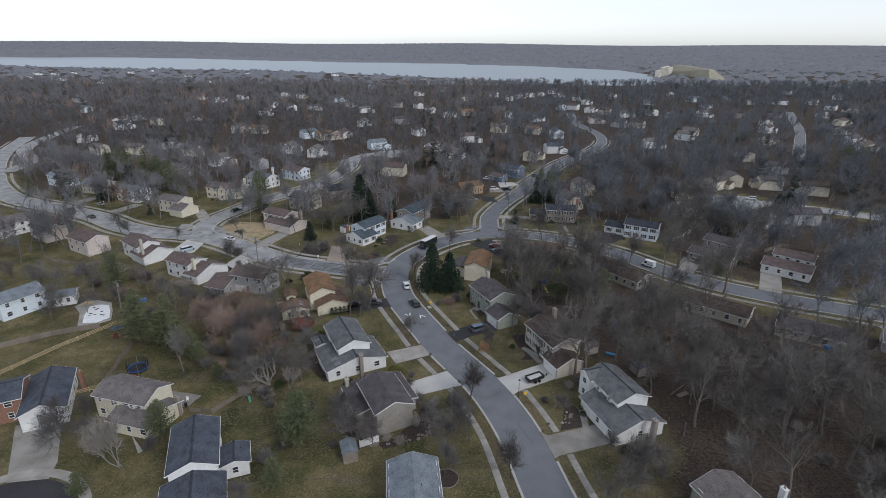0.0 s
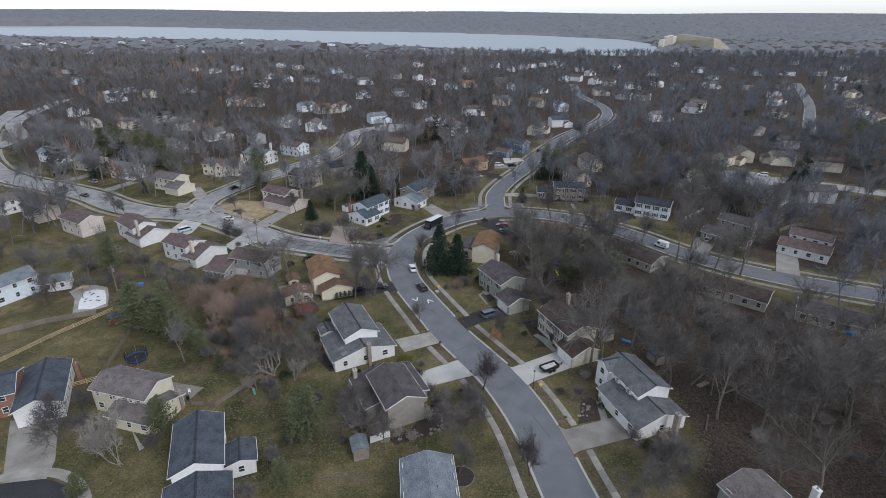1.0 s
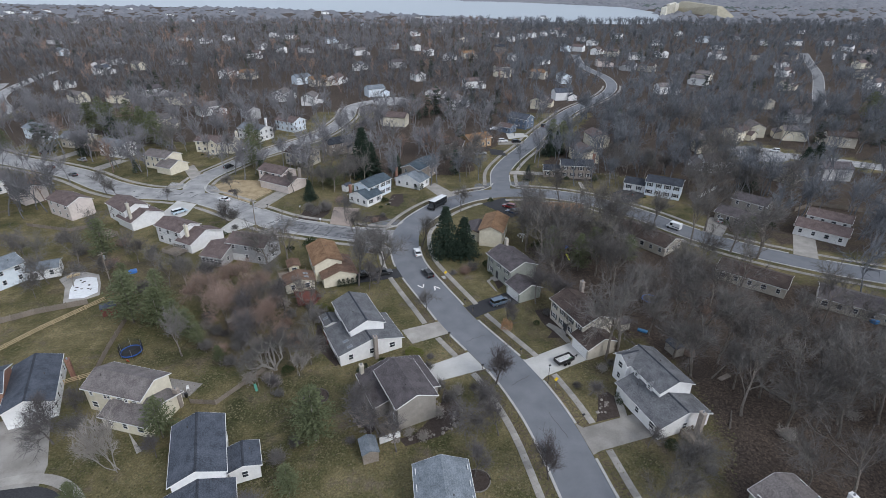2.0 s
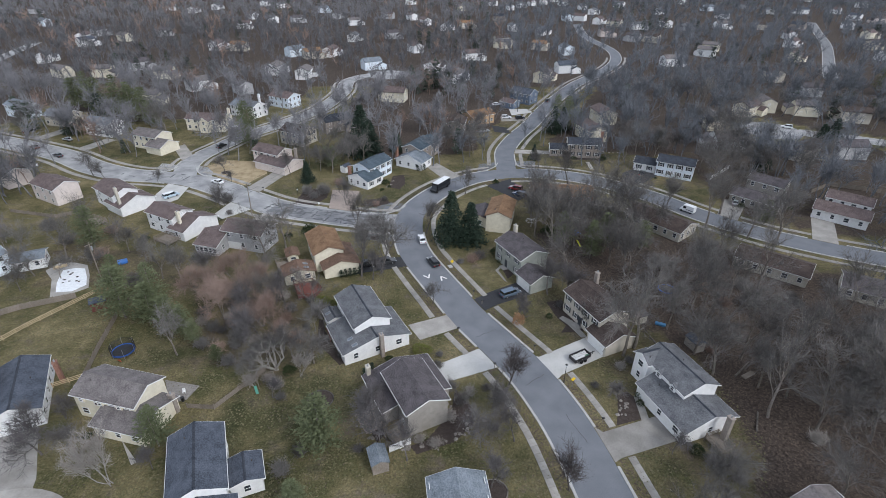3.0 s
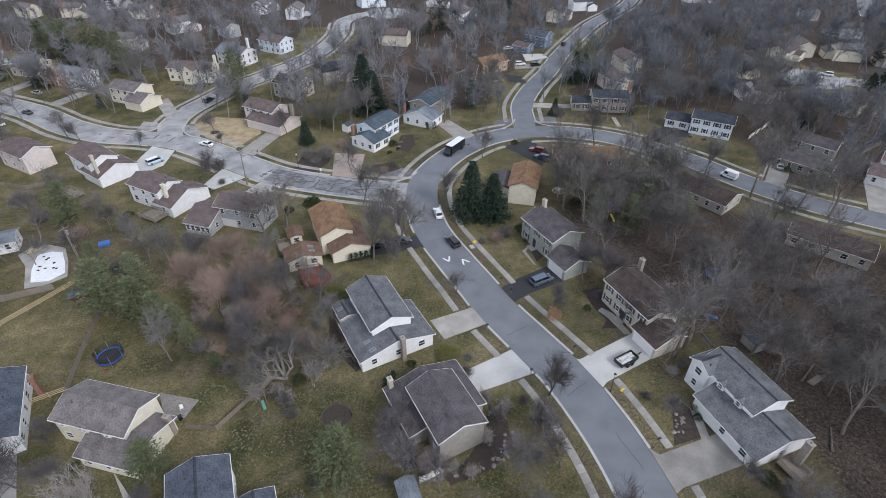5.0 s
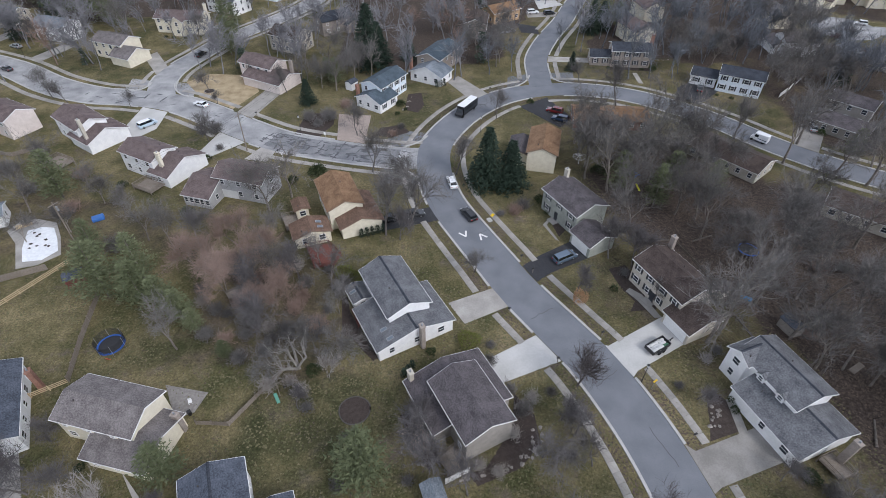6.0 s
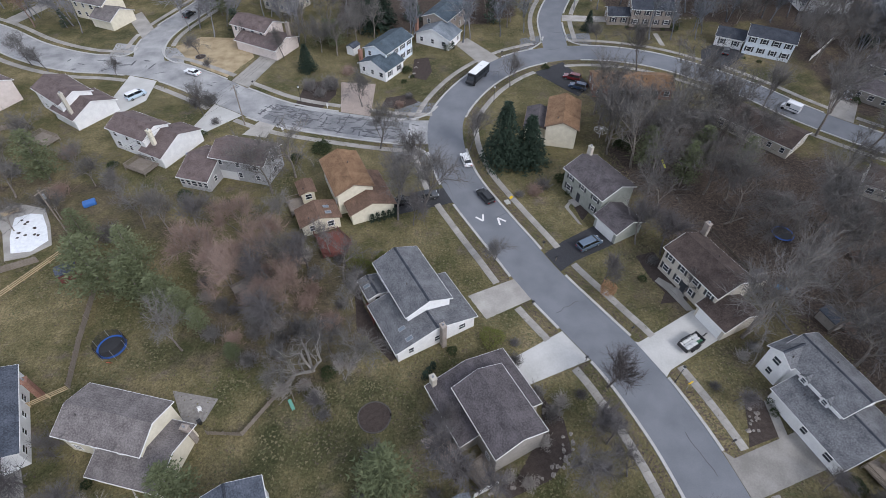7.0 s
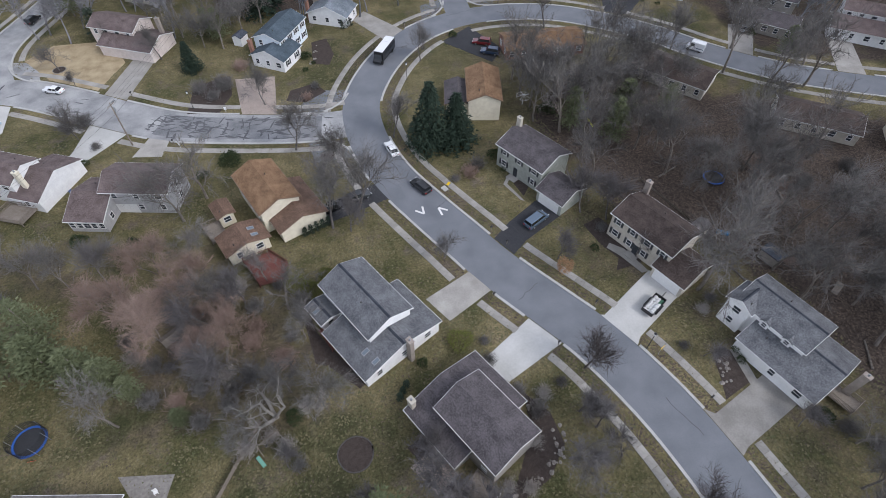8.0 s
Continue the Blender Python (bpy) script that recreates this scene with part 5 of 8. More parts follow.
for x, y, k, s in ((-76.0, 115.0, 0, 1.25), (-71.0, 119.0, 2, 0.95), (-69.0, 113.2, 1, 1.15), (-64.0, 110.8, 1, 1.0), (-60.5, 109.0, 1, 0.85), (-57.6, 106.6, 1, 0.62), (-82.5, 125.5, 2, 0.8), (-26.6, 79.6, 0, 1.1), (-53.4, 80.4, 0, 0.82), (-28.6, 69.0, 1, 0.7), (-51.0, 100.9, 1, 0.45), (-88.5, 246, 2, 0.9), (-85.5, 249.5, 0, 0.9), (-138, 258, 0, 1.35), (-146, 264, 2, 1.4), (-154, 267, 0, 1.5), (-150, 272, 1, 1.6), (-166, 274, 0, 1.6), (-174, 280, 2, 1.5), (-182, 283, 1, 1.7), (-142, 268, 1, 1.6), (-160, 279, 2, 1.4), (-84.5, 234, 2, 1.35), (-83, 227, 0, 1.2), (-99.5, 146, 0, 1.15),
                   (-162, 268, 1, 1.4), (-132, 255, 1, 1.3), (240, 312, 0, 1.5), (246, 306, 2, 1.4), (85, 229.5, 1, 0.6), (49.4, 262, 2, 1.0), (53, 256.5, 2, 1.05), (56, 250, 0, 0.9), (-205, 246, 0, 1.0), (-44.5, 203, 0, 0.8), (-47.5, 207, 1, 0.8), (-60.5, 67, 1, 0.55), (90, 158, 1, 0.9), (27, 146, 0, 0.95), (33, 139, 2, 0.9), (39, 146, 1, 1.1), (48, 144, 0, 0.8)):
    plant(PINE[k], x, y, s)
for k in range(5):
    plant(ARBOR, -30.9 + k * 1.15 * 0.94, 130.4 + k * 1.15 * 0.35, 0.95)
for k in range(3):
    plant(ARBOR, -13.6 + k * 1.2, 200.4 + k * 0.5, 1.0)
for x, y, s in ((-21.4, 96.0, 0.9), (-20.8, 96.9, 0.8), (-20.1, 97.7, 0.85)):
    plant(ARBOR, x, y, s)
for x, y, s in ((-17.0, 100.6, 0.6), (-43.3, 154.2, 1.5), (-48.8, 151.2, 0.9), (-69.6, 139.4, 1.1), (-60.5, 136.8, 0.8), (29.8, 90.0, 0.85), (34.8, 77.8, 0.9), (8.4, 141.8, 1.0), (24.6, 152.8, 1.4), (13.5, 189.5, 0.8), (-72, 161, 0.9), (-88, 150, 0.9), (-36.0, 97.4, 0.9), (103, 168, 1.0), (89, 169.5, 0.9), (-24.5, 189, 1.0), (-10, 209.5, 0.8), (57, 211.5, 0.9), (46, 212.5, 0.8), (80, 206.5, 1.6)):
    plant(BOX, x, y, s)
for x, y, s in ((17.5, 114.0, 1.0), (29.0, 88.4, 0.9), (12.6, 134.2, 1.0), (9.0, 137.4, 0.8), (-25.2, 183.4, 1.0), (-23, 186, 0.8), (43, 213.4, 0.8), (53.5, 211.6, 0.9), (74, 190.6, 0.9), (70.6, 193, 0.7), (-66, 82.4, 1.0), (-108, 243, 0.9), (-104, 243, 0.9), (-111, 244, 0.9)):
    plant(BOX_LOW, x, y, s)
for x, y, s in ((-10.6, 102.6, 1.0), (-31.5, 118.0, 1.0), (-28.5, 120.5, 0.8), (-33.8, 120.0, 0.9)):
    plant(GREENISH, x, y, s)
plant(RUSTY, 10.0, 110.6, 1.05)
for x, y, k, s in ((-7.5, 98.2, 0, 1.0), (-5.2, 92.4, 1, 0.8), (-3.0, 89.6, 0, 1.1), (-5.4, 85.4, 2, 0.9), (-17.2, 86.5, 1, 0.8), (-19.0, 89.5, 0, 1.0), (-10.5, 80.8, 2, 0.7), (-41.5, 105, 1, 1.1), (-44.6, 101.4, 0, 1.2), (-48.5, 107.5, 1, 1.2), (-41.0, 110.5, 3, 1.2), (-53, 109.5, 0, 1.0), (-37.5, 93.5, 2, 1.0), (-36, 90.5, 0, 0.9), (2.0, 137.6, 3, 1.1), (4.0, 139.4, 1, 0.9), (-1.2, 137.0, 0, 0.8),
                   (20.6, 117.8, 0, 0.9), (22.4, 116.0, 0, 0.8), (30.6, 99.2, 0, 0.9), (28.2, 97.6, 2, 0.8), (-40, 188, 3, 1.2), (-44, 181, 1, 1.3), (-46.5, 177.5, 0, 1.3), (-49.5, 181, 1, 1.1), (-23.8, 175.5, 0, 0.9), (-26, 171.5, 3, 0.8), (-73.5, 174.5, 1, 1.2), (-70, 166, 0, 0.9), (-7.0, 101.6, 0, 0.7), (-26.5, 101.8, 0, 0.8), (36.5, 75.4, 1, 0.9), (39, 72.5, 0, 1.0), (-32, 75, 1, 0.9), (-20.5, 79, 0, 0.8), (-80, 128, 1, 1.2), (-95, 141, 3, 1.3), (-108, 148, 1, 1.2), (-118, 157, 1, 1.2), (-99, 154, 3, 1.2)):
    plant(SCRUB[k], x, y, s)

for x, y, k, s in ((-18.2, 86.6, 1, 0.8), (3.6, 85.0, 0, 0.85), (0.8, 81.8, 1, 0.7), (-17.0, 80.0, 2, 0.6), (-33.5, 66.5, 1, 0.7), (-52.5, 76.0, 0, 0.6), (-68.5, 80.5, 1, 0.8), (-72.0, 86.5, 0, 0.7), (-37.5, 90.8, 1, 0.55), (24.0, 90.5, 1, 0.6), (23.5, 110.5, 0, 0.75), (30.5, 77.5, 1, 0.6), (-27.0, 84.0, 2, 0.5)):
    plant(YARD[k], x, y, s)
for x, y, k, s in ((-3.6, 88.8, 0, 0.9), (-1.6, 91.2, 2, 0.9), (1.6, 92.2, 0, 0.8), (-8.0, 79.8, 2, 0.8), (-30.0, 78.5, 0, 1.0), (-50.0, 79.0, 2, 0.8), (22.0, 92.8, 0, 0.7)):
    plant(SCRUB[k], x, y, s)

# -- woods: trees one by one near the streets --
rng = np.random.default_rng(7)


CLEARINGS = [  # open ground between house and woods
    [(20, 116), (26, 128), (35, 129), (39, 116), (36, 108), (32, 108)], [(18, 163), (46, 163), (47, 173), (19, 173)], [(40, 128), (56, 125), (70, 146), (60, 152), (46, 152)]]


def scatter(poly, count, gap, kinds, low, high, house_gap=2.0, road=3.0):
    xs, ys = zip(*poly)
    tries = 0
    while count > 0 and tries < 6000:
        tries += 1
        x, y = rng.uniform(min(xs), max(xs)), rng.uniform(min(ys), max(ys))
        if not inside(poly, [x], [y])[0] or not clear(x, y, house_gap, road) or any(inside(c, [x], [y])[0] for c in CLEARINGS):
            continue
        if any((x - a) ** 2 + (y - b) ** 2 < gap * gap for a, b in placed):
            continue
        plant(kinds[rng.integers(len(kinds))], x, y, rng.uniform(low, high), lean=3)
        count -= 1


scatter(WOODS[0], 112, 4.3, TALL, 0.62, 1.0, 2.5, 8.0)
scatter([(24, 120), (58, 112), (66, 146), (40, 160), (24, 146)], 16, 3.4, TALL, 0.65, 0.95)
scatter([(46, 62), (60, 56), (120, 60), (130, 100), (92, 122), (52, 110)], 34, 3.6, TALL, 0.7, 1.05)
scatter(WOODS[0], 60, 2.2, SCRUB, 0.7, 1.2)
scatter([(-62, 120), (-40, 122), (-35, 106), (-44, 98), (-57, 103)], 16, 2.0, [SCRUB[0], SCRUB[2], SCRUB[3]], 0.9, 1.4)
scatter([(-62, 122), (-44, 124), (-40, 108), (-47, 104), (-56, 108)], 5, 3.0, RED + TALL[:2], 0.55, 0.7)
scatter(WOODS[1], 8, 3.6, TALL, 0.5, 0.7)
scatter(WOODS[1], 9, 2.0, SCRUB, 0.8, 1.2)
scatter([(-135, 130), (-95, 150), (-70, 138), (-66, 124), (-92, 122), (-128, 118)], 12, 4.0, TALL, 0.45, 0.7)
scatter([(-150, 150), (-110, 160), (-90, 140), (-135, 130), (-170, 150)], 12, 4.0, TALL, 0.5, 0.75)
scatter([(18, 150), (30, 142), (58, 150), (44, 170), (20, 172)], 10, 4.0, TALL, 0.7, 1.0)
scatter([(82, 182), (96, 190), (130, 178), (135, 215), (112, 232), (86, 214)], 16, 5.0, TALL, 0.65, 1.0)
scatter([(100, 214), (190, 214), (205, 300), (100, 300)], 16, 4.0, TALL, 0.6, 0.9, 1.0)
scatter([(58, 224), (66, 214), (84, 212), (92, 226), (70, 236)], 9, 4.5, TALL, 0.6, 0.95)
scatter([(-60, 212), (-44, 196), (-36, 206), (-20, 222), (-40, 232)], 10, 4.0, TALL, 0.6, 0.85)
scatter([(-8, 222), (12, 212), (14, 250), (-4, 252)], 9, 4.0, TALL, 0.6, 0.85)

# ---- the neighbourhood beyond: houses, woods ----
COLOURINGS = [("white", "grey"), ("cream", "taupe"), ("white", "brown"), ("pink", "brown"), ("beige", "tan"), ("blue", "steel"), ("grey", "plum"), ("cream", "brown"), ("white", "slate"), ("beige", "umber"), ("white", "taupe"), ("stone", "ink")]


def far_house(k):
    """Two gabled blocks, the lower one the garage."""
    r = random.Random(200 + k)
    w, c = COLOURINGS[k]
    return house(f"{w} suburban house with {c} gabled roof among bare trees", [
        blk(0, 0, 0, r.uniform(11.5, 14.0), r.uniform(8, 9.2), 5.0, 0.46, w, c, windows="f3 b2 l1"), blk(5.4, -2.4, 90, r.uniform(8, 9.5), 6.6, 2.8, 0.46, w, c, windows="")], detail=False, most=3)


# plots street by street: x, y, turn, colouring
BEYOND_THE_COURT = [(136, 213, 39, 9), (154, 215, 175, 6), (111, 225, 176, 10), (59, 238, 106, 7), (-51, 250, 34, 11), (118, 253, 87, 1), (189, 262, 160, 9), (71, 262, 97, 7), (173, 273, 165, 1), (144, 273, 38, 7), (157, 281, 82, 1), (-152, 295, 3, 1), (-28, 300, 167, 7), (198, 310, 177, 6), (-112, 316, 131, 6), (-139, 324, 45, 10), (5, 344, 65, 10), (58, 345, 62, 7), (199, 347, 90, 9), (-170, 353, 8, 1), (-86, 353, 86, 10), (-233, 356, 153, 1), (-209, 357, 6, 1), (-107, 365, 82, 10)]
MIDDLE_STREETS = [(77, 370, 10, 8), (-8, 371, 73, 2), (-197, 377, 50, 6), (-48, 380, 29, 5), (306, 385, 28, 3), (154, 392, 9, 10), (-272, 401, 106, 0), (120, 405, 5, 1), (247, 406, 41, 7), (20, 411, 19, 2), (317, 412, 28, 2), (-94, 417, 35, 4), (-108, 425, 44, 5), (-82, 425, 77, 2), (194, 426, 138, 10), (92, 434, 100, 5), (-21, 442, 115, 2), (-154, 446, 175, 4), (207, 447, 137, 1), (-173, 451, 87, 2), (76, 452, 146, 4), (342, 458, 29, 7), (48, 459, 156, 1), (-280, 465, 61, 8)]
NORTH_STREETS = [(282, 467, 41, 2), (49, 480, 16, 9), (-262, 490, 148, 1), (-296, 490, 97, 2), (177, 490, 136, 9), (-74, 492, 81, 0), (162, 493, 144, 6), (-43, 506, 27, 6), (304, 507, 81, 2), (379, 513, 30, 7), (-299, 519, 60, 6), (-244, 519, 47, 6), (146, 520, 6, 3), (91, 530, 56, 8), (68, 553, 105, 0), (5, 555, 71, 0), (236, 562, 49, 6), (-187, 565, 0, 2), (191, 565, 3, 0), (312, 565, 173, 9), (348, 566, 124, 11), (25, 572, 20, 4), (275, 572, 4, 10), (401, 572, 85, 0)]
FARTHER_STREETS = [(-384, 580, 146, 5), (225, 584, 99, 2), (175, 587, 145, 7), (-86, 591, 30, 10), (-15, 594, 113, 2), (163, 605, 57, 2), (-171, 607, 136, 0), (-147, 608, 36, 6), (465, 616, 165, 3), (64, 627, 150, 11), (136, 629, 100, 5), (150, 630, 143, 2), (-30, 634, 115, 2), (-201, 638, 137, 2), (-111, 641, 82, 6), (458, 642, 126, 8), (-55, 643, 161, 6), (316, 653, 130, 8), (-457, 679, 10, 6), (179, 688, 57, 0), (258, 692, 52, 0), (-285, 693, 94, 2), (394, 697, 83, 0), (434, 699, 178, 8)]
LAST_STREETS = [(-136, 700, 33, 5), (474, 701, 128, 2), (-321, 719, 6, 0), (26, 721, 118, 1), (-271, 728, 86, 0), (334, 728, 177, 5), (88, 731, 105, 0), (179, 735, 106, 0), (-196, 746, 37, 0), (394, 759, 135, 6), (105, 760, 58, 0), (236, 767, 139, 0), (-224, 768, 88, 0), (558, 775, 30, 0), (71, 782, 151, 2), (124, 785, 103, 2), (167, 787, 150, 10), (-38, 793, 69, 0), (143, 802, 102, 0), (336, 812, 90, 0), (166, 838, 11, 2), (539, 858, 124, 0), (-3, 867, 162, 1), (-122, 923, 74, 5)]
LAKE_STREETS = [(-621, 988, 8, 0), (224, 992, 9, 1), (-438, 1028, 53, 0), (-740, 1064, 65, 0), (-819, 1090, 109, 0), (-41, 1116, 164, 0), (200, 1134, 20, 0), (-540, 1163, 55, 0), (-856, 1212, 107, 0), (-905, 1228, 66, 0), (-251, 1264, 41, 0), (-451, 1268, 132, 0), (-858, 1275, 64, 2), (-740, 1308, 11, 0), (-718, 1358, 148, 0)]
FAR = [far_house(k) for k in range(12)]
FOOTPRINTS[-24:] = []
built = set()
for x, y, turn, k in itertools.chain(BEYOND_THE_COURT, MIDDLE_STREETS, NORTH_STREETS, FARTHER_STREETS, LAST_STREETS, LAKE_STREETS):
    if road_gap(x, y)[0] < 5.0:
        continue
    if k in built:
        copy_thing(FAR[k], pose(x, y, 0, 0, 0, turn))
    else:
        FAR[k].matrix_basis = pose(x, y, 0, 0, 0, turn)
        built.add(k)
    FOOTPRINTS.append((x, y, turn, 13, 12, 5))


def low_tree(seed, levels, twigs, width, boughs):
    r = np.random.default_rng(seed)
    limbs, fine = grow_tree(r, 17, 0.95, levels=levels, boughs=boughs, twigs=twigs, twig_len=2.6, twig_w=width, fork=0.36)
    top = max(t[1][2] for t in fine)
    limbs = [(p * 17 / top, q * 17 / top, a, b, k) for p, q, a, b, k in limbs]
    fine = [(s * 17 / top, e * 17 / top, w) for s, e, w in fine]
    v, f = limb_arrays(limbs, 0.05, 1)
    v2, f2 = twig_arrays(fine, r, False)
    return np.vstack([v, v2]), np.vstack([f, f2 + len(v)])


def forest(name, spots, kinds, mat, label):
    vs, fs, base = [], [], 0
    for x, y, s, turn, k in spots:
        v, f = kinds[k]
        c, sn = math.cos(turn), math.sin(turn)
        out = np.empty_like(v)
        out[:, 0], out[:, 1], out[:, 2] = (v[:, 0] * c - v[:, 1] * sn) * s + x, (v[:, 0] * sn + v[:, 1] * c) * s + y, v[:, 2] * s
        vs.append(out)
        fs.append(f + base)
        base += len(v)
    ob = new(name, mesh_from_arrays(name, np.vstack(vs), np.vstack(fs), mat))
    return tagged(ob, label, "woods", "", "stuff")


def spots(y0, y1, each, kinds, low, high, side=0.86, keep_lawns=True):
    out = []
    near = np.array([(x, y) for x, y in placed])
    feet = np.array(FOOTPRINTS)
    area = side * (y1 * y1 - y0 * y0)
    n = int(area / each)
    ys = np.sqrt(rng.uniform(y0 * y0, y1 * y1, n))
    xs = rng.uniform(-1, 1, n) * (side * ys + 30)
    gap = road_gap(xs, ys)
    for x, y, g in zip(xs, ys, gap):
        if g < 1.8 or (keep_lawns and g < (11 if y < 250 else 6) and rng.random() < 0.7):
            continue
        d = np.hypot(feet[:, 0] - x, feet[:, 1] - y)
        if d.min() < (7.0 if y < 300 else 9.0):
            continue
        out.append((x, y, rng.uniform(low, high), rng.uniform(0, 6.28), int(rng.integers(kinds))))
    return out


MID = [low_tree(300 + k, 2, 3, 0.068, 4) for k in range(6)]
LOW = [low_tree(320 + k, 1, 6, 0.125, 5) for k in range(6)]
LEAST = [low_tree(340 + k, 1, 4, 0.22, 4) for k in range(6)]
band = spots(205, 330, 66, 6, 0.6, 1.1)
band = [b for b in band if b[1] > 205]
def by_side(name, found, kinds, label):
    """Greyer woods to the west, woods tinted bluer with haze to the east, with a ragged border."""
    west = [b for b in found if b[0] < 0.10 * b[1] + rng.normal(0, 25)]
    gone = set(west)
    east = [b for b in found if b not in gone]
    firs = [(x, y, s * rng.uniform(0.55, 1.0), a, k % 3) for x, y, s, a, k in found if math.sin(x * 0.031 + 1.3) + math.sin(y * 0.043 + x * 0.012) + rng.normal(0, 0.9) > 2.2]
    rusty = [b for b in west if rng.random() < 0.07]
    forest(name, rusty, kinds, TWIGS_RED, "reddish " + label)
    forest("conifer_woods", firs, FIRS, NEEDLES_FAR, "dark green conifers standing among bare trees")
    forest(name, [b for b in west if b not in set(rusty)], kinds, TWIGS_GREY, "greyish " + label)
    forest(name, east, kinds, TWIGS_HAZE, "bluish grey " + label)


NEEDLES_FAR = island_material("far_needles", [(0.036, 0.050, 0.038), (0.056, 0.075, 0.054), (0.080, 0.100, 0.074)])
FIRS = [conifer_arrays(np.random.default_rng(360 + k), h, r, 11, 8, 0.0, 1.7, 0.7, 0.08, 0.4) for k, (h, r) in enumerate(((15, 4.2), (13, 4.8), (17, 4.0)))]
by_side("bare_woods", band, MID, "bare deciduous woods between the houses")
# left and right flanks of the nearer ground
flank = [b for b in spots(110, 205, 70, 6, 0.75, 1.2, 1.0) if b[0] < -135 or b[0] > 100]
by_side("bare_woods", flank, MID, "bare woods beside the streets")
by_side("bare_woods", spots(330, 560, 92, 6, 0.55, 0.95), LOW, "bare woods among far houses")
by_side("bare_woods", spots(560, 1010, 165, 6, 0.6, 1.0), LEAST, "far bare woods before the lake")

# ---- the lake, the dam and the far shore ----
WATER = gloss("lake_water", (0.16, 0.20, 0.235), 0.35)
WATER.node_tree.nodes["Principled BSDF"].inputs["Specular IOR Level"].default_value = 0.45
DAM = material("pale_dam_concrete", (0.52, 0.49, 0.42), (0.66, 0.63, 0.55), 0.05, 0.9)
EMBANK = material("dry_grass_bank", (0.28, 0.255, 0.19), (0.38, 0.35, 0.27), 0.05, 0.95)
shore = [(-2300, 1900), (-1414, 1700), (-900, 1560), (-450, 1480), (-118, 1290), (136, 1130), (228, 1030), (330, 1015), (400, 1040), (470, 1230), (520, 1400), (522, 1635), (315, 1890), (30, 2110), (-419, 2222), (-900, 2433), (-1200, 2600), (-1500, 2720), (-2100, 2640), (-2700, 2450)]
lake = slab("lake", shore, -0.5, 0.25, WATER, "wide grey-blue lake behind the woods", "lake")
dam = empty("dam", pose(560, 1330, 0), "long pale concrete dam with a grassy bank at the lake's end", "dam")
bm = bmesh.new()
add_box(bm, pose(-20, 30, 0, 0, 0, 62), 260, 10, 17)
part("dam_wall", bm, DAM, dam)
for k in range(9):
    bm = bmesh.new()
    add_box(bm, pose(-20, 30, 0, 0, 0, 62) @ pose(-110 + k * 14, -7, 0), 3, 6, 22)
    part("pier", bm, DAM, dam)
bm = bmesh.new()
add_box(bm, pose(-20, 30, 22, 0, 0, 62) @ pose(-54, -6, 0), 124, 7, 1.2)
part("deck", bm, DAM, dam)
bank_v = [(20, -120, 0), (55, -130, 0), (120, 200, 0), (50, 220, 0), (36, -80, 20), (46, -80, 20), (90, 190, 20), (72, 195, 20)]
bank_f = [(4, 5, 6, 7), (0, 1, 5, 4), (1, 2, 6, 5), (2, 3, 7, 6), (3, 0, 4, 7)]
mesh_object("bank", bank_v, bank_f, EMBANK, dam)

# Distance haze is mixed into the twig colour: pale, narrow blue-greys.
HILL = island_material("hazed_bare_woods", [(0.150, 0.160, 0.180), (0.178, 0.184, 0.203), (0.210, 0.212, 0.226)], 0.95)
# Pine green lifted towards blue, so the haze sits in the colour.
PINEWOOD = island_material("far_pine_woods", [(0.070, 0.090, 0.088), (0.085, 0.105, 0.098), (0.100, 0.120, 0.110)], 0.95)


def land(x, y):
    """Height of the far ground, which rises gently behind the lake."""
    d = np.hypot(x, y)
    return np.clip((d - 1900) / 2900, 0, 1) ** 1.3 * 63 + 6 * np.sin(x / 420.0 + 1) * np.clip((d - 1500) / 1500, 0, 1)


def far_land():
    xs, ys = np.linspace(-4950, 4950, 100), np.linspace(1500, 4990, 60)
    gx, gy = np.meshgrid(xs, ys)
    z = np.where(inside(shore, gx.ravel(), gy.ravel()).reshape(gx.shape), -0.8, land(gx, gy) - 1.0)
    v = np.stack([gx.ravel(), gy.ravel(), z.ravel()], 1)
    nx = len(xs)
    f = [(j * nx + i, j * nx + i + 1, (j + 1) * nx + i + 1, (j + 1) * nx + i) for j in range(len(ys) - 1) for i in range(nx - 1)]
    # The pale blue-grey is distance haze painted onto the land.
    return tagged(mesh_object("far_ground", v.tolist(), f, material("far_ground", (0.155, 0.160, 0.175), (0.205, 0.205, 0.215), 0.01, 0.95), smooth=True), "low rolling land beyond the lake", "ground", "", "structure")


far_land()


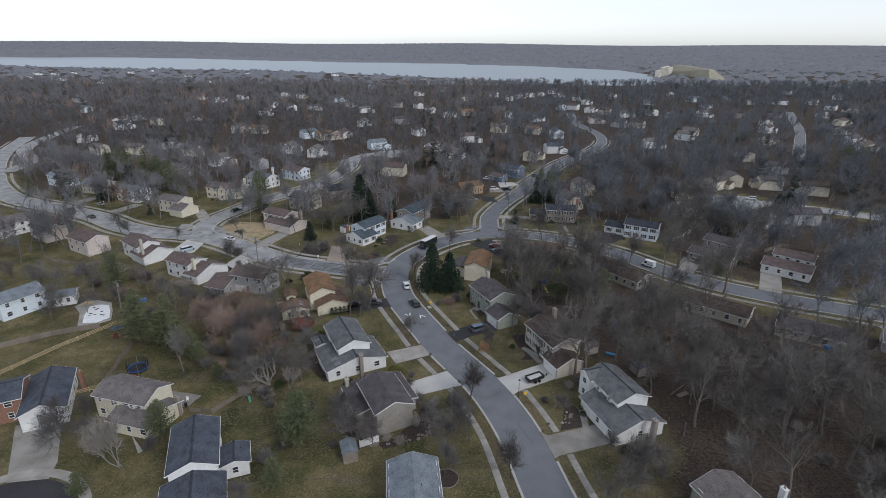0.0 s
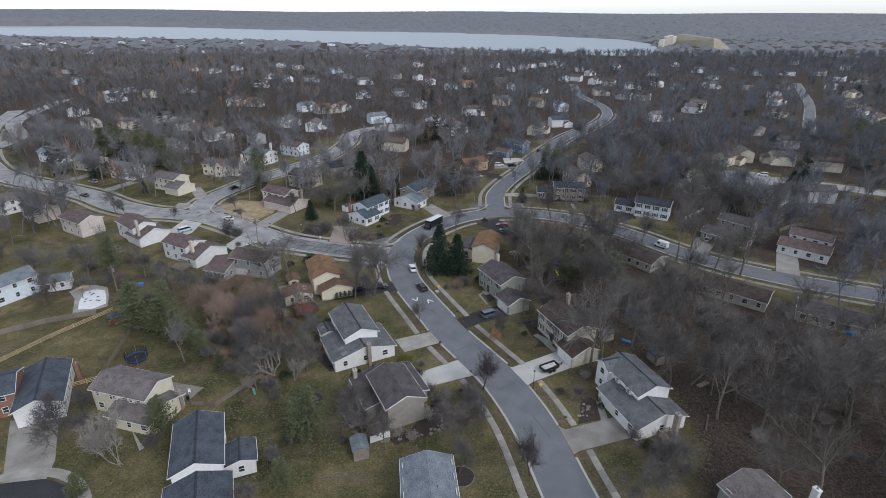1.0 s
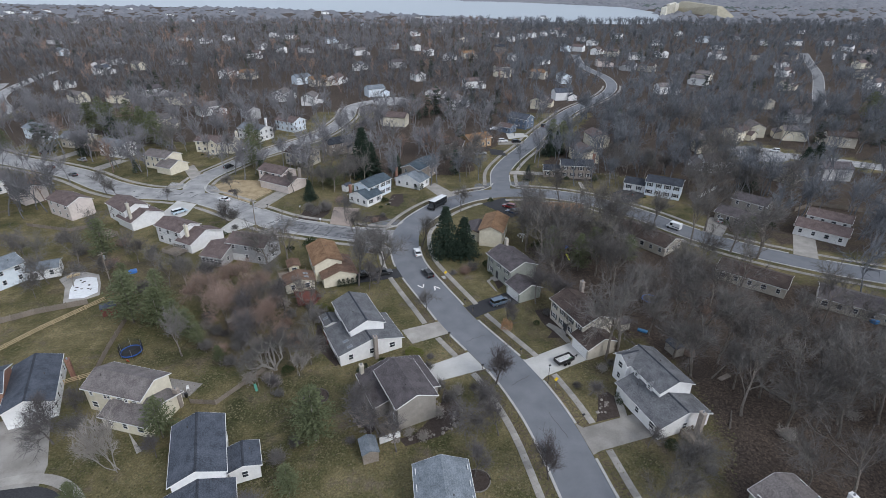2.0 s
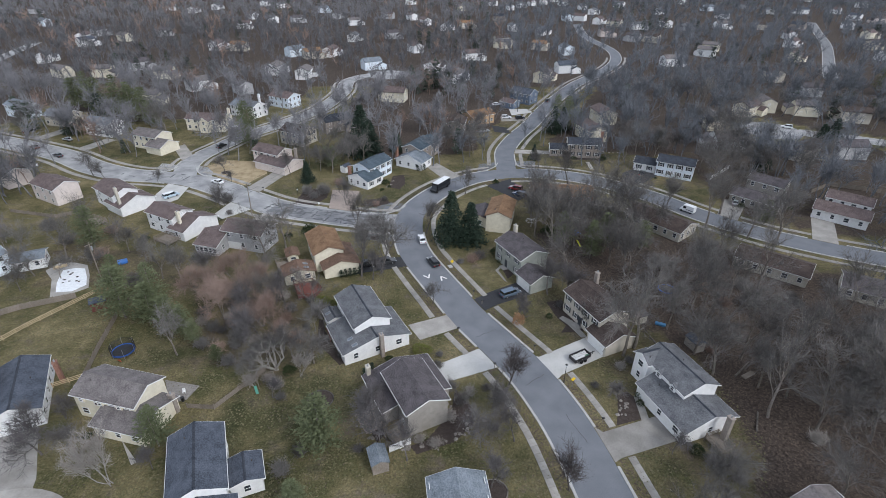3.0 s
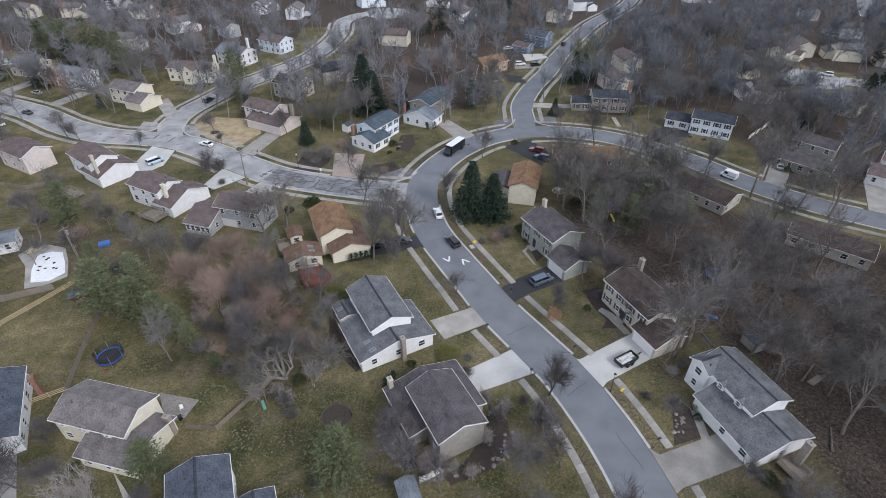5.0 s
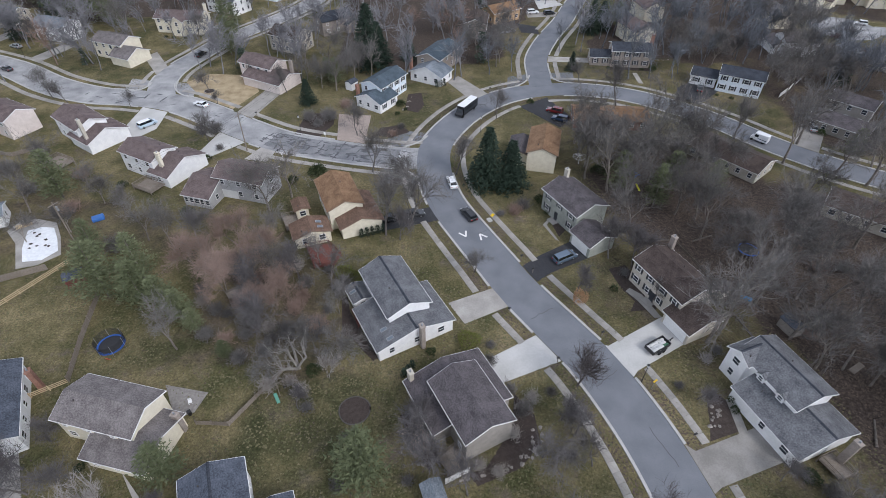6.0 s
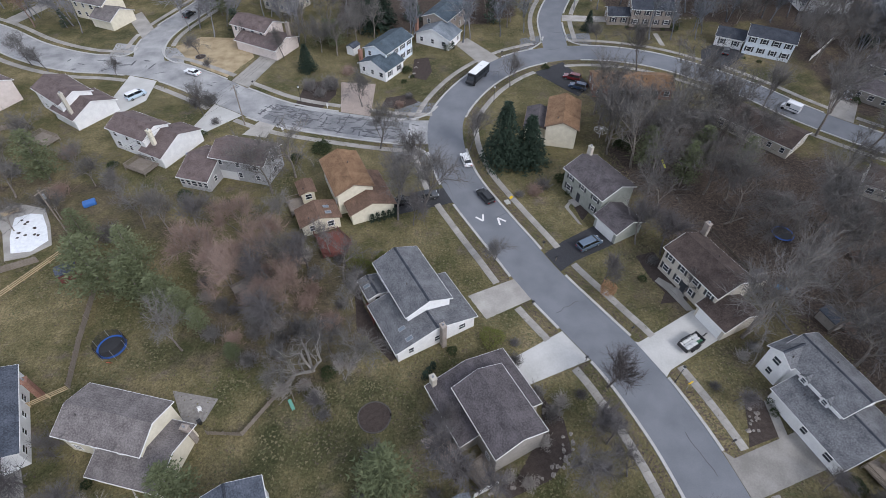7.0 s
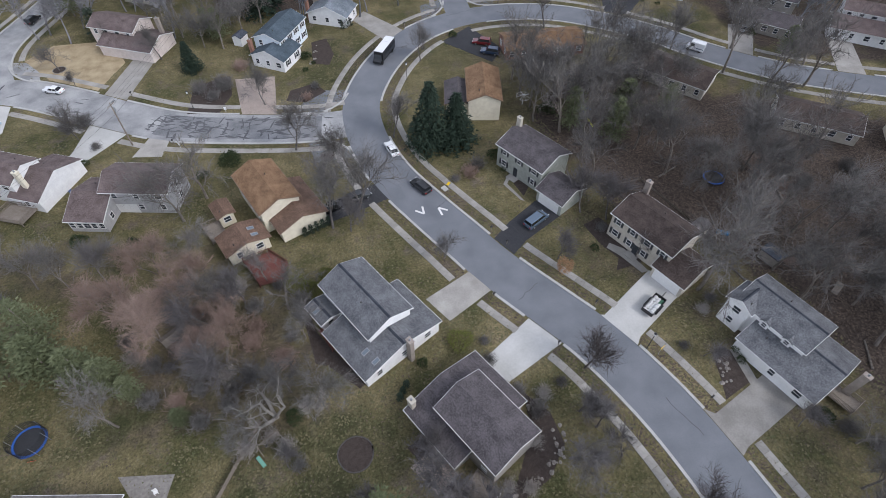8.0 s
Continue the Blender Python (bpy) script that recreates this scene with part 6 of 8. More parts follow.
def clumps(name, mat, label, n, y0, y1, side, keep):
    """Rough crowns of far trees, wider with distance, too far to pick apart."""
    vs, fs, base = [], [], 0
    tris = np.array([(0, 1, 5), (1, 2, 5), (2, 3, 5), (3, 4, 5), (4, 0, 5)])
    ys = np.sqrt(rng.uniform(y0 * y0, y1 * y1, n))
    xs = rng.uniform(-1, 1, n) * side * ys
    ok = ~inside(shore, xs, ys) & keep(xs, ys) & ~((ys > 1850) & (inside(shore, xs, ys - 130) | inside(shore, xs + 110, ys - 60) | inside(shore, xs - 110, ys - 60)))
    for x, y in zip(xs[ok], ys[ok]):
        w = 9 + y / 200.0
        h = rng.uniform(3.5, 7)
        a = np.arange(5) * 1.2566 + rng.uniform(0, 6)
        r = w * rng.uniform(0.7, 1.3, 5)
        z = float(land(x, y))
        v = np.stack([np.r_[x + r * np.cos(a), x + rng.normal(0, w * 0.3)], np.r_[y + r * np.sin(a), y + rng.normal(0, w * 0.3)], np.r_[np.full(5, z - 2.0), z + h]], 1)
        vs.append(v)
        fs.append(tris + base)
        base += 6
    ob = new(name, mesh_from_arrays(name, np.vstack(vs), np.vstack(fs), mat))
    return tagged(ob, label, "woods", "", "stuff")


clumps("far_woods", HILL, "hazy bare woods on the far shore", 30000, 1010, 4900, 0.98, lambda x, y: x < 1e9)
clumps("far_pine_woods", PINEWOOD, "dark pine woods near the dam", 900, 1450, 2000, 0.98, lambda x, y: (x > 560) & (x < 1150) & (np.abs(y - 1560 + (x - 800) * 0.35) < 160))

# ---- vehicles ----
PAINTS = {
    "white": gloss("paint_white", (0.72, 0.73, 0.74), 0.25, 0.0, 0.6), "black": gloss("paint_black", (0.012, 0.013, 0.015), 0.25, 0.0, 0.6), "silver": gloss("paint_silver", (0.38, 0.40, 0.42), 0.3, 0.5, 0.6),
    "steel": gloss("paint_steel", (0.10, 0.14, 0.19), 0.25, 0.2, 0.6), "red": gloss("paint_red", (0.13, 0.014, 0.016), 0.25, 0.0, 0.6), "blue": gloss("paint_blue", (0.025, 0.045, 0.09), 0.25, 0.0, 0.6), "charcoal": gloss("paint_charcoal", (0.035, 0.037, 0.042), 0.28, 0.2, 0.6), "brown": gloss("paint_maroon", (0.10, 0.045, 0.035), 0.28, 0.1, 0.6), "sky": gloss("paint_sky_blue", (0.42, 0.52, 0.60), 0.3, 0.0, 0.6),
}
CAR_GLASS = gloss("car_glass", (0.012, 0.015, 0.018), 0.05)
LAMP_GLASS = gloss("head_lamp", (0.7, 0.72, 0.74), 0.1)
LAMP_RED = gloss("tail_lamp", (0.35, 0.01, 0.01), 0.2)
KINDS = {  # length, width, belt, roof, cabin front, back at the belt, and at the roof
    "sedan": (4.7, 1.82, 0.92, 1.44, 0.95, -1.75, 0.30, -1.15), "suv": (4.75, 1.90, 1.05, 1.72, 1.05, -2.22, 0.45, -2.0), "van": (5.1, 1.98, 1.08, 1.76, 1.75, -2.42, 0.85, -2.25), "pickup": (5.7, 1.98, 1.08, 1.82, 1.15, -0.75, 0.55, -0.5)}


def prism(bm, side, half, tuck=0.0, top_half=None):
    """A closed shape from a side outline in x and z, of half width `half`; the upper points come in to top_half."""
    zs = [z for _, z in side]
    lo, hi = min(zs), max(zs)
    rows = []
    for s in (-1, 1):
        rows.append([bm.verts.new((x, s * (half + ((top_half or half) - half) * (z - lo) / (hi - lo + 1e-6)), z)) for x, z in side])
    n = len(side)
    bm.faces.new(rows[0])
    bm.faces.new(rows[1][::-1])
    for k in range(n):
        bm.faces.new((rows[0][k], rows[1][k], rows[1][(k + 1) % n], rows[0][(k + 1) % n]))
    bmesh.ops.recalc_face_normals(bm, faces=bm.faces[:])


def car(x, y, heading, kind, paint, label, top=None):
    L, W, belt, roof, f0, b0, f1, b1 = KINDS[kind]
    root = empty("pickup_truck" if kind == "pickup" else ("minivan" if kind == "van" else "car"), pose(x, y, 0.05, 0, 0, heading), label, "car", "parked cars")
    h = L / 2
    bm = bmesh.new()
    prism(bm, [(-h + 0.05, 0.32), (h - 0.1, 0.32), (h, 0.55), (h - 0.08, 0.78), (f0 - 0.05, belt), (b0, belt + 0.02), (-h + 0.06, belt - 0.08), (-h, 0.6)], W / 2, 0, W / 2 - 0.06)
    bmesh.ops.bevel(bm, geom=[e for e in bm.edges], offset=0.05, segments=1, affect="EDGES")
    body = part("body", bm, PAINTS[paint], root)
    bm = bmesh.new()
    prism(bm, [(b0, belt), (f0, belt), (f1, roof - 0.05), (b1, roof - 0.05)], W / 2 - 0.09, 0, W / 2 - 0.25)
    part("glasshouse", bm, CAR_GLASS, root, "dark glass all round")
    bm = bmesh.new()
    prism(bm, [(b1 - 0.05, roof - 0.06), (f1 + 0.05, roof - 0.06), (f1 - 0.1, roof), (b1 + 0.1, roof)], W / 2 - 0.22, 0, W / 2 - 0.3)
    part("roof", bm, PAINTS[top or paint], root)
    for s in (-1, 1):
        for px in (0.0, 0.5, 1.0):
            bm = bmesh.new()
            u = b0 + (f0 - b0) * px, b1 + (f1 - b1) * px
            add_tube(bm, (u[0], s * (W / 2 - 0.09), belt), (u[1], s * (W / 2 - 0.25), roof - 0.04), 0.045, 0.04, 5)
            part("pillar", bm, PAINTS[paint], root)
    for sx in (-1, 1):
        for s in (-1, 1):
            bm = bmesh.new()
            add_tube(bm, (sx * L * 0.295, s * (W / 2 - 0.22), 0.33), (sx * L * 0.295, s * (W / 2 + 0.01), 0.33), 0.33, 0.33, 14)
            wheel = part("wheel", bm, RUBBER, root, "black rubber tyre")
            bm = bmesh.new()
            add_tube(bm, (sx * L * 0.295, s * (W / 2 - 0.02), 0.33), (sx * L * 0.295, s * (W / 2 + 0.025), 0.33), 0.20, 0.18, 10)
            part("rim", bm, METAL, wheel)
    for s in (-1, 1):
        for end, mat, nm in ((h - 0.06, LAMP_GLASS, "headlight"), (-h + 0.03, LAMP_RED, "tail_light")):
            bm = bmesh.new()
            add_box(bm, pose(end, s * (W / 2 - 0.28), 0.66), 0.10, 0.32, 0.14)
            part(nm, bm, mat, root)
    if kind == "pickup":
        bm = bmesh.new()
        add_box(bm, pose((-h + b0) / 2, 0, belt - 0.02), abs(-h - b0) - 0.35, W - 0.35, 0.03)
        part("load_bed", bm, BLACK, root)
    return root


car(-8.2, 136.7, 116, "suv", "black", "black estate car parked by the kerb")
car(-11.3, 148.9, 101, "sedan", "white", "white saloon car parked by the kerb")
car(9.9, 122.6, 27, "van", "steel", "steel-blue minivan on a black driveway")
car(-82.0, 190.0, 152, "sedan", "white", "white saloon car on the worn street")
car(-93.1, 178.8, 48, "van", "sky", "white van with pale blue side on a concrete driveway", "white")
car(-25.4, 135.6, 17, "pickup", "black", "black pickup truck on a dark driveway")
car(-20.2, 137.2, 17, "suv", "charcoal", "charcoal car on a dark driveway")
car(19.6, 183.6, 150, "suv", "red", "dark red car on a black driveway")
car(20.2, 178.8, 150, "suv", "blue", "dark blue car on a black driveway")
car(66.9, 196.6, 62, "sedan", "black", "black car on an asphalt driveway")
car(-155.8, 206.8, 150, "pickup", "white", "white pickup truck on a driveway")
car(-159.6, 235.4, 155, "sedan", "silver", "silver car on a driveway")
car(-167.0, 225.8, 152, "sedan", "brown", "dark maroon car by the kerb")
car(-152, 216.4, 148, "sedan", "charcoal", "dark car by the kerb")
car(-182.6, 246.4, 60, "suv", "black", "black car on a driveway")
car(-97.2, 252.2, 20, "sedan", "white", "white car on a driveway")
car(24.6, 290.0, 10, "sedan", "white", "white car on a pale driveway")
car(26.6, 266.8, 10, "suv", "white", "white car on a driveway by the street")
car(33.0, 265.4, 12, "suv", "black", "black car on a driveway by the street")
car(14.0, 246.0, 20, "pickup", "silver", "silver pickup truck on dark asphalt")
car(151.8, 251.4, 150, "suv", "white", "white car on the turning court")
car(134.5, 238.0, 150, "sedan", "red", "red car beside a driveway")
car(88.4, 172.0, 60, "sedan", "silver", "silver car on a pale driveway")
car(-93.2, 226.6, 70, "suv", "black", "black car by the kerb of the side street")
car(52.0, 297.0, 62, "suv", "charcoal", "dark car by the kerb of the north street")


def bus(x, y, heading):
    root = empty("shuttle_bus", pose(x, y, 0.04, 0, 0, heading), "black shuttle bus with a white roof on the street", "bus")
    bm = bmesh.new()
    prism(bm, [(-4.3, 0.45), (3.3, 0.45), (3.3, 2.85), (-4.3, 2.95)], 1.22, 0, 1.18)
    bmesh.ops.bevel(bm, geom=bm.edges[:], offset=0.08, segments=2, affect="EDGES")
    part("body", bm, PAINTS["black"], root)
    bm = bmesh.new()
    prism(bm, [(3.2, 0.45), (4.5, 0.5), (4.6, 1.1), (4.1, 1.35), (3.5, 2.3), (3.2, 2.4)], 1.08, 0, 0.95)
    part("cab", bm, PAINTS["black"], root)
    bm = bmesh.new()
    prism(bm, [(3.62, 1.5), (4.08, 1.42), (3.56, 2.26), (3.5, 2.26)], 0.98, 0, 0.9)
    part("windscreen", bm, CAR_GLASS, root)
    bm = bmesh.new()
    add_box(bm, pose(-0.5, 0, 2.94), 7.5, 2.3, 0.14)
    bmesh.ops.bevel(bm, geom=bm.edges[:], offset=0.04, segments=2, affect="EDGES")
    part("roof_panel", bm, PAINTS["white"], root, "white flat roof panel")
    bm = bmesh.new()
    add_box(bm, pose(-2.2, 0, 3.03), 1.4, 1.2, 0.2)
    part("air_unit", bm, PAINTS["white"], root)
    for k in range(5):
        for s in (-1, 1):
            bm = bmesh.new()
            add_box(bm, pose(-3.5 + k * 1.4, s * 1.205, 1.65), 1.2, 0.05, 0.75)
            part("side_window", bm, CAR_GLASS, root)
    for px in (-2.4, 3.6):
        for s in (-1, 1):
            bm = bmesh.new()
            add_tube(bm, (px, s * 0.9, 0.45), (px, s * 1.22, 0.45), 0.45, 0.45, 14)
            part("wheel", bm, RUBBER, root)


bus(-5.6, 184.6, 235)


def delivery_van(x, y, heading):
    root = empty("delivery_van", pose(x, y, 0.04, 0, 0, heading), "small boxy white delivery van by the kerb", "van")
    bm = bmesh.new()
    prism(bm, [(-2.2, 0.42), (1.35, 0.42), (1.35, 2.2), (1.2, 2.3), (-2.15, 2.3)], 0.95, 0, 0.9)
    bmesh.ops.bevel(bm, geom=bm.edges[:], offset=0.06, segments=2, affect="EDGES")
    part("body", bm, PAINTS["white"], root)
    bm = bmesh.new()
    prism(bm, [(1.3, 0.42), (2.2, 0.45), (2.25, 0.9), (2.0, 1.05), (1.3, 1.15)], 0.86, 0, 0.8)
    part("bonnet", bm, PAINTS["white"], root)
    bm = bmesh.new()
    prism(bm, [(1.34, 1.2), (1.42, 1.2), (1.4, 2.05), (1.34, 2.05)], 0.8, 0, 0.75)
    part("windscreen", bm, CAR_GLASS, root)
    for s in (-1, 1):
        bm = bmesh.new()
        add_box(bm, pose(0.7, s * 0.93, 1.3), 0.9, 0.05, 0.7)
        part("side_window", bm, CAR_GLASS, root)
        bm = bmesh.new()
        add_box(bm, pose(-0.9, s * 0.945, 0.95), 2.3, 0.03, 0.16)
        part("side_stripe", bm, PAINTS["blue"], root)
        for px in (-1.3, 1.6):
            bm = bmesh.new()
            add_tube(bm, (px, s * 0.7, 0.33), (px, s * 0.94, 0.33), 0.33, 0.33, 14)
            part("wheel", bm, RUBBER, root)


delivery_van(70.6, 166.4, 130)


def trailer(x, y, heading):
    root = empty("dump_trailer", pose(x, y, 0.05, 0, 0, heading), "black open trailer heaped with white sacks on the driveway", "trailer")
    for nm, m, sx, sy, sz in (("floor", pose(0, 0, 0.55), 4.0, 1.9, 0.12), ("side_board", pose(0, 0.95, 0.6), 4.0, 0.07, 0.75), ("side_board", pose(0, -0.95, 0.6), 4.0, 0.07, 0.75), ("end_board", pose(2.0, 0, 0.6), 0.07, 1.9, 0.75), ("tailgate", pose(-2.0, 0, 0.6), 0.07, 1.9, 0.75), ("drawbar", pose(2.9, 0, 0.5), 1.9, 0.12, 0.12), ("jack", pose(3.4, 0, 0.0), 0.1, 0.1, 0.9)):
        box_part(nm, m, sx, sy, sz, BLACK, root)
    for s in (-1, 1):
        for px in (-0.5, 0.5):
            bm = bmesh.new()
            add_tube(bm, (px, s * 0.98, 0.36), (px, s * 1.2, 0.36), 0.36, 0.36, 14)
            part("wheel", bm, RUBBER, root)
        box_part("mudguard", pose(0, s * 1.1, 0.76), 2.1, 0.3, 0.06, BLACK, root)
    r = random.Random(5)
    sack_mats = [material("white_sack", (0.45, 0.45, 0.44), (0.70, 0.70, 0.69), 5, 0.7), material("green_sack", (0.05, 0.14, 0.08), (0.09, 0.22, 0.13), 5, 0.7)]
    for k in range(22):
        bm = bmesh.new()
        bmesh.ops.create_icosphere(bm, subdivisions=2, radius=0.34)
        for v in bm.verts:
            v.co = Vector((v.co.x * r.uniform(0.9, 1.15) * 1.2, v.co.y * r.uniform(0.9, 1.15), v.co.z * 0.62)) * r.uniform(0.92, 1.08)
        ob = part("sack", bm, sack_mats[1 if k in (4, 5) else 0], None, "", True)
        i, j = k % 6, (k // 6) % 3
        ob.matrix_basis = pose(x, y, 0.05, 0, 0, heading) @ pose(-1.6 + i * 0.62 + r.uniform(-0.1, 0.1), -0.58 + j * 0.58, 0.88 + (0.3 if k >= 18 else 0), 0, 0, r.uniform(0, 180))
        tagged(ob, "crumpled full plastic sack lying in the trailer", "sack", "sacks in the trailer")


trailer(20.9, 100.2, 28)

# ---- street furniture ----
def street_lamp(x, y):
    root = empty("street_lamp", pose(x, y, 0), "slim black post lamp with a small lantern", "street lamp", "street lamps")
    bm = bmesh.new()
    add_tube(bm, (0, 0, 0), (0, 0, 0.6), 0.11, 0.08, 10)
    add_tube(bm, (0, 0, 0.6), (0, 0, 4.0), 0.06, 0.045, 8)
    part("post", bm, BLACK, root)
    bm = bmesh.new()
    add_tube(bm, (0, 0, 4.0), (0, 0, 4.5), 0.13, 0.22, 8)
    part("lantern", bm, LAMP_GLASS, root)
    bm = bmesh.new()
    add_tube(bm, (0, 0, 4.5), (0, 0, 4.75), 0.27, 0.04, 8)
    part("cap", bm, BLACK, root)


for x, y in ((16.4, 93.9), (-2.4, 180.6), (-69.1, 241.1), (-110.0, 192.6), (-51.0, 174.8), (-23.6, 155.2), (58, 171.4), (-152, 226.6), (-2.5, 113.0 + 60)):
    if road_gap(x, y)[0] > 0.4:
        street_lamp(x, y)


def mailbox(x, y, turn):
    root = empty("mailbox", pose(x, y, 0, 0, 0, turn), "small dark mailbox on a wooden post", "mailbox", "mailboxes")
    box_part("post", pose(0, 0, 0), 0.1, 0.1, 1.1, WOOD, root)
    bm = bmesh.new()
    prism(bm, [(-0.28, 1.1), (0.28, 1.1), (0.28, 1.28), (0.2, 1.36), (-0.2, 1.36), (-0.28, 1.28)], 0.12)
    part("box", bm, BLACK, root)


for x, y, a in ((4.4, 98.4, 27), (12.4, 103.2, 27), (-0.6, 117.2, 27), (-2.4, 109.4, 27), (0.0, 122.0, 27), (21.0, 84.2, 20), (-32.0, 166.6, 100), (-54.4, 163.8, 70), (-64.6, 183.4, 60), (2.8, 196.6, 40)):
    mailbox(*beside_street(x, y), a)


def sign(x, y, turn):
    root = empty("road_sign", pose(x, y, 0, 0, 0, turn), "yellow diamond road sign on a steel post", "sign")
    bm = bmesh.new()
    add_tube(bm, (0, 0, 0), (0, 0, 2.4), 0.03, 0.03, 6)
    part("post", bm, METAL, root)
    bm = bmesh.new()
    add_box(bm, pose(0, -0.04, 2.2) @ pose(0, 0, 0, 0, 45, 0) @ pose(0, 0, -0.36), 0.72, 0.02, 0.72)
    part("plate", bm, gloss("sign_yellow", (0.75, 0.50, 0.02), 0.4), root)


sign(-3.4, 134.4, 20)
sign(17.6, 92.6, 20)
slab("sign_footing", [(-4.0, 134.6), (-3.1, 135.0), (-3.6, 136.2), (-4.5, 135.8)], 0.0, 0.1, CONCRETE_NEW, "pale concrete pad beside the yellow sign", "paving")


def stop_post(x, y):
    root = empty("sign_post", pose(x, y, 0), "white notice board on a thin post by the pavement", "sign")
    box_part("post", pose(0, 0, 0), 0.07, 0.07, 1.2, TRIM, root)
    box_part("board", pose(0, 0, 0.7), 0.5, 0.05, 0.7, TRIM, root)


stop_post(-44.0, 171.6)
stop_post(-53.4, 161.9)

# chevron markings on the street, one to a lane, pointing opposite ways
for apex, ends in (((-9.26, 130.05), ((-10.66, 131.25), (-9.15, 131.95))), ((-6.31, 130.82), ((-4.8, 129.75), (-6.1, 128.8)))):
    for k, end in enumerate(ends):
        p, q = np.array(apex), np.array(end)
        d = (q - p) / np.linalg.norm(q - p)
        w = np.array([-d[1], d[0]]) * 0.19
        slab("road_marking", [tuple(c) for c in (p - w, q - w, q + w, p + w)], 0.02, 0.030 + 0.003 * k, PAINT_WHITE, "worn white chevron painted on the asphalt", "road marking")

# tar-filled cracks and patches on the old street
rnd = random.Random(3)
line = LINES["road_west"]
nrm = normals_of(line)
patched = np.array([p for p in line if -58 < p[0] < -24])
tagged(strip("patched_lane", patched, -3.7, 3.5, 0.0, 0.020, ASPHALT_MID), "darker much-repaired stretch of old asphalt", "road patch", "", "structure")
spans = [i for i in range(2, len(line) - 2) if -60 < line[i][0] < -22]
for k in range(170):
    i = rnd.choice(spans) if k < 150 else rnd.randrange(36, 80)
    c = line[i] + nrm[i] * rnd.uniform(-3.6, 3.6)
    ang = math.atan2(*(line[i + 1] - line[i])[::-1]) + rnd.choice((0, 0, math.pi / 2, 0.5)) + rnd.uniform(-0.3, 0.3)
    L, W = rnd.uniform(1.0, 4.2), rnd.uniform(0.18, 0.62)
    ring = []
    for j in range(9):
        a = j / 9 * 2 * math.pi
        r = rnd.uniform(0.6, 1.15)
        u, w = L / 2 * math.cos(a) * r, W / 2 * math.sin(a) * rnd.uniform(0.6, 1.3)
        ring.append((c[0] + u * math.cos(ang) - w * math.sin(ang), c[1] + u * math.sin(ang) + w * math.cos(ang)))
    slab("tar_patch", ring, 0.0, 0.024 + 0.00003 * k, TAR, "dark tar patch on the worn asphalt", "road patch")
for (x0, y0), (x1, y1) in (((-6.5, 131), (-2.8, 133)), ((13, 96), (9, 93.5)), ((-14, 152), (-19, 150)), ((15, 200), (24, 202)), ((18, 212), (23, 211)), ((5, 110), (1, 107.5)), ((15, 86), (17.5, 80))):
    pts = [(x0 + (x1 - x0) * u + rnd.uniform(-0.25, 0.25), y0 + (y1 - y0) * u + rnd.uniform(-0.25, 0.25)) for u in np.linspace(0, 1, 7)]
    tagged(strip("tar_seam", np.array(pts), -0.05, 0.06, 0.0, 0.030, TAR), "thin tar-filled crack in the street", "road patch", "", "structure")


def utility_pole(x, y, h, lean):
    root = empty("utility_pole", pose(x, y, 0, lean, lean * 0.5, 62), "tall weathered wooden utility pole", "utility pole", "utility poles")
    bm = bmesh.new()
    add_tube(bm, (0, 0, -0.3), (0, 0, h), 0.16, 0.11, 8)
    part("post", bm, WOOD, root)
    box_part("crossarm", pose(0, 0, h - 0.6), 2.2, 0.1, 0.12, WOOD, root)
    bm = bmesh.new()
    add_tube(bm, (0.3, 0, h - 2.2), (0.3, 0, h - 1.2), 0.22, 0.22, 10)
    part("transformer", bm, METAL, root)


POLES = [(-112.0, 86.0, 10.0), (-89.4, 130.2, 10.5), (-63.0, 165.2, 10.5), (-40.6, 228.6, 10.5), (-20, 290, 10.5)]
for x, y, h in POLES:
    utility_pole(x, y, h, 1.0)
for (x0, y0, h0), (x1, y1, h1) in zip(POLES, POLES[1:]):
    for k, (off, drop) in enumerate(((-0.9, 0.3), (0.0, 0.4), (0.9, 0.3), (0.2, 2.6))):
        c = bpy.data.curves.new("power_line", "CURVE")
        c.dimensions, c.bevel_depth, c.bevel_resolution = "3D", 0.018, 0
        sp = c.splines.new("POLY")
        sp.points.add(14)
        for j in range(15):
            u = j / 14
            sp.points[j].co = (x0 + (x1 - x0) * u + off * 0.9, y0 + (y1 - y0) * u - off * 0.4, h0 + (h1 - h0) * u - drop - 4 * 0.9 * u * (1 - u), 1)
        c.materials.append(BLACK)
        tagged(new("power_line", c), "thin sagging black overhead power line", "power line", "power lines", "structure")

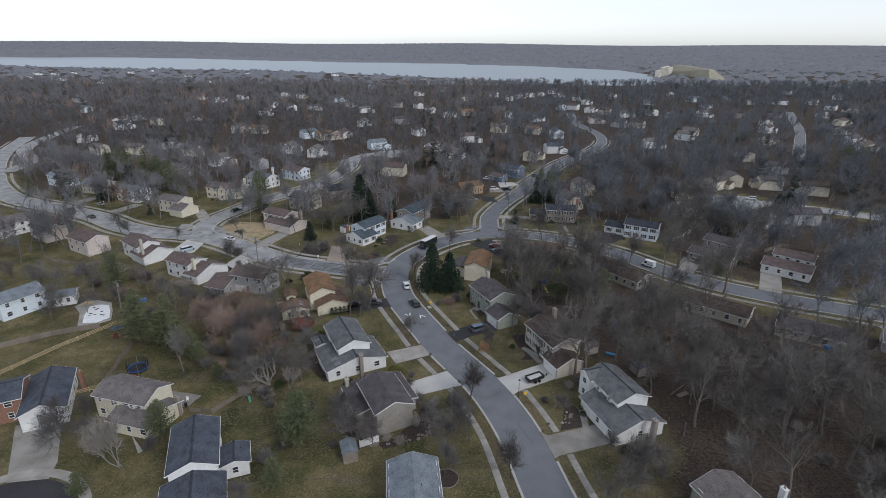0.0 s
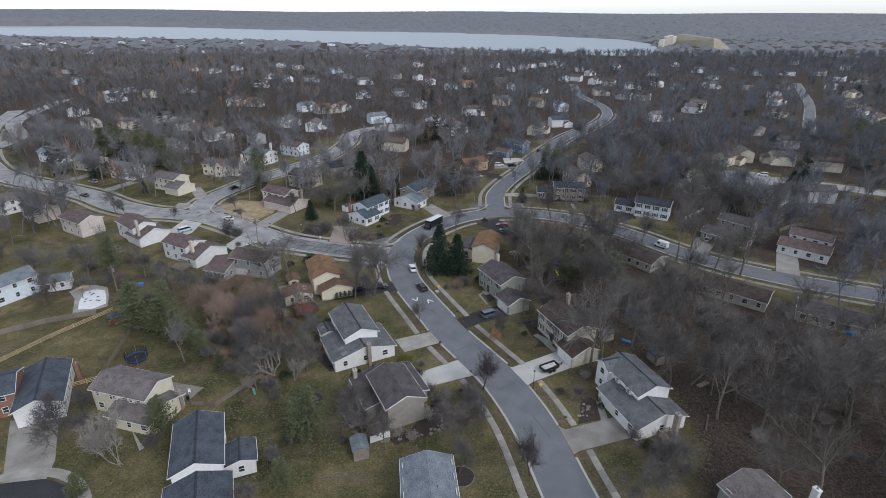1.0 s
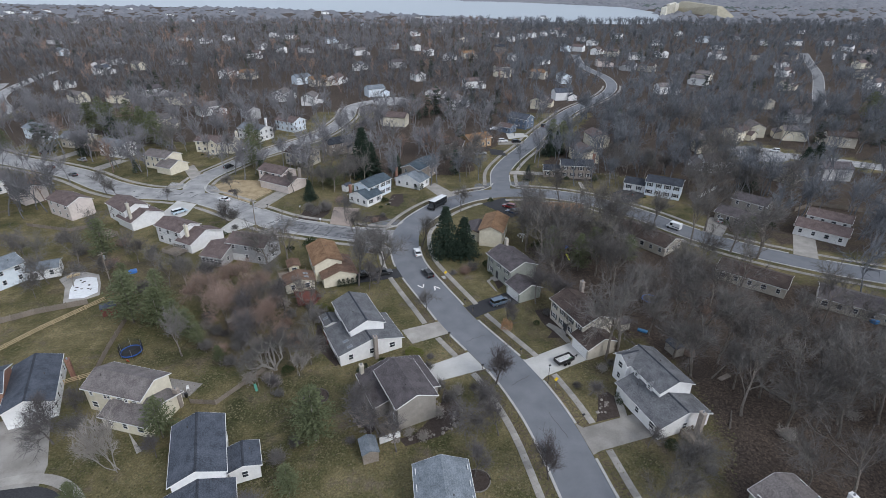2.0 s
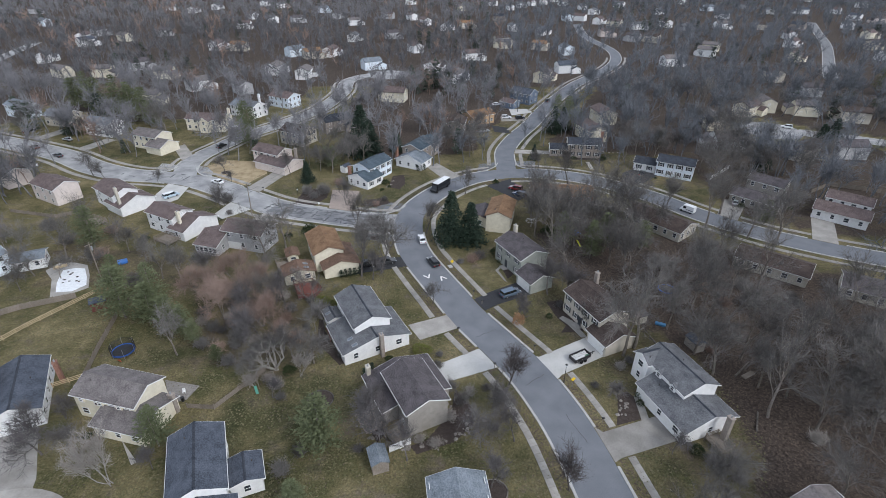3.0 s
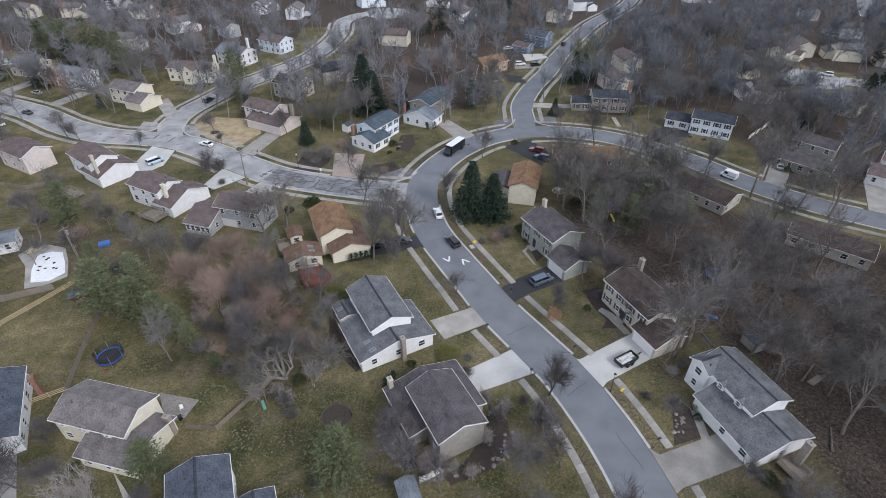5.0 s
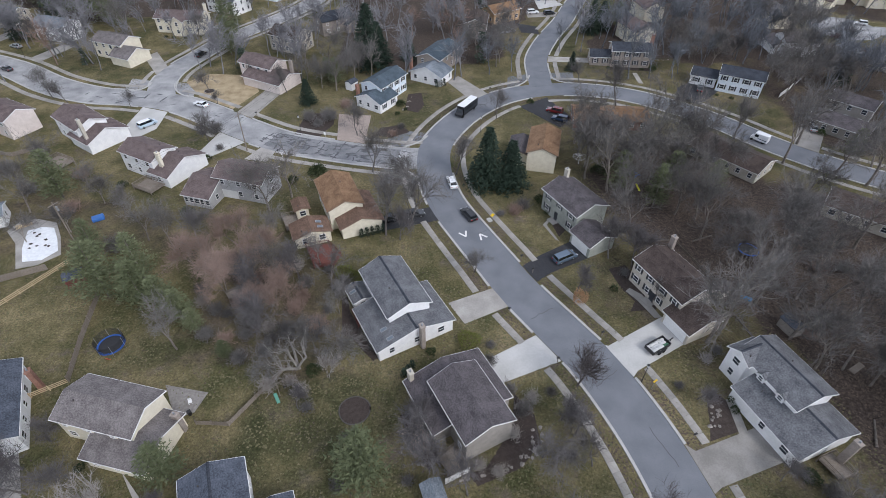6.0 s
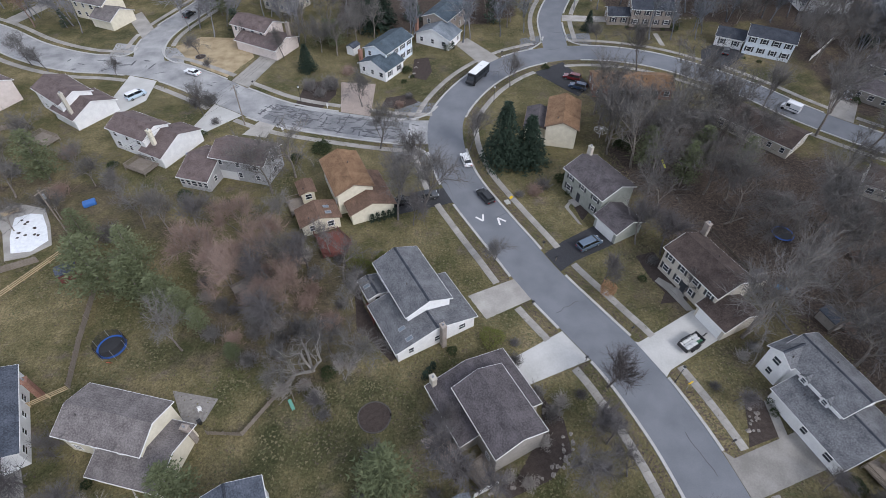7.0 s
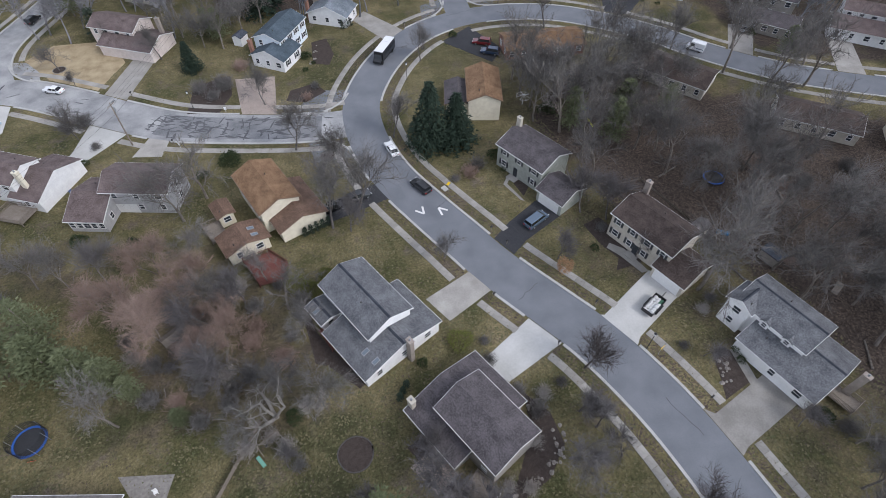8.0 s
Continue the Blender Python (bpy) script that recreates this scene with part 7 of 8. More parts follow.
# ---- fences ----
def fence(points, height, mat, label, rails=False, panel=2.4):
    root = empty("fence", pose(points[0][0], points[0][1], 0), label, "fence")
    x0, y0 = points[0]
    def boards():
        bm = bmesh.new()
        if rails:
            add_box(bm, pose(0, 0, 0), panel, 0.05, 0.16)
        else:
            # boards side by side as one corrugated sheet with an uneven top
            low, high = [], []
            for k in range(12):
                for e, y in ((0.0, -0.02), (0.82, -0.02), (0.86, 0.02), (0.98, 0.02)):
                    px = -panel / 2 + (k + e) * panel / 12
                    low.append(bm.verts.new((px, y, 0.06)))
                    high.append(bm.verts.new((px, y, height - 0.05 * (k % 3))))
            for k in range(len(low) - 1):
                bm.faces.new((low[k], low[k + 1], high[k + 1], high[k]))
        me = bpy.data.meshes.new("panel")
        bm.to_mesh(me)
        bm.free()
        me.materials.append(mat)
        return me
    pm = share(("fence", mat.name, height, rails), boards)
    for (ax, ay), (bx, by) in zip(points, points[1:]):
        d = math.hypot(bx - ax, by - ay)
        n = max(1, round(d / panel))
        turn = math.degrees(math.atan2(by - ay, bx - ax))
        for k in range(n):
            u = (k + 0.5) / n
            for z in (0.3, 0.66, 1.02) if rails else (0.0,):
                ob = new("rail" if rails else "panel", pm)
                ob.parent = root
                ob.matrix_basis = pose(ax + (bx - ax) * u - x0, ay + (by - ay) * u - y0, z, 0, 0, turn) @ Matrix.Diagonal((d / n / panel, 1, 1, 1))
            box_part("post", pose(ax + (bx - ax) * k / n - x0, ay + (by - ay) * k / n - y0, 0, 0, 0, turn), 0.12, 0.12, height + 0.1, mat, root)


fence([(-104.0, 93.5), (-100.7, 100.9), (-95.2, 112.0), (-87.6, 124.2)], 1.2, WOOD_NEW, "new pale pine rail fence round the back yard", True)
fence([(-81.0, 92.6), (-74.4, 96.4)], 1.2, WOOD_NEW, "new pale pine rail fence beside the house", True)
fence([(-74.4, 96.6), (-76.2, 104.7), (-78.0, 115.6)], 1.5, WOOD, "weathered grey board fence across the lawn")
fence([(-52.0, 88.6), (-47.1, 88.2), (-44.2, 92.6), (-40.6, 98.0)], 1.2, WOOD, "weathered grey board fence between gardens")
fence([(-112, 110.5), (-101, 118.2), (-91.0, 122.6)], 1.6, WOOD, "old dark board fence beside the pool garden")
fence([(88.8, 191.2), (95.5, 197.0), (101.3, 202.4)], 1.5, TRIM, "white board fence behind the lawn")
fence([(118, 180), (128, 186), (146, 178)], 1.6, WOOD, "brown board fence behind the house")
fence([(24.6, 124.6), (29.0, 127.4), (33.8, 127.6), (35.6, 121.5), (37.2, 115.6)], 0.5, WOOD, "low timber edging fence round the back garden")
fence([(-15.4, 78.6), (-12.0, 80.2)], 1.7, TRIM, "short white board screen beside the deck")
fence([(-137, 168), (-121, 164), (-115, 168)], 1.2, WOOD, "grey board fence behind the house")

# ---- gardens ----
def trampoline(x, y, r, net, turn=0):
    root = empty("trampoline", pose(x, y, 0, 0, 0, turn), "round garden trampoline with blue pad on the lawn", "trampoline")
    bm = bmesh.new()
    bmesh.ops.create_cone(bm, cap_ends=True, segments=28, radius1=r - 0.25, radius2=r - 0.25, depth=0.03, matrix=pose(0, 0, 0.85))
    part("mat", bm, BLACK, root)
    pad = gloss("pad_blue", (0.02, 0.09, 0.34), 0.5)
    v, f = [], []
    for k in range(32):
        a = k / 32 * 2 * math.pi
        for rr, z in ((r - 0.3, 0.88), (r - 0.28, 0.94), (r, 0.92), (r + 0.02, 0.84)):
            v.append((rr * math.cos(a), rr * math.sin(a), z))
    for k in range(32):
        for j in range(4):
            f.append((k * 4 + j, k * 4 + (j + 1) % 4, ((k + 1) % 32) * 4 + (j + 1) % 4, ((k + 1) % 32) * 4 + j))
    mesh_object("pad", v, f, pad, root, "bright blue safety pad")
    for k in range(6):
        a = k / 6 * 2 * math.pi
        bm = bmesh.new()
        add_tube(bm, (r * math.cos(a), r * math.sin(a), 0), (r * math.cos(a), r * math.sin(a), 2.6 if net else 0.85), 0.035, 0.03, 6)
        part("leg", bm, METAL, root)
    if net:
        bm = bmesh.new()
        for k in range(72):
            a = k / 72 * 2 * math.pi
            add_tube(bm, (r * math.cos(a), r * math.sin(a), 0.9), (r * math.cos(a), r * math.sin(a), 2.5), 0.03, 0.03, 3)
        for z in (1.3, 1.7, 2.1, 2.5):
            for k in range(24):
                a, b = k / 24 * 2 * math.pi, (k + 1) / 24 * 2 * math.pi
                add_tube(bm, (r * math.cos(a), r * math.sin(a), z), (r * math.cos(b), r * math.sin(b), z), 0.012, 0.012, 3)
        tagged(part("net", bm, BLACK, root, "dark mesh safety net"), kind="stuff")
        bm = bmesh.new()
        add_box(bm, pose(0.5, -r - 0.25, 0) @ pose(0, 0, 0, 24), 0.45, 0.05, 1.0)
        part("ladder", bm, gloss("ladder_red", (0.5, 0.12, 0.06), 0.5), root)


trampoline(-70.4, 103.2, 2.2, True)
trampoline(47.3, 123.5, 2.0, False)

POOL_COVER = material("pool_cover", (0.66, 0.68, 0.70), (0.80, 0.82, 0.83), 0.8, 0.6, 0.2, 10)
slab("pool_surround", [(-97.4, 122.9), (-93.8, 123.9), (-90.7, 126.8), (-93.4, 132.2), (-96.6, 137.0), (-101.2, 138.4), (-104.4, 138.0), (-105.6, 134.4), (-101.6, 130.4)], -0.03, 0.10, CONCRETE, "grey concrete surround of the swimming pool", "paving")
POOL = [(-101.2, 134.4), (-98.7, 135.6), (-96.2, 135.2), (-93.7, 131.5), (-91.8, 127.9), (-93.7, 125.2), (-97.2, 124.8), (-99.4, 128.9), (-100.2, 131.2)]
pool = slab("pool_cover", POOL, 0.0, 0.16, POOL_COVER, "white cover over an angular swimming pool", "pool cover", "thing")
rr = random.Random(8)
for k in range(14):
    x, y = rr.uniform(-101, -94), rr.uniform(125, 134)
    if inside(POOL, [x], [y])[0]:
        ring = [(x + rr.uniform(0.2, 0.5) * math.cos(a), y + rr.uniform(0.15, 0.4) * math.sin(a)) for a in np.linspace(0, 6.28, 8)[:-1]]
        slab("leaf_heap", ring, 0.15, 0.20, MULCH, "wet dark leaves lying on the pool cover", "leaves", "thing")
box_part_ob = box_part("timber_steps", pose(-102.8, 136.0, 0.1, 0, 0, 35), 3.0, 0.9, 0.5, WOOD_NEW, None, "", 0.04)
tagged(box_part_ob, "stack of pale timber beside the pool", "timber")


def shed(x, y, turn, L, W, h, wall, roof, label):
    root = empty("shed", pose(x, y, 0, 0, 0, turn), label, "shed", "garden sheds")
    v, f, rise, t = roof_meshes(L, W, h, 0.45, 0)
    w = W - 0.4
    bv = [(-L / 2 + 0.15, -w / 2, -0.1), (L / 2 - 0.15, -w / 2, -0.1), (L / 2 - 0.15, w / 2, -0.1), (-L / 2 + 0.15, w / 2, -0.1)]
    bv += [(p[0], p[1], h + 0.08) for p in bv] + [(-L / 2 + 0.15, 0, h + rise - 0.01), (L / 2 - 0.15, 0, h + rise - 0.01)]
    mesh_object("wall", bv, [(0, 1, 5, 4), (1, 2, 6, 9, 5), (2, 3, 7, 6), (3, 0, 4, 8, 7)], wall, root)
    mesh_object("roof", v, f, roof, root)
    for s in (-1, 1):
        box_part("door", pose(s * 0.42, -w / 2 - 0.02, 0.05), 0.8, 0.06, h - 0.25, wall, root)
    return root


shed(-83.6, 118.8, 30, 3.4, 2.8, 2.1, WOOD_RED, ROOFS["slate"], "small dark red garden shed with white trim")
shed(-17.0, 76.4, 108, 3.8, 3.0, 2.1, WOOD, ROOFS["steel"], "weathered grey garden shed with blue-grey roof")
shed(36.8, 112.4, 20, 3.0, 2.6, 2.0, WALLS["beige"], ROOFS["taupe"], "small beige garden shed among the trees")
shed(45.4, 103.6, 108, 3.6, 2.6, 2.0, WALLS["taupe"], ROOFS["slate"], "small shed with blue-grey roof behind the house")
shed(-39.6, 200.5, 56, 3.4, 2.8, 2.2, TRIM, ROOFS["slate"], "small white garden shed under the spruces")
shed(-52.6, 114.8, 35, 3.6, 2.2, 0.9, WOOD, WOOD, "low weathered timber shelter under bare trees")


def swing(x, y, turn):
    root = empty("swing_set", pose(x, y, 0, 0, 0, turn), "weathered timber swing set with a green slide", "swing set")
    for s in (-1, 1):
        for e in (-1, 1):
            bm = bmesh.new()
            add_tube(bm, (s * 1.6, e * 0.8, 0), (s * 1.5, 0, 2.2), 0.06, 0.06, 6)
            part("leg", bm, WOOD, root)
    bm = bmesh.new()
    add_tube(bm, (-1.7, 0, 2.2), (1.7, 0, 2.2), 0.06, 0.06, 6)
    part("beam", bm, WOOD, root)
    slide = gloss("slide_green", (0.06, 0.22, 0.16), 0.4)
    bm = bmesh.new()
    add_box(bm, pose(-2.2, -1.6, 0.1) @ pose(0, 0, 0, 28), 0.5, 2.6, 0.08)
    part("slide", bm, slide, root, "green plastic slide")
    for e in (-0.5, 0.5):
        bm = bmesh.new()
        add_box(bm, pose(e, 0, 0.5), 0.45, 0.2, 0.04)
        for s in (-0.2, 0.2):
            add_tube(bm, (e + s, 0, 0.52), (e + s, 0, 2.2), 0.012, 0.012, 3)
        part("seat", bm, BLACK, root)


swing(-39.6, 94.6, 30)


def play_tower(x, y, turn):
    root = empty("play_tower", pose(x, y, 0, 0, 0, turn), "timber play tower with blue awning and yellow slide", "play tower")
    for s in (-1, 1):
        for e in (-1, 1):
            box_part("post", pose(s * 0.8, e * 0.8, 0), 0.1, 0.1, 2.9, WOOD, root)
    box_part("platform", pose(0, 0, 1.3), 1.8, 1.8, 0.1, WOOD, root)
    awning = gloss("awning_blue", (0.03, 0.12, 0.42), 0.6)
    bm = bmesh.new()
    prism(bm, [(-1.0, 2.7), (0, 3.4), (1.0, 2.7), (1.0, 2.66), (0, 3.36), (-1.0, 2.66)], 1.0)
    part("awning", bm, awning, root, "blue fabric awning")
    slide = gloss("slide_yellow", (0.55, 0.55, 0.03), 0.4)
    bm = bmesh.new()
    add_box(bm, pose(-0.2, -1.8, 0.5) @ pose(0, 0, 0, 30), 0.45, 2.2, 0.08)
    part("slide", bm, slide, root, "yellow plastic slide")


play_tower(31.4, 147.8, 20)
tarp = box_part("blue_tarp", pose(-88.2, 138.0, 0, 0, 0, 30), 2.4, 1.6, 0.8, gloss("tarp_garden", (0.04, 0.14, 0.40), 0.5), None, "", 0.2)
tagged(tarp, "blue cover over garden furniture behind the trees", "tarpaulin")
tarp = box_part("blue_tarp", pose(41.2, 111.0, 0, 0, 0, -30), 2.2, 0.9, 0.5, gloss("tarp_blue", (0.05, 0.18, 0.34), 0.5), None, "", 0.18)
tagged(tarp, "blue plastic sheet heaped over garden things", "tarpaulin")
tarp = box_part("blue_tarp", pose(97.5, 114.5, 0, 0, 0, 20), 2.6, 1.6, 0.9, gloss("tarp_bright", (0.03, 0.22, 0.55), 0.5), None, "", 0.25)
tagged(tarp, "bright blue cover over a garden thing", "tarpaulin")


ROUND_BEDS = []  # kept clear of grass


def round_bed(x, y, r, edge, label):
    ROUND_BEDS.append((x, y, r))
    ring = [(x + r * (1 + 0.03 * math.sin(3 * a)) * math.cos(a), y + r * math.sin(a)) for a in np.linspace(0, 2 * math.pi, 29)[:-1]]
    slab("planting_bed", ring, -0.02, 0.05, MULCH, label, "planting bed")
    line = np.array(ring + ring[:2])
    tagged(strip("bed_edging", line, -0.05, 0.12, 0.0, 0.12, edge), "low edging round the planting bed", "edging", "", "structure")


round_bed(-28.8, 90.2, 2.4, DARK_TRIM, "round bed of dark mulch in the lawn")
round_bed(0.8, 71.2, 2.2, STONE, "round bed of dark mulch edged with brick")
round_bed(-82.6, 199.6, 1.5, STONE, "round stone-edged bed under a small tree")
round_bed(-24.4, 150.6, 1.5, STONE, "round dark shrub bed at the street corner")
BEDS = [
    [(23.3, 83.6), (24.3, 86.2), (25.6, 90.6), (27.6, 91.4), (28.6, 90.0), (28.2, 85.0)], [(30.2, 86.4), (30.6, 91.4), (32.2, 92.0), (33.0, 87.4)], [(19.0, 108.6), (20.6, 111.0), (19.0, 114.4), (18.0, 119.6), (21.6, 120.6), (24.0, 113.6), (24.0, 109.0)],
    [(10.2, 129.4), (9.4, 134.0), (9.8, 138.2), (11.4, 138.6), (13.2, 133.0)], [(-23.2, 186.2), (-22.4, 196.0), (-18.4, 197.0), (-17.6, 189.0), (-19.4, 184.4)], [(-33.3, 113.6), (-32.7, 108.5), (-32.3, 104.8), (-30.6, 104.0), (-28.3, 101.2), (-26.6, 99.2), (-25.4, 100.0), (-28.8, 105.4), (-31.4, 110.0), (-32.2, 113.6)],
    [(-5.2, 86.6), (-9.6, 80.8), (-12.2, 79.8), (-11.0, 78.2), (-5.0, 80.4), (-1.4, 84.0), (-1.6, 88.6), (-4.2, 92.4)], [(-19.8, 84.6), (-22.0, 89.2), (-19.4, 90.2), (-16.4, 82.4), (-17.6, 80.4)], [(-30.8, 172.2), (-26.6, 170.6), (-21.6, 173.6), (-24.0, 177.6), (-29.6, 176.0)],
    [(-52.4, 173.2), (-45.6, 171.6), (-42.6, 178.0), (-42.8, 186.0), (-51.0, 184.0)], [(42.6, 212.4), (57.0, 210.6), (57.2, 212.8), (42.8, 214.4)],
]
for ring in BEDS:
    slab("planting_bed", ring, -0.02, 0.035, MULCH, "planting bed of dark mulch against the house", "planting bed")

ROCKS = []
for k in range(4):
    bm = bmesh.new()
    bmesh.ops.create_icosphere(bm, subdivisions=1, radius=0.3)
    r = random.Random(400 + k)
    for v in bm.verts:
        v.co = Vector((v.co.x * r.uniform(0.8, 1.3), v.co.y * r.uniform(0.7, 1.1), v.co.z * r.uniform(0.5, 0.8)))
    me = bpy.data.meshes.new("boulder")
    bm.to_mesh(me)
    bm.free()
    me.materials.append(STONE)
    ROCKS.append(me)
r = random.Random(21)
ROWS_OF_STONES = [((-13.5, 79.6), (-7.0, 80.4), 20), ((-7.0, 80.4), (-2.4, 83.2), 14), ((-2.4, 83.2), (-1.0, 88.0), 10), ((-22, 85), (-18.5, 81.6), 8), ((24.4, 84.6), (26.6, 89.4), 14), ((-23.6, 186), (-20.4, 195), 8), ((58.4, 221), (64.8, 219), 6), ((-4.0, 90), (-6.4, 86.6), 7)]
for (x0, y0), (x1, y1), n in ROWS_OF_STONES:
    for k in range(n):
        u = r.random()
        ob = new("boulder", ROCKS[k % 4])
        s = r.uniform(0.55, 1.3)
        ob.matrix_basis = pose(x0 + (x1 - x0) * u + r.uniform(-0.7, 0.7), y0 + (y1 - y0) * u + r.uniform(-0.7, 0.7), 0.08, 0, 0, r.uniform(0, 360)) @ Matrix.Scale(s, 4)
        tagged(ob, "pale weathered boulder in the garden bed", "rock", "garden boulders")


def deck(corners, z, mat, label, rail=None):
    cx, cy = np.mean([c[0] for c in corners]), np.mean([c[1] for c in corners])
    root = empty("deck", pose(cx, cy, 0), label, "deck")
    bm = bmesh.new()
    top = bm.faces.new([bm.verts.new((x - cx, y - cy, z)) for x, y in corners])
    e = bmesh.ops.extrude_face_region(bm, geom=[top])
    bmesh.ops.translate(bm, vec=(0, 0, -0.18), verts=[v for v in e["geom"] if isinstance(v, bmesh.types.BMVert)])
    bmesh.ops.recalc_face_normals(bm, faces=bm.faces[:])
    part("floor", bm, mat, root)
    for x, y in corners:
        box_part("post", pose(x - cx, y - cy, 0), 0.14, 0.14, z + (1.0 if rail else -0.05), rail or mat, root)
    if rail:
        for (ax, ay), (bx, by) in zip(corners, corners[1:] + corners[:1]):
            d, turn = math.hypot(bx - ax, by - ay), math.degrees(math.atan2(by - ay, bx - ax))
            m = pose((ax + bx) / 2 - cx, (ay + by) / 2 - cy, z, 0, 0, turn)
            bm = bmesh.new()
            add_box(bm, m @ pose(0, 0, 0.9), d, 0.07, 0.09)
            add_box(bm, m @ pose(0, 0, 0.12), d, 0.05, 0.07)
            for k in range(int(d / 0.16)):
                add_box(bm, m @ pose(-d / 2 + (k + 0.5) * 0.16, 0, 0.15), 0.04, 0.04, 0.78)
            tagged(part("railing", bm, rail, root), kind="stuff")
    return root


PATIO = material("old_patio_concrete", (0.17, 0.158, 0.145), (0.27, 0.252, 0.232), 1.0, 0.9, 0.3, 10)
deck([(-31.2, 110.3), (-27.0, 111.2), (-26.6, 108.4), (-29.6, 106.2)], 0.5, WOOD_RED, "reddish-brown timber deck beside the house")
deck([(-41.8, 127.0), (-37.4, 128.0), (-34.6, 124.6), (-35.6, 121.4), (-39.4, 121.2)], 0.6, WOOD_RED, "red-stained timber deck behind the house", WOOD_RED)
deck([(-16.4, 81.8), (-14.4, 79.2), (-12.0, 80.4), (-14.0, 83.6)], 0.9, WOOD, "small weathered timber deck with a rail", WOOD)
deck([(-46.8, 132.6), (-44.2, 133.8), (-46.0, 138.0), (-48.6, 137.0)], 0.5, WOOD, "weathered timber deck behind the house", WOOD)
deck([(40.6, 88.0), (43.8, 89.2), (41.2, 97.0), (38.4, 96.0)], 0.5, WOOD, "grey timber deck behind the house")
deck([(38.2, 77.0), (40.6, 77.8), (39.4, 81.0), (37.0, 80.2)], 0.8, WOOD, "small grey timber deck at the gable", WOOD)
deck([(-110.6, 160.0), (-105.6, 157.4), (-104.0, 160.6), (-109.0, 163.2)], 0.7, WOOD, "grey timber deck behind the house", WOOD)
deck([(-85.0, 149.0), (-80.0, 146.4), (-78.0, 150.0), (-83.0, 152.4)], 0.7, WOOD, "weathered timber deck behind the house", WOOD)
slab("patio", [(-59.0, 95.6), (-51.9, 94.0), (-53.0, 90.6), (-55.4, 89.6), (-57.2, 92.4)], -0.02, 0.07, PATIO, "weathered concrete patio behind the house", "patio")
slab("patio", [(-22.2, 86.6), (-19.6, 82.4), (-16.4, 84.0), (-18.4, 88.2)], -0.02, 0.045, PAVER, "paved patio behind the house", "patio")
slab("court_pavement", [(-70 + 13.9 * math.cos(a), 59 + 13.9 * math.sin(a)) for a in np.linspace(0.15, 3.0, 24)] + [(-70 + 12.1 * math.cos(a), 59 + 12.1 * math.sin(a)) for a in np.linspace(3.0, 0.15, 24)], -0.02, 0.1, CONCRETE, "curved concrete pavement round the turning court", "pavement")


def garden_bin(x, y, mat, label):
    root = empty("wheeled_bin", pose(x, y, 0, 0, 0, random.uniform(0, 90)), label, "bin", "wheeled bins")
    bm = bmesh.new()
    add_tube(bm, (0, 0, 0.05), (0, 0, 0.95), 0.26, 0.33, 4)
    part("body", bm, mat, root)
    box_part("lid", pose(0, 0, 0.95), 0.58, 0.62, 0.08, mat, root, "", 0.02)


BIN_BLUE = gloss("bin_blue", (0.03, 0.07, 0.16), 0.5)
for x, y, m in ((-72.8, 153.0, BIN_BLUE), (-72.0, 152.2, BLACK), (-53.4, 90.2, BLACK), (-13.2, 81.2, BLACK), (-30.6, 138.4, BLACK)):
    garden_bin(x, y, m, "wheeled rubbish bin standing by the house")


def garden_chair(x, y, turn):
    root = empty("garden_chair", pose(x, y, 0.07, 0, 0, turn), "white garden chair on the patio", "chair", "patio chairs")
    box_part("seat", pose(0, 0, 0.4), 0.5, 0.5, 0.05, TRIM, root)
    box_part("backrest", pose(0, 0.24, 0.42), 0.5, 0.05, 0.5, TRIM, root)
    for s in (-1, 1):
        for e in (-1, 1):
            box_part("leg", pose(s * 0.21, e * 0.21, 0), 0.05, 0.05, 0.4, TRIM, root)


for x, y, a in ((-54.0, 92.2, 20),):
    garden_chair(x, y, a)


def parasol(x, y):
    root = empty("parasol", pose(x, y, 0), "white ribbed garden parasol frame beside the house", "parasol")
    bm = bmesh.new()
    add_tube(bm, (0, 0, 0), (0, 0, 2.6), 0.04, 0.04, 8)
    part("pole", bm, TRIM, root)
    for k in range(8):
        a = k / 8 * 2 * math.pi
        bm = bmesh.new()
        add_tube(bm, (0, 0, 2.6), (1.7 * math.cos(a), 1.7 * math.sin(a), 2.15), 0.045, 0.04, 5)
        part("rib", bm, TRIM, root)
        bm = bmesh.new()
        b = (k + 1) / 8 * 2 * math.pi
        add_tube(bm, (1.7 * math.cos(a), 1.7 * math.sin(a), 2.15), (1.7 * math.cos(b), 1.7 * math.sin(b), 2.15), 0.03, 0.03, 5)
        part("rim", bm, TRIM, root)


parasol(20.4, 156.8)


def log(x, y, turn, L, r, mat, label):
    bm = bmesh.new()
    add_tube(bm, (-L / 2, 0, r), (L / 2, 0, r * 0.8), r, r * 0.7, 8)
    ob = part("fallen_log", bm, mat, None)
    ob.matrix_basis = pose(x, y, 0, 0, 0, turn)
    tagged(ob, label, "log")


for x, y, t, L in ((52, 97, 40, 6), (60, 90, 120, 7), (66, 104, 10, 5), (58, 118, 70, 6), (75, 112, 150, 7), (48, 84, 60, 5), (40, 128, 20, 5), (38.2, 103.2, 100, 8)):
    log(x, y, t, L, 0.2, BARK, "fallen grey tree trunk on leaf litter")
plank = box_part("plank_bridge", pose(52.4, 95.4, 0, 0, 0, 28), 3.0, 1.0, 0.18, WOOD, None, "", 0.03)
tagged(plank, "short weathered plank bridge in the woods", "bridge")

# ---- grass tufts and fallen leaves ----
TUFT = island_material("grass_tufts", [(0.200, 0.168, 0.105), (0.140, 0.125, 0.070), (0.092, 0.096, 0.046), (0.060, 0.072, 0.030)], 0.95)
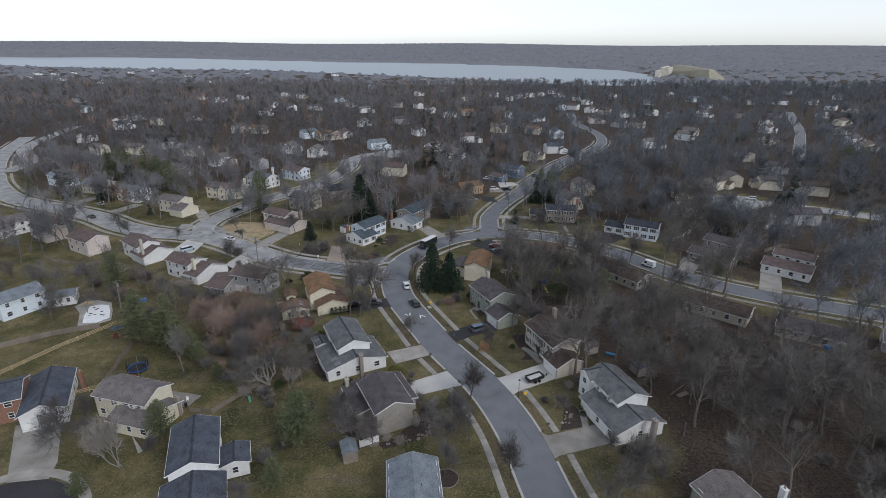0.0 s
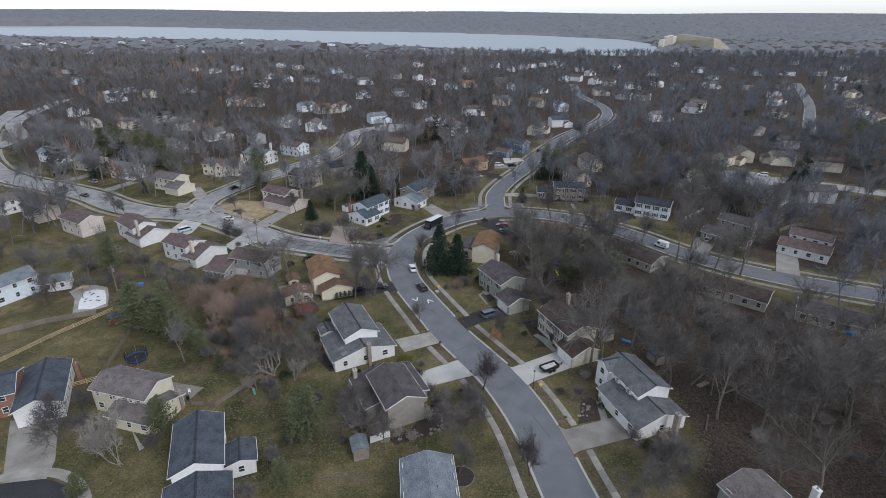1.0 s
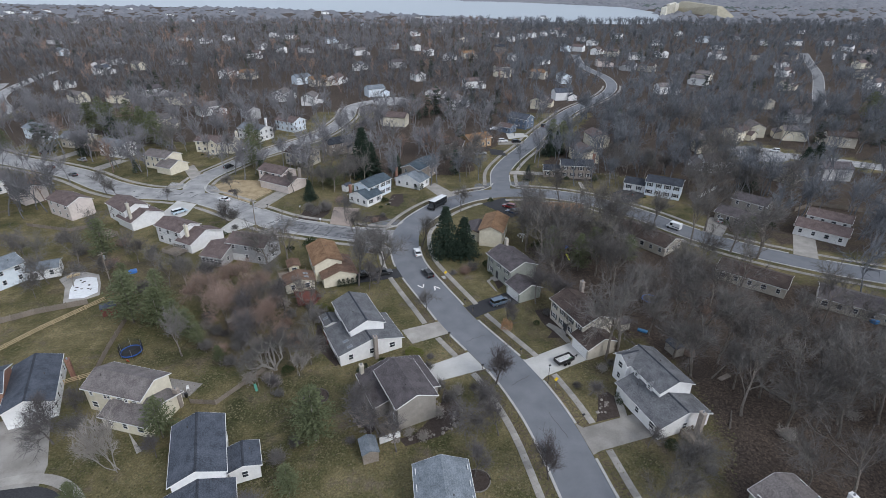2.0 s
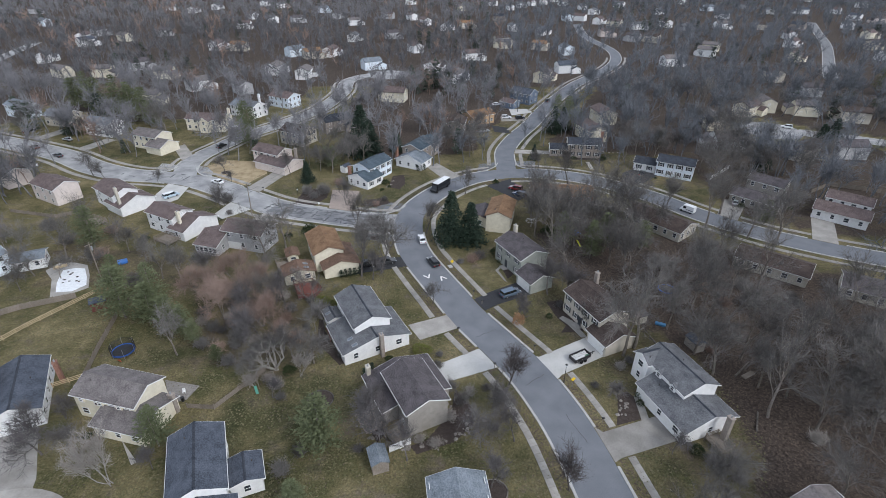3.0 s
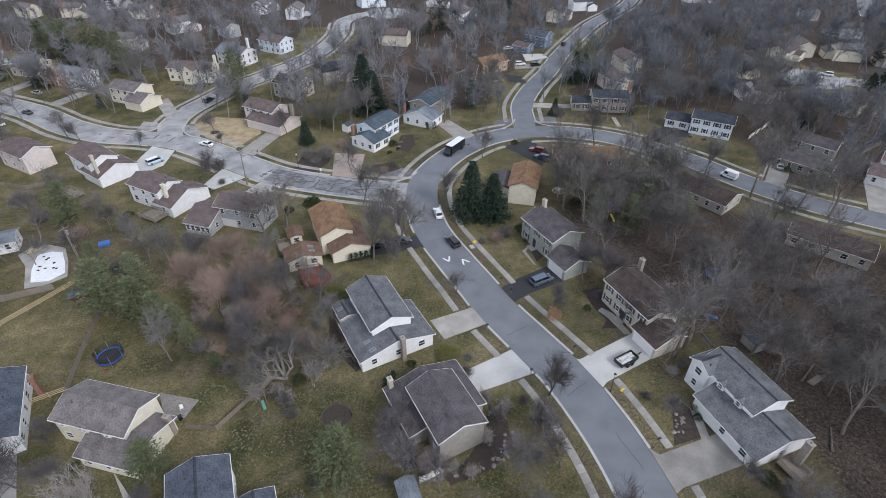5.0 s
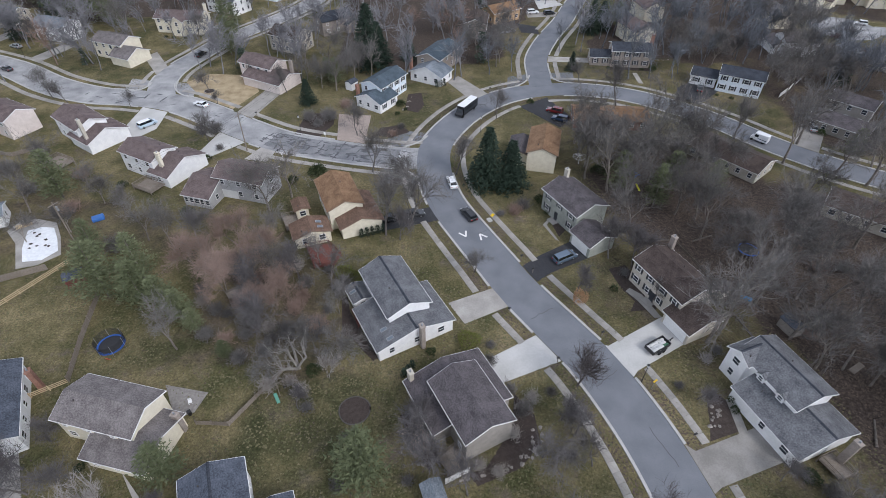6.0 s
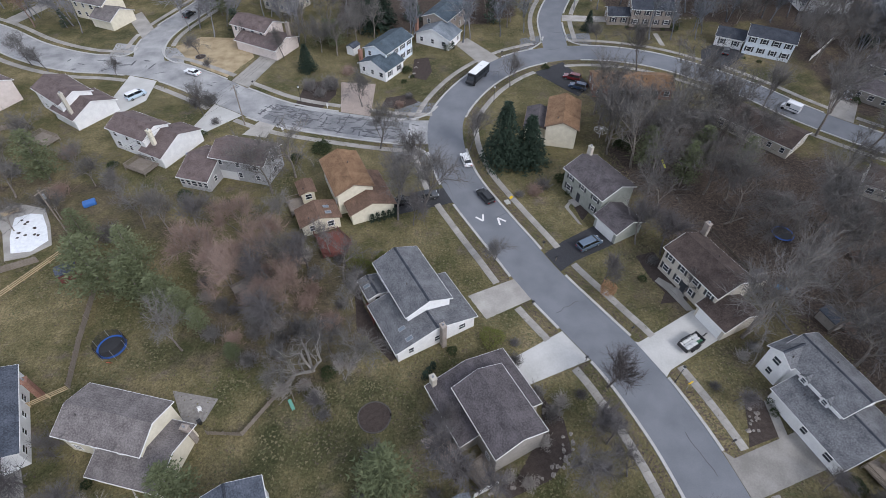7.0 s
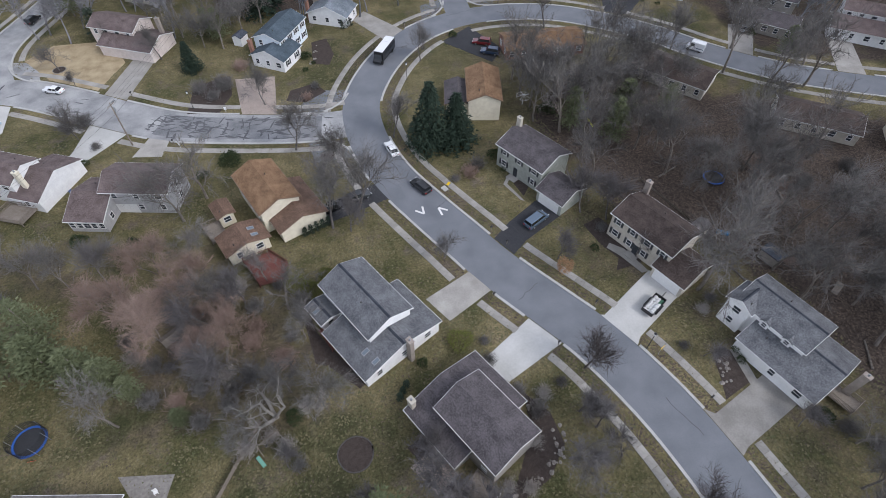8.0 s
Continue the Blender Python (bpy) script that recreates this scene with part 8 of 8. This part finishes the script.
LEAFY = island_material("fallen_leaves", [(0.050, 0.039, 0.033), (0.090, 0.070, 0.058), (0.135, 0.104, 0.082), (0.085, 0.074, 0.066)], 0.95)


def litter_field(name, mat, label, n, x0, x1, y0, y1, size, tall, want):
    g = np.random.default_rng(len(name))
    x, y = g.uniform(x0, x1, n), g.uniform(y0, y1, n)
    ok = road_gap(x, y) > 0.6
    x, y = x[ok], y[ok]
    ok = want(x, y)
    for hx, hy, a, L, W, h in FOOTPRINTS:
        c, s = math.cos(radians(a)), math.sin(radians(a))
        ok &= ~((np.abs((x - hx) * c + (y - hy) * s) < L / 2) & (np.abs(-(x - hx) * s + (y - hy) * c) < W / 2))
    for corners in [c for c, _, _ in DRIVES] + BEDS + PATHS + [STRAW_YARD]:
        ok &= ~inside(corners, x, y)
    for cx, cy, r in ROUND_BEDS:
        ok &= np.hypot(x - cx, y - cy) > r
    x, y = x[ok], y[ok]
    n = len(x)
    a, s = g.uniform(0, 6.28, n), g.uniform(0.5, 1.5, n) * size
    v = np.empty((n, 3, 3))
    for k in range(3):
        b = a + k * 2.09 + g.uniform(-0.5, 0.5, n)
        v[:, k, 0], v[:, k, 1], v[:, k, 2] = x + s * np.cos(b), y + s * np.sin(b), g.uniform(0.01, tall, n)
    ob = new(name, mesh_from_arrays(name, v.reshape(-1, 3), np.arange(3 * n).reshape(-1, 3), mat))
    return tagged(ob, label, "grass" if mat is TUFT else "leaves", "", "stuff")


def in_woods(x, y):
    hit = np.zeros(len(x), bool)
    for poly in WOODS:
        hit |= inside(poly, x, y)
    return hit


wave = lambda x, y: np.sin(x * 0.31 + 2 * np.sin(y * 0.17)) + np.sin(y * 0.27 + 2 * np.sin(x * 0.13)) + np.sin((x + y) * 0.9) * 0.5
litter_field("grass_tufts", TUFT, "uneven tufts of dormant tan and olive grass", 170000, -110, 66, 58, 215, 0.19, 0.10, lambda x, y: ~in_woods(x, y) & (wave(x, y) > np.random.default_rng(1).uniform(-2.2, 1.6, len(x))))
litter_field("fallen_leaves", LEAFY, "brown fallen leaves under the trees", 90000, 15, 110, 45, 170, 0.17, 0.07, lambda x, y: in_woods(x + np.random.default_rng(2).normal(0, 4, len(x)), y + np.random.default_rng(3).normal(0, 4, len(x))))
litter_field("fallen_leaves", LEAFY, "brown leaves and dirt along the verge", 110000, -32, 42, 60, 205, 0.17, 0.05, lambda x, y: road_gap(x, y) < 2.5)
litter_field("fallen_leaves", LEAFY, "scattered brown leaves on the lawns", 60000, -100, 66, 58, 205, 0.13, 0.06, lambda x, y: wave(x * 1.3 + 9, y * 1.3) > np.random.default_rng(5).uniform(-1.0, 3.0, len(x)))
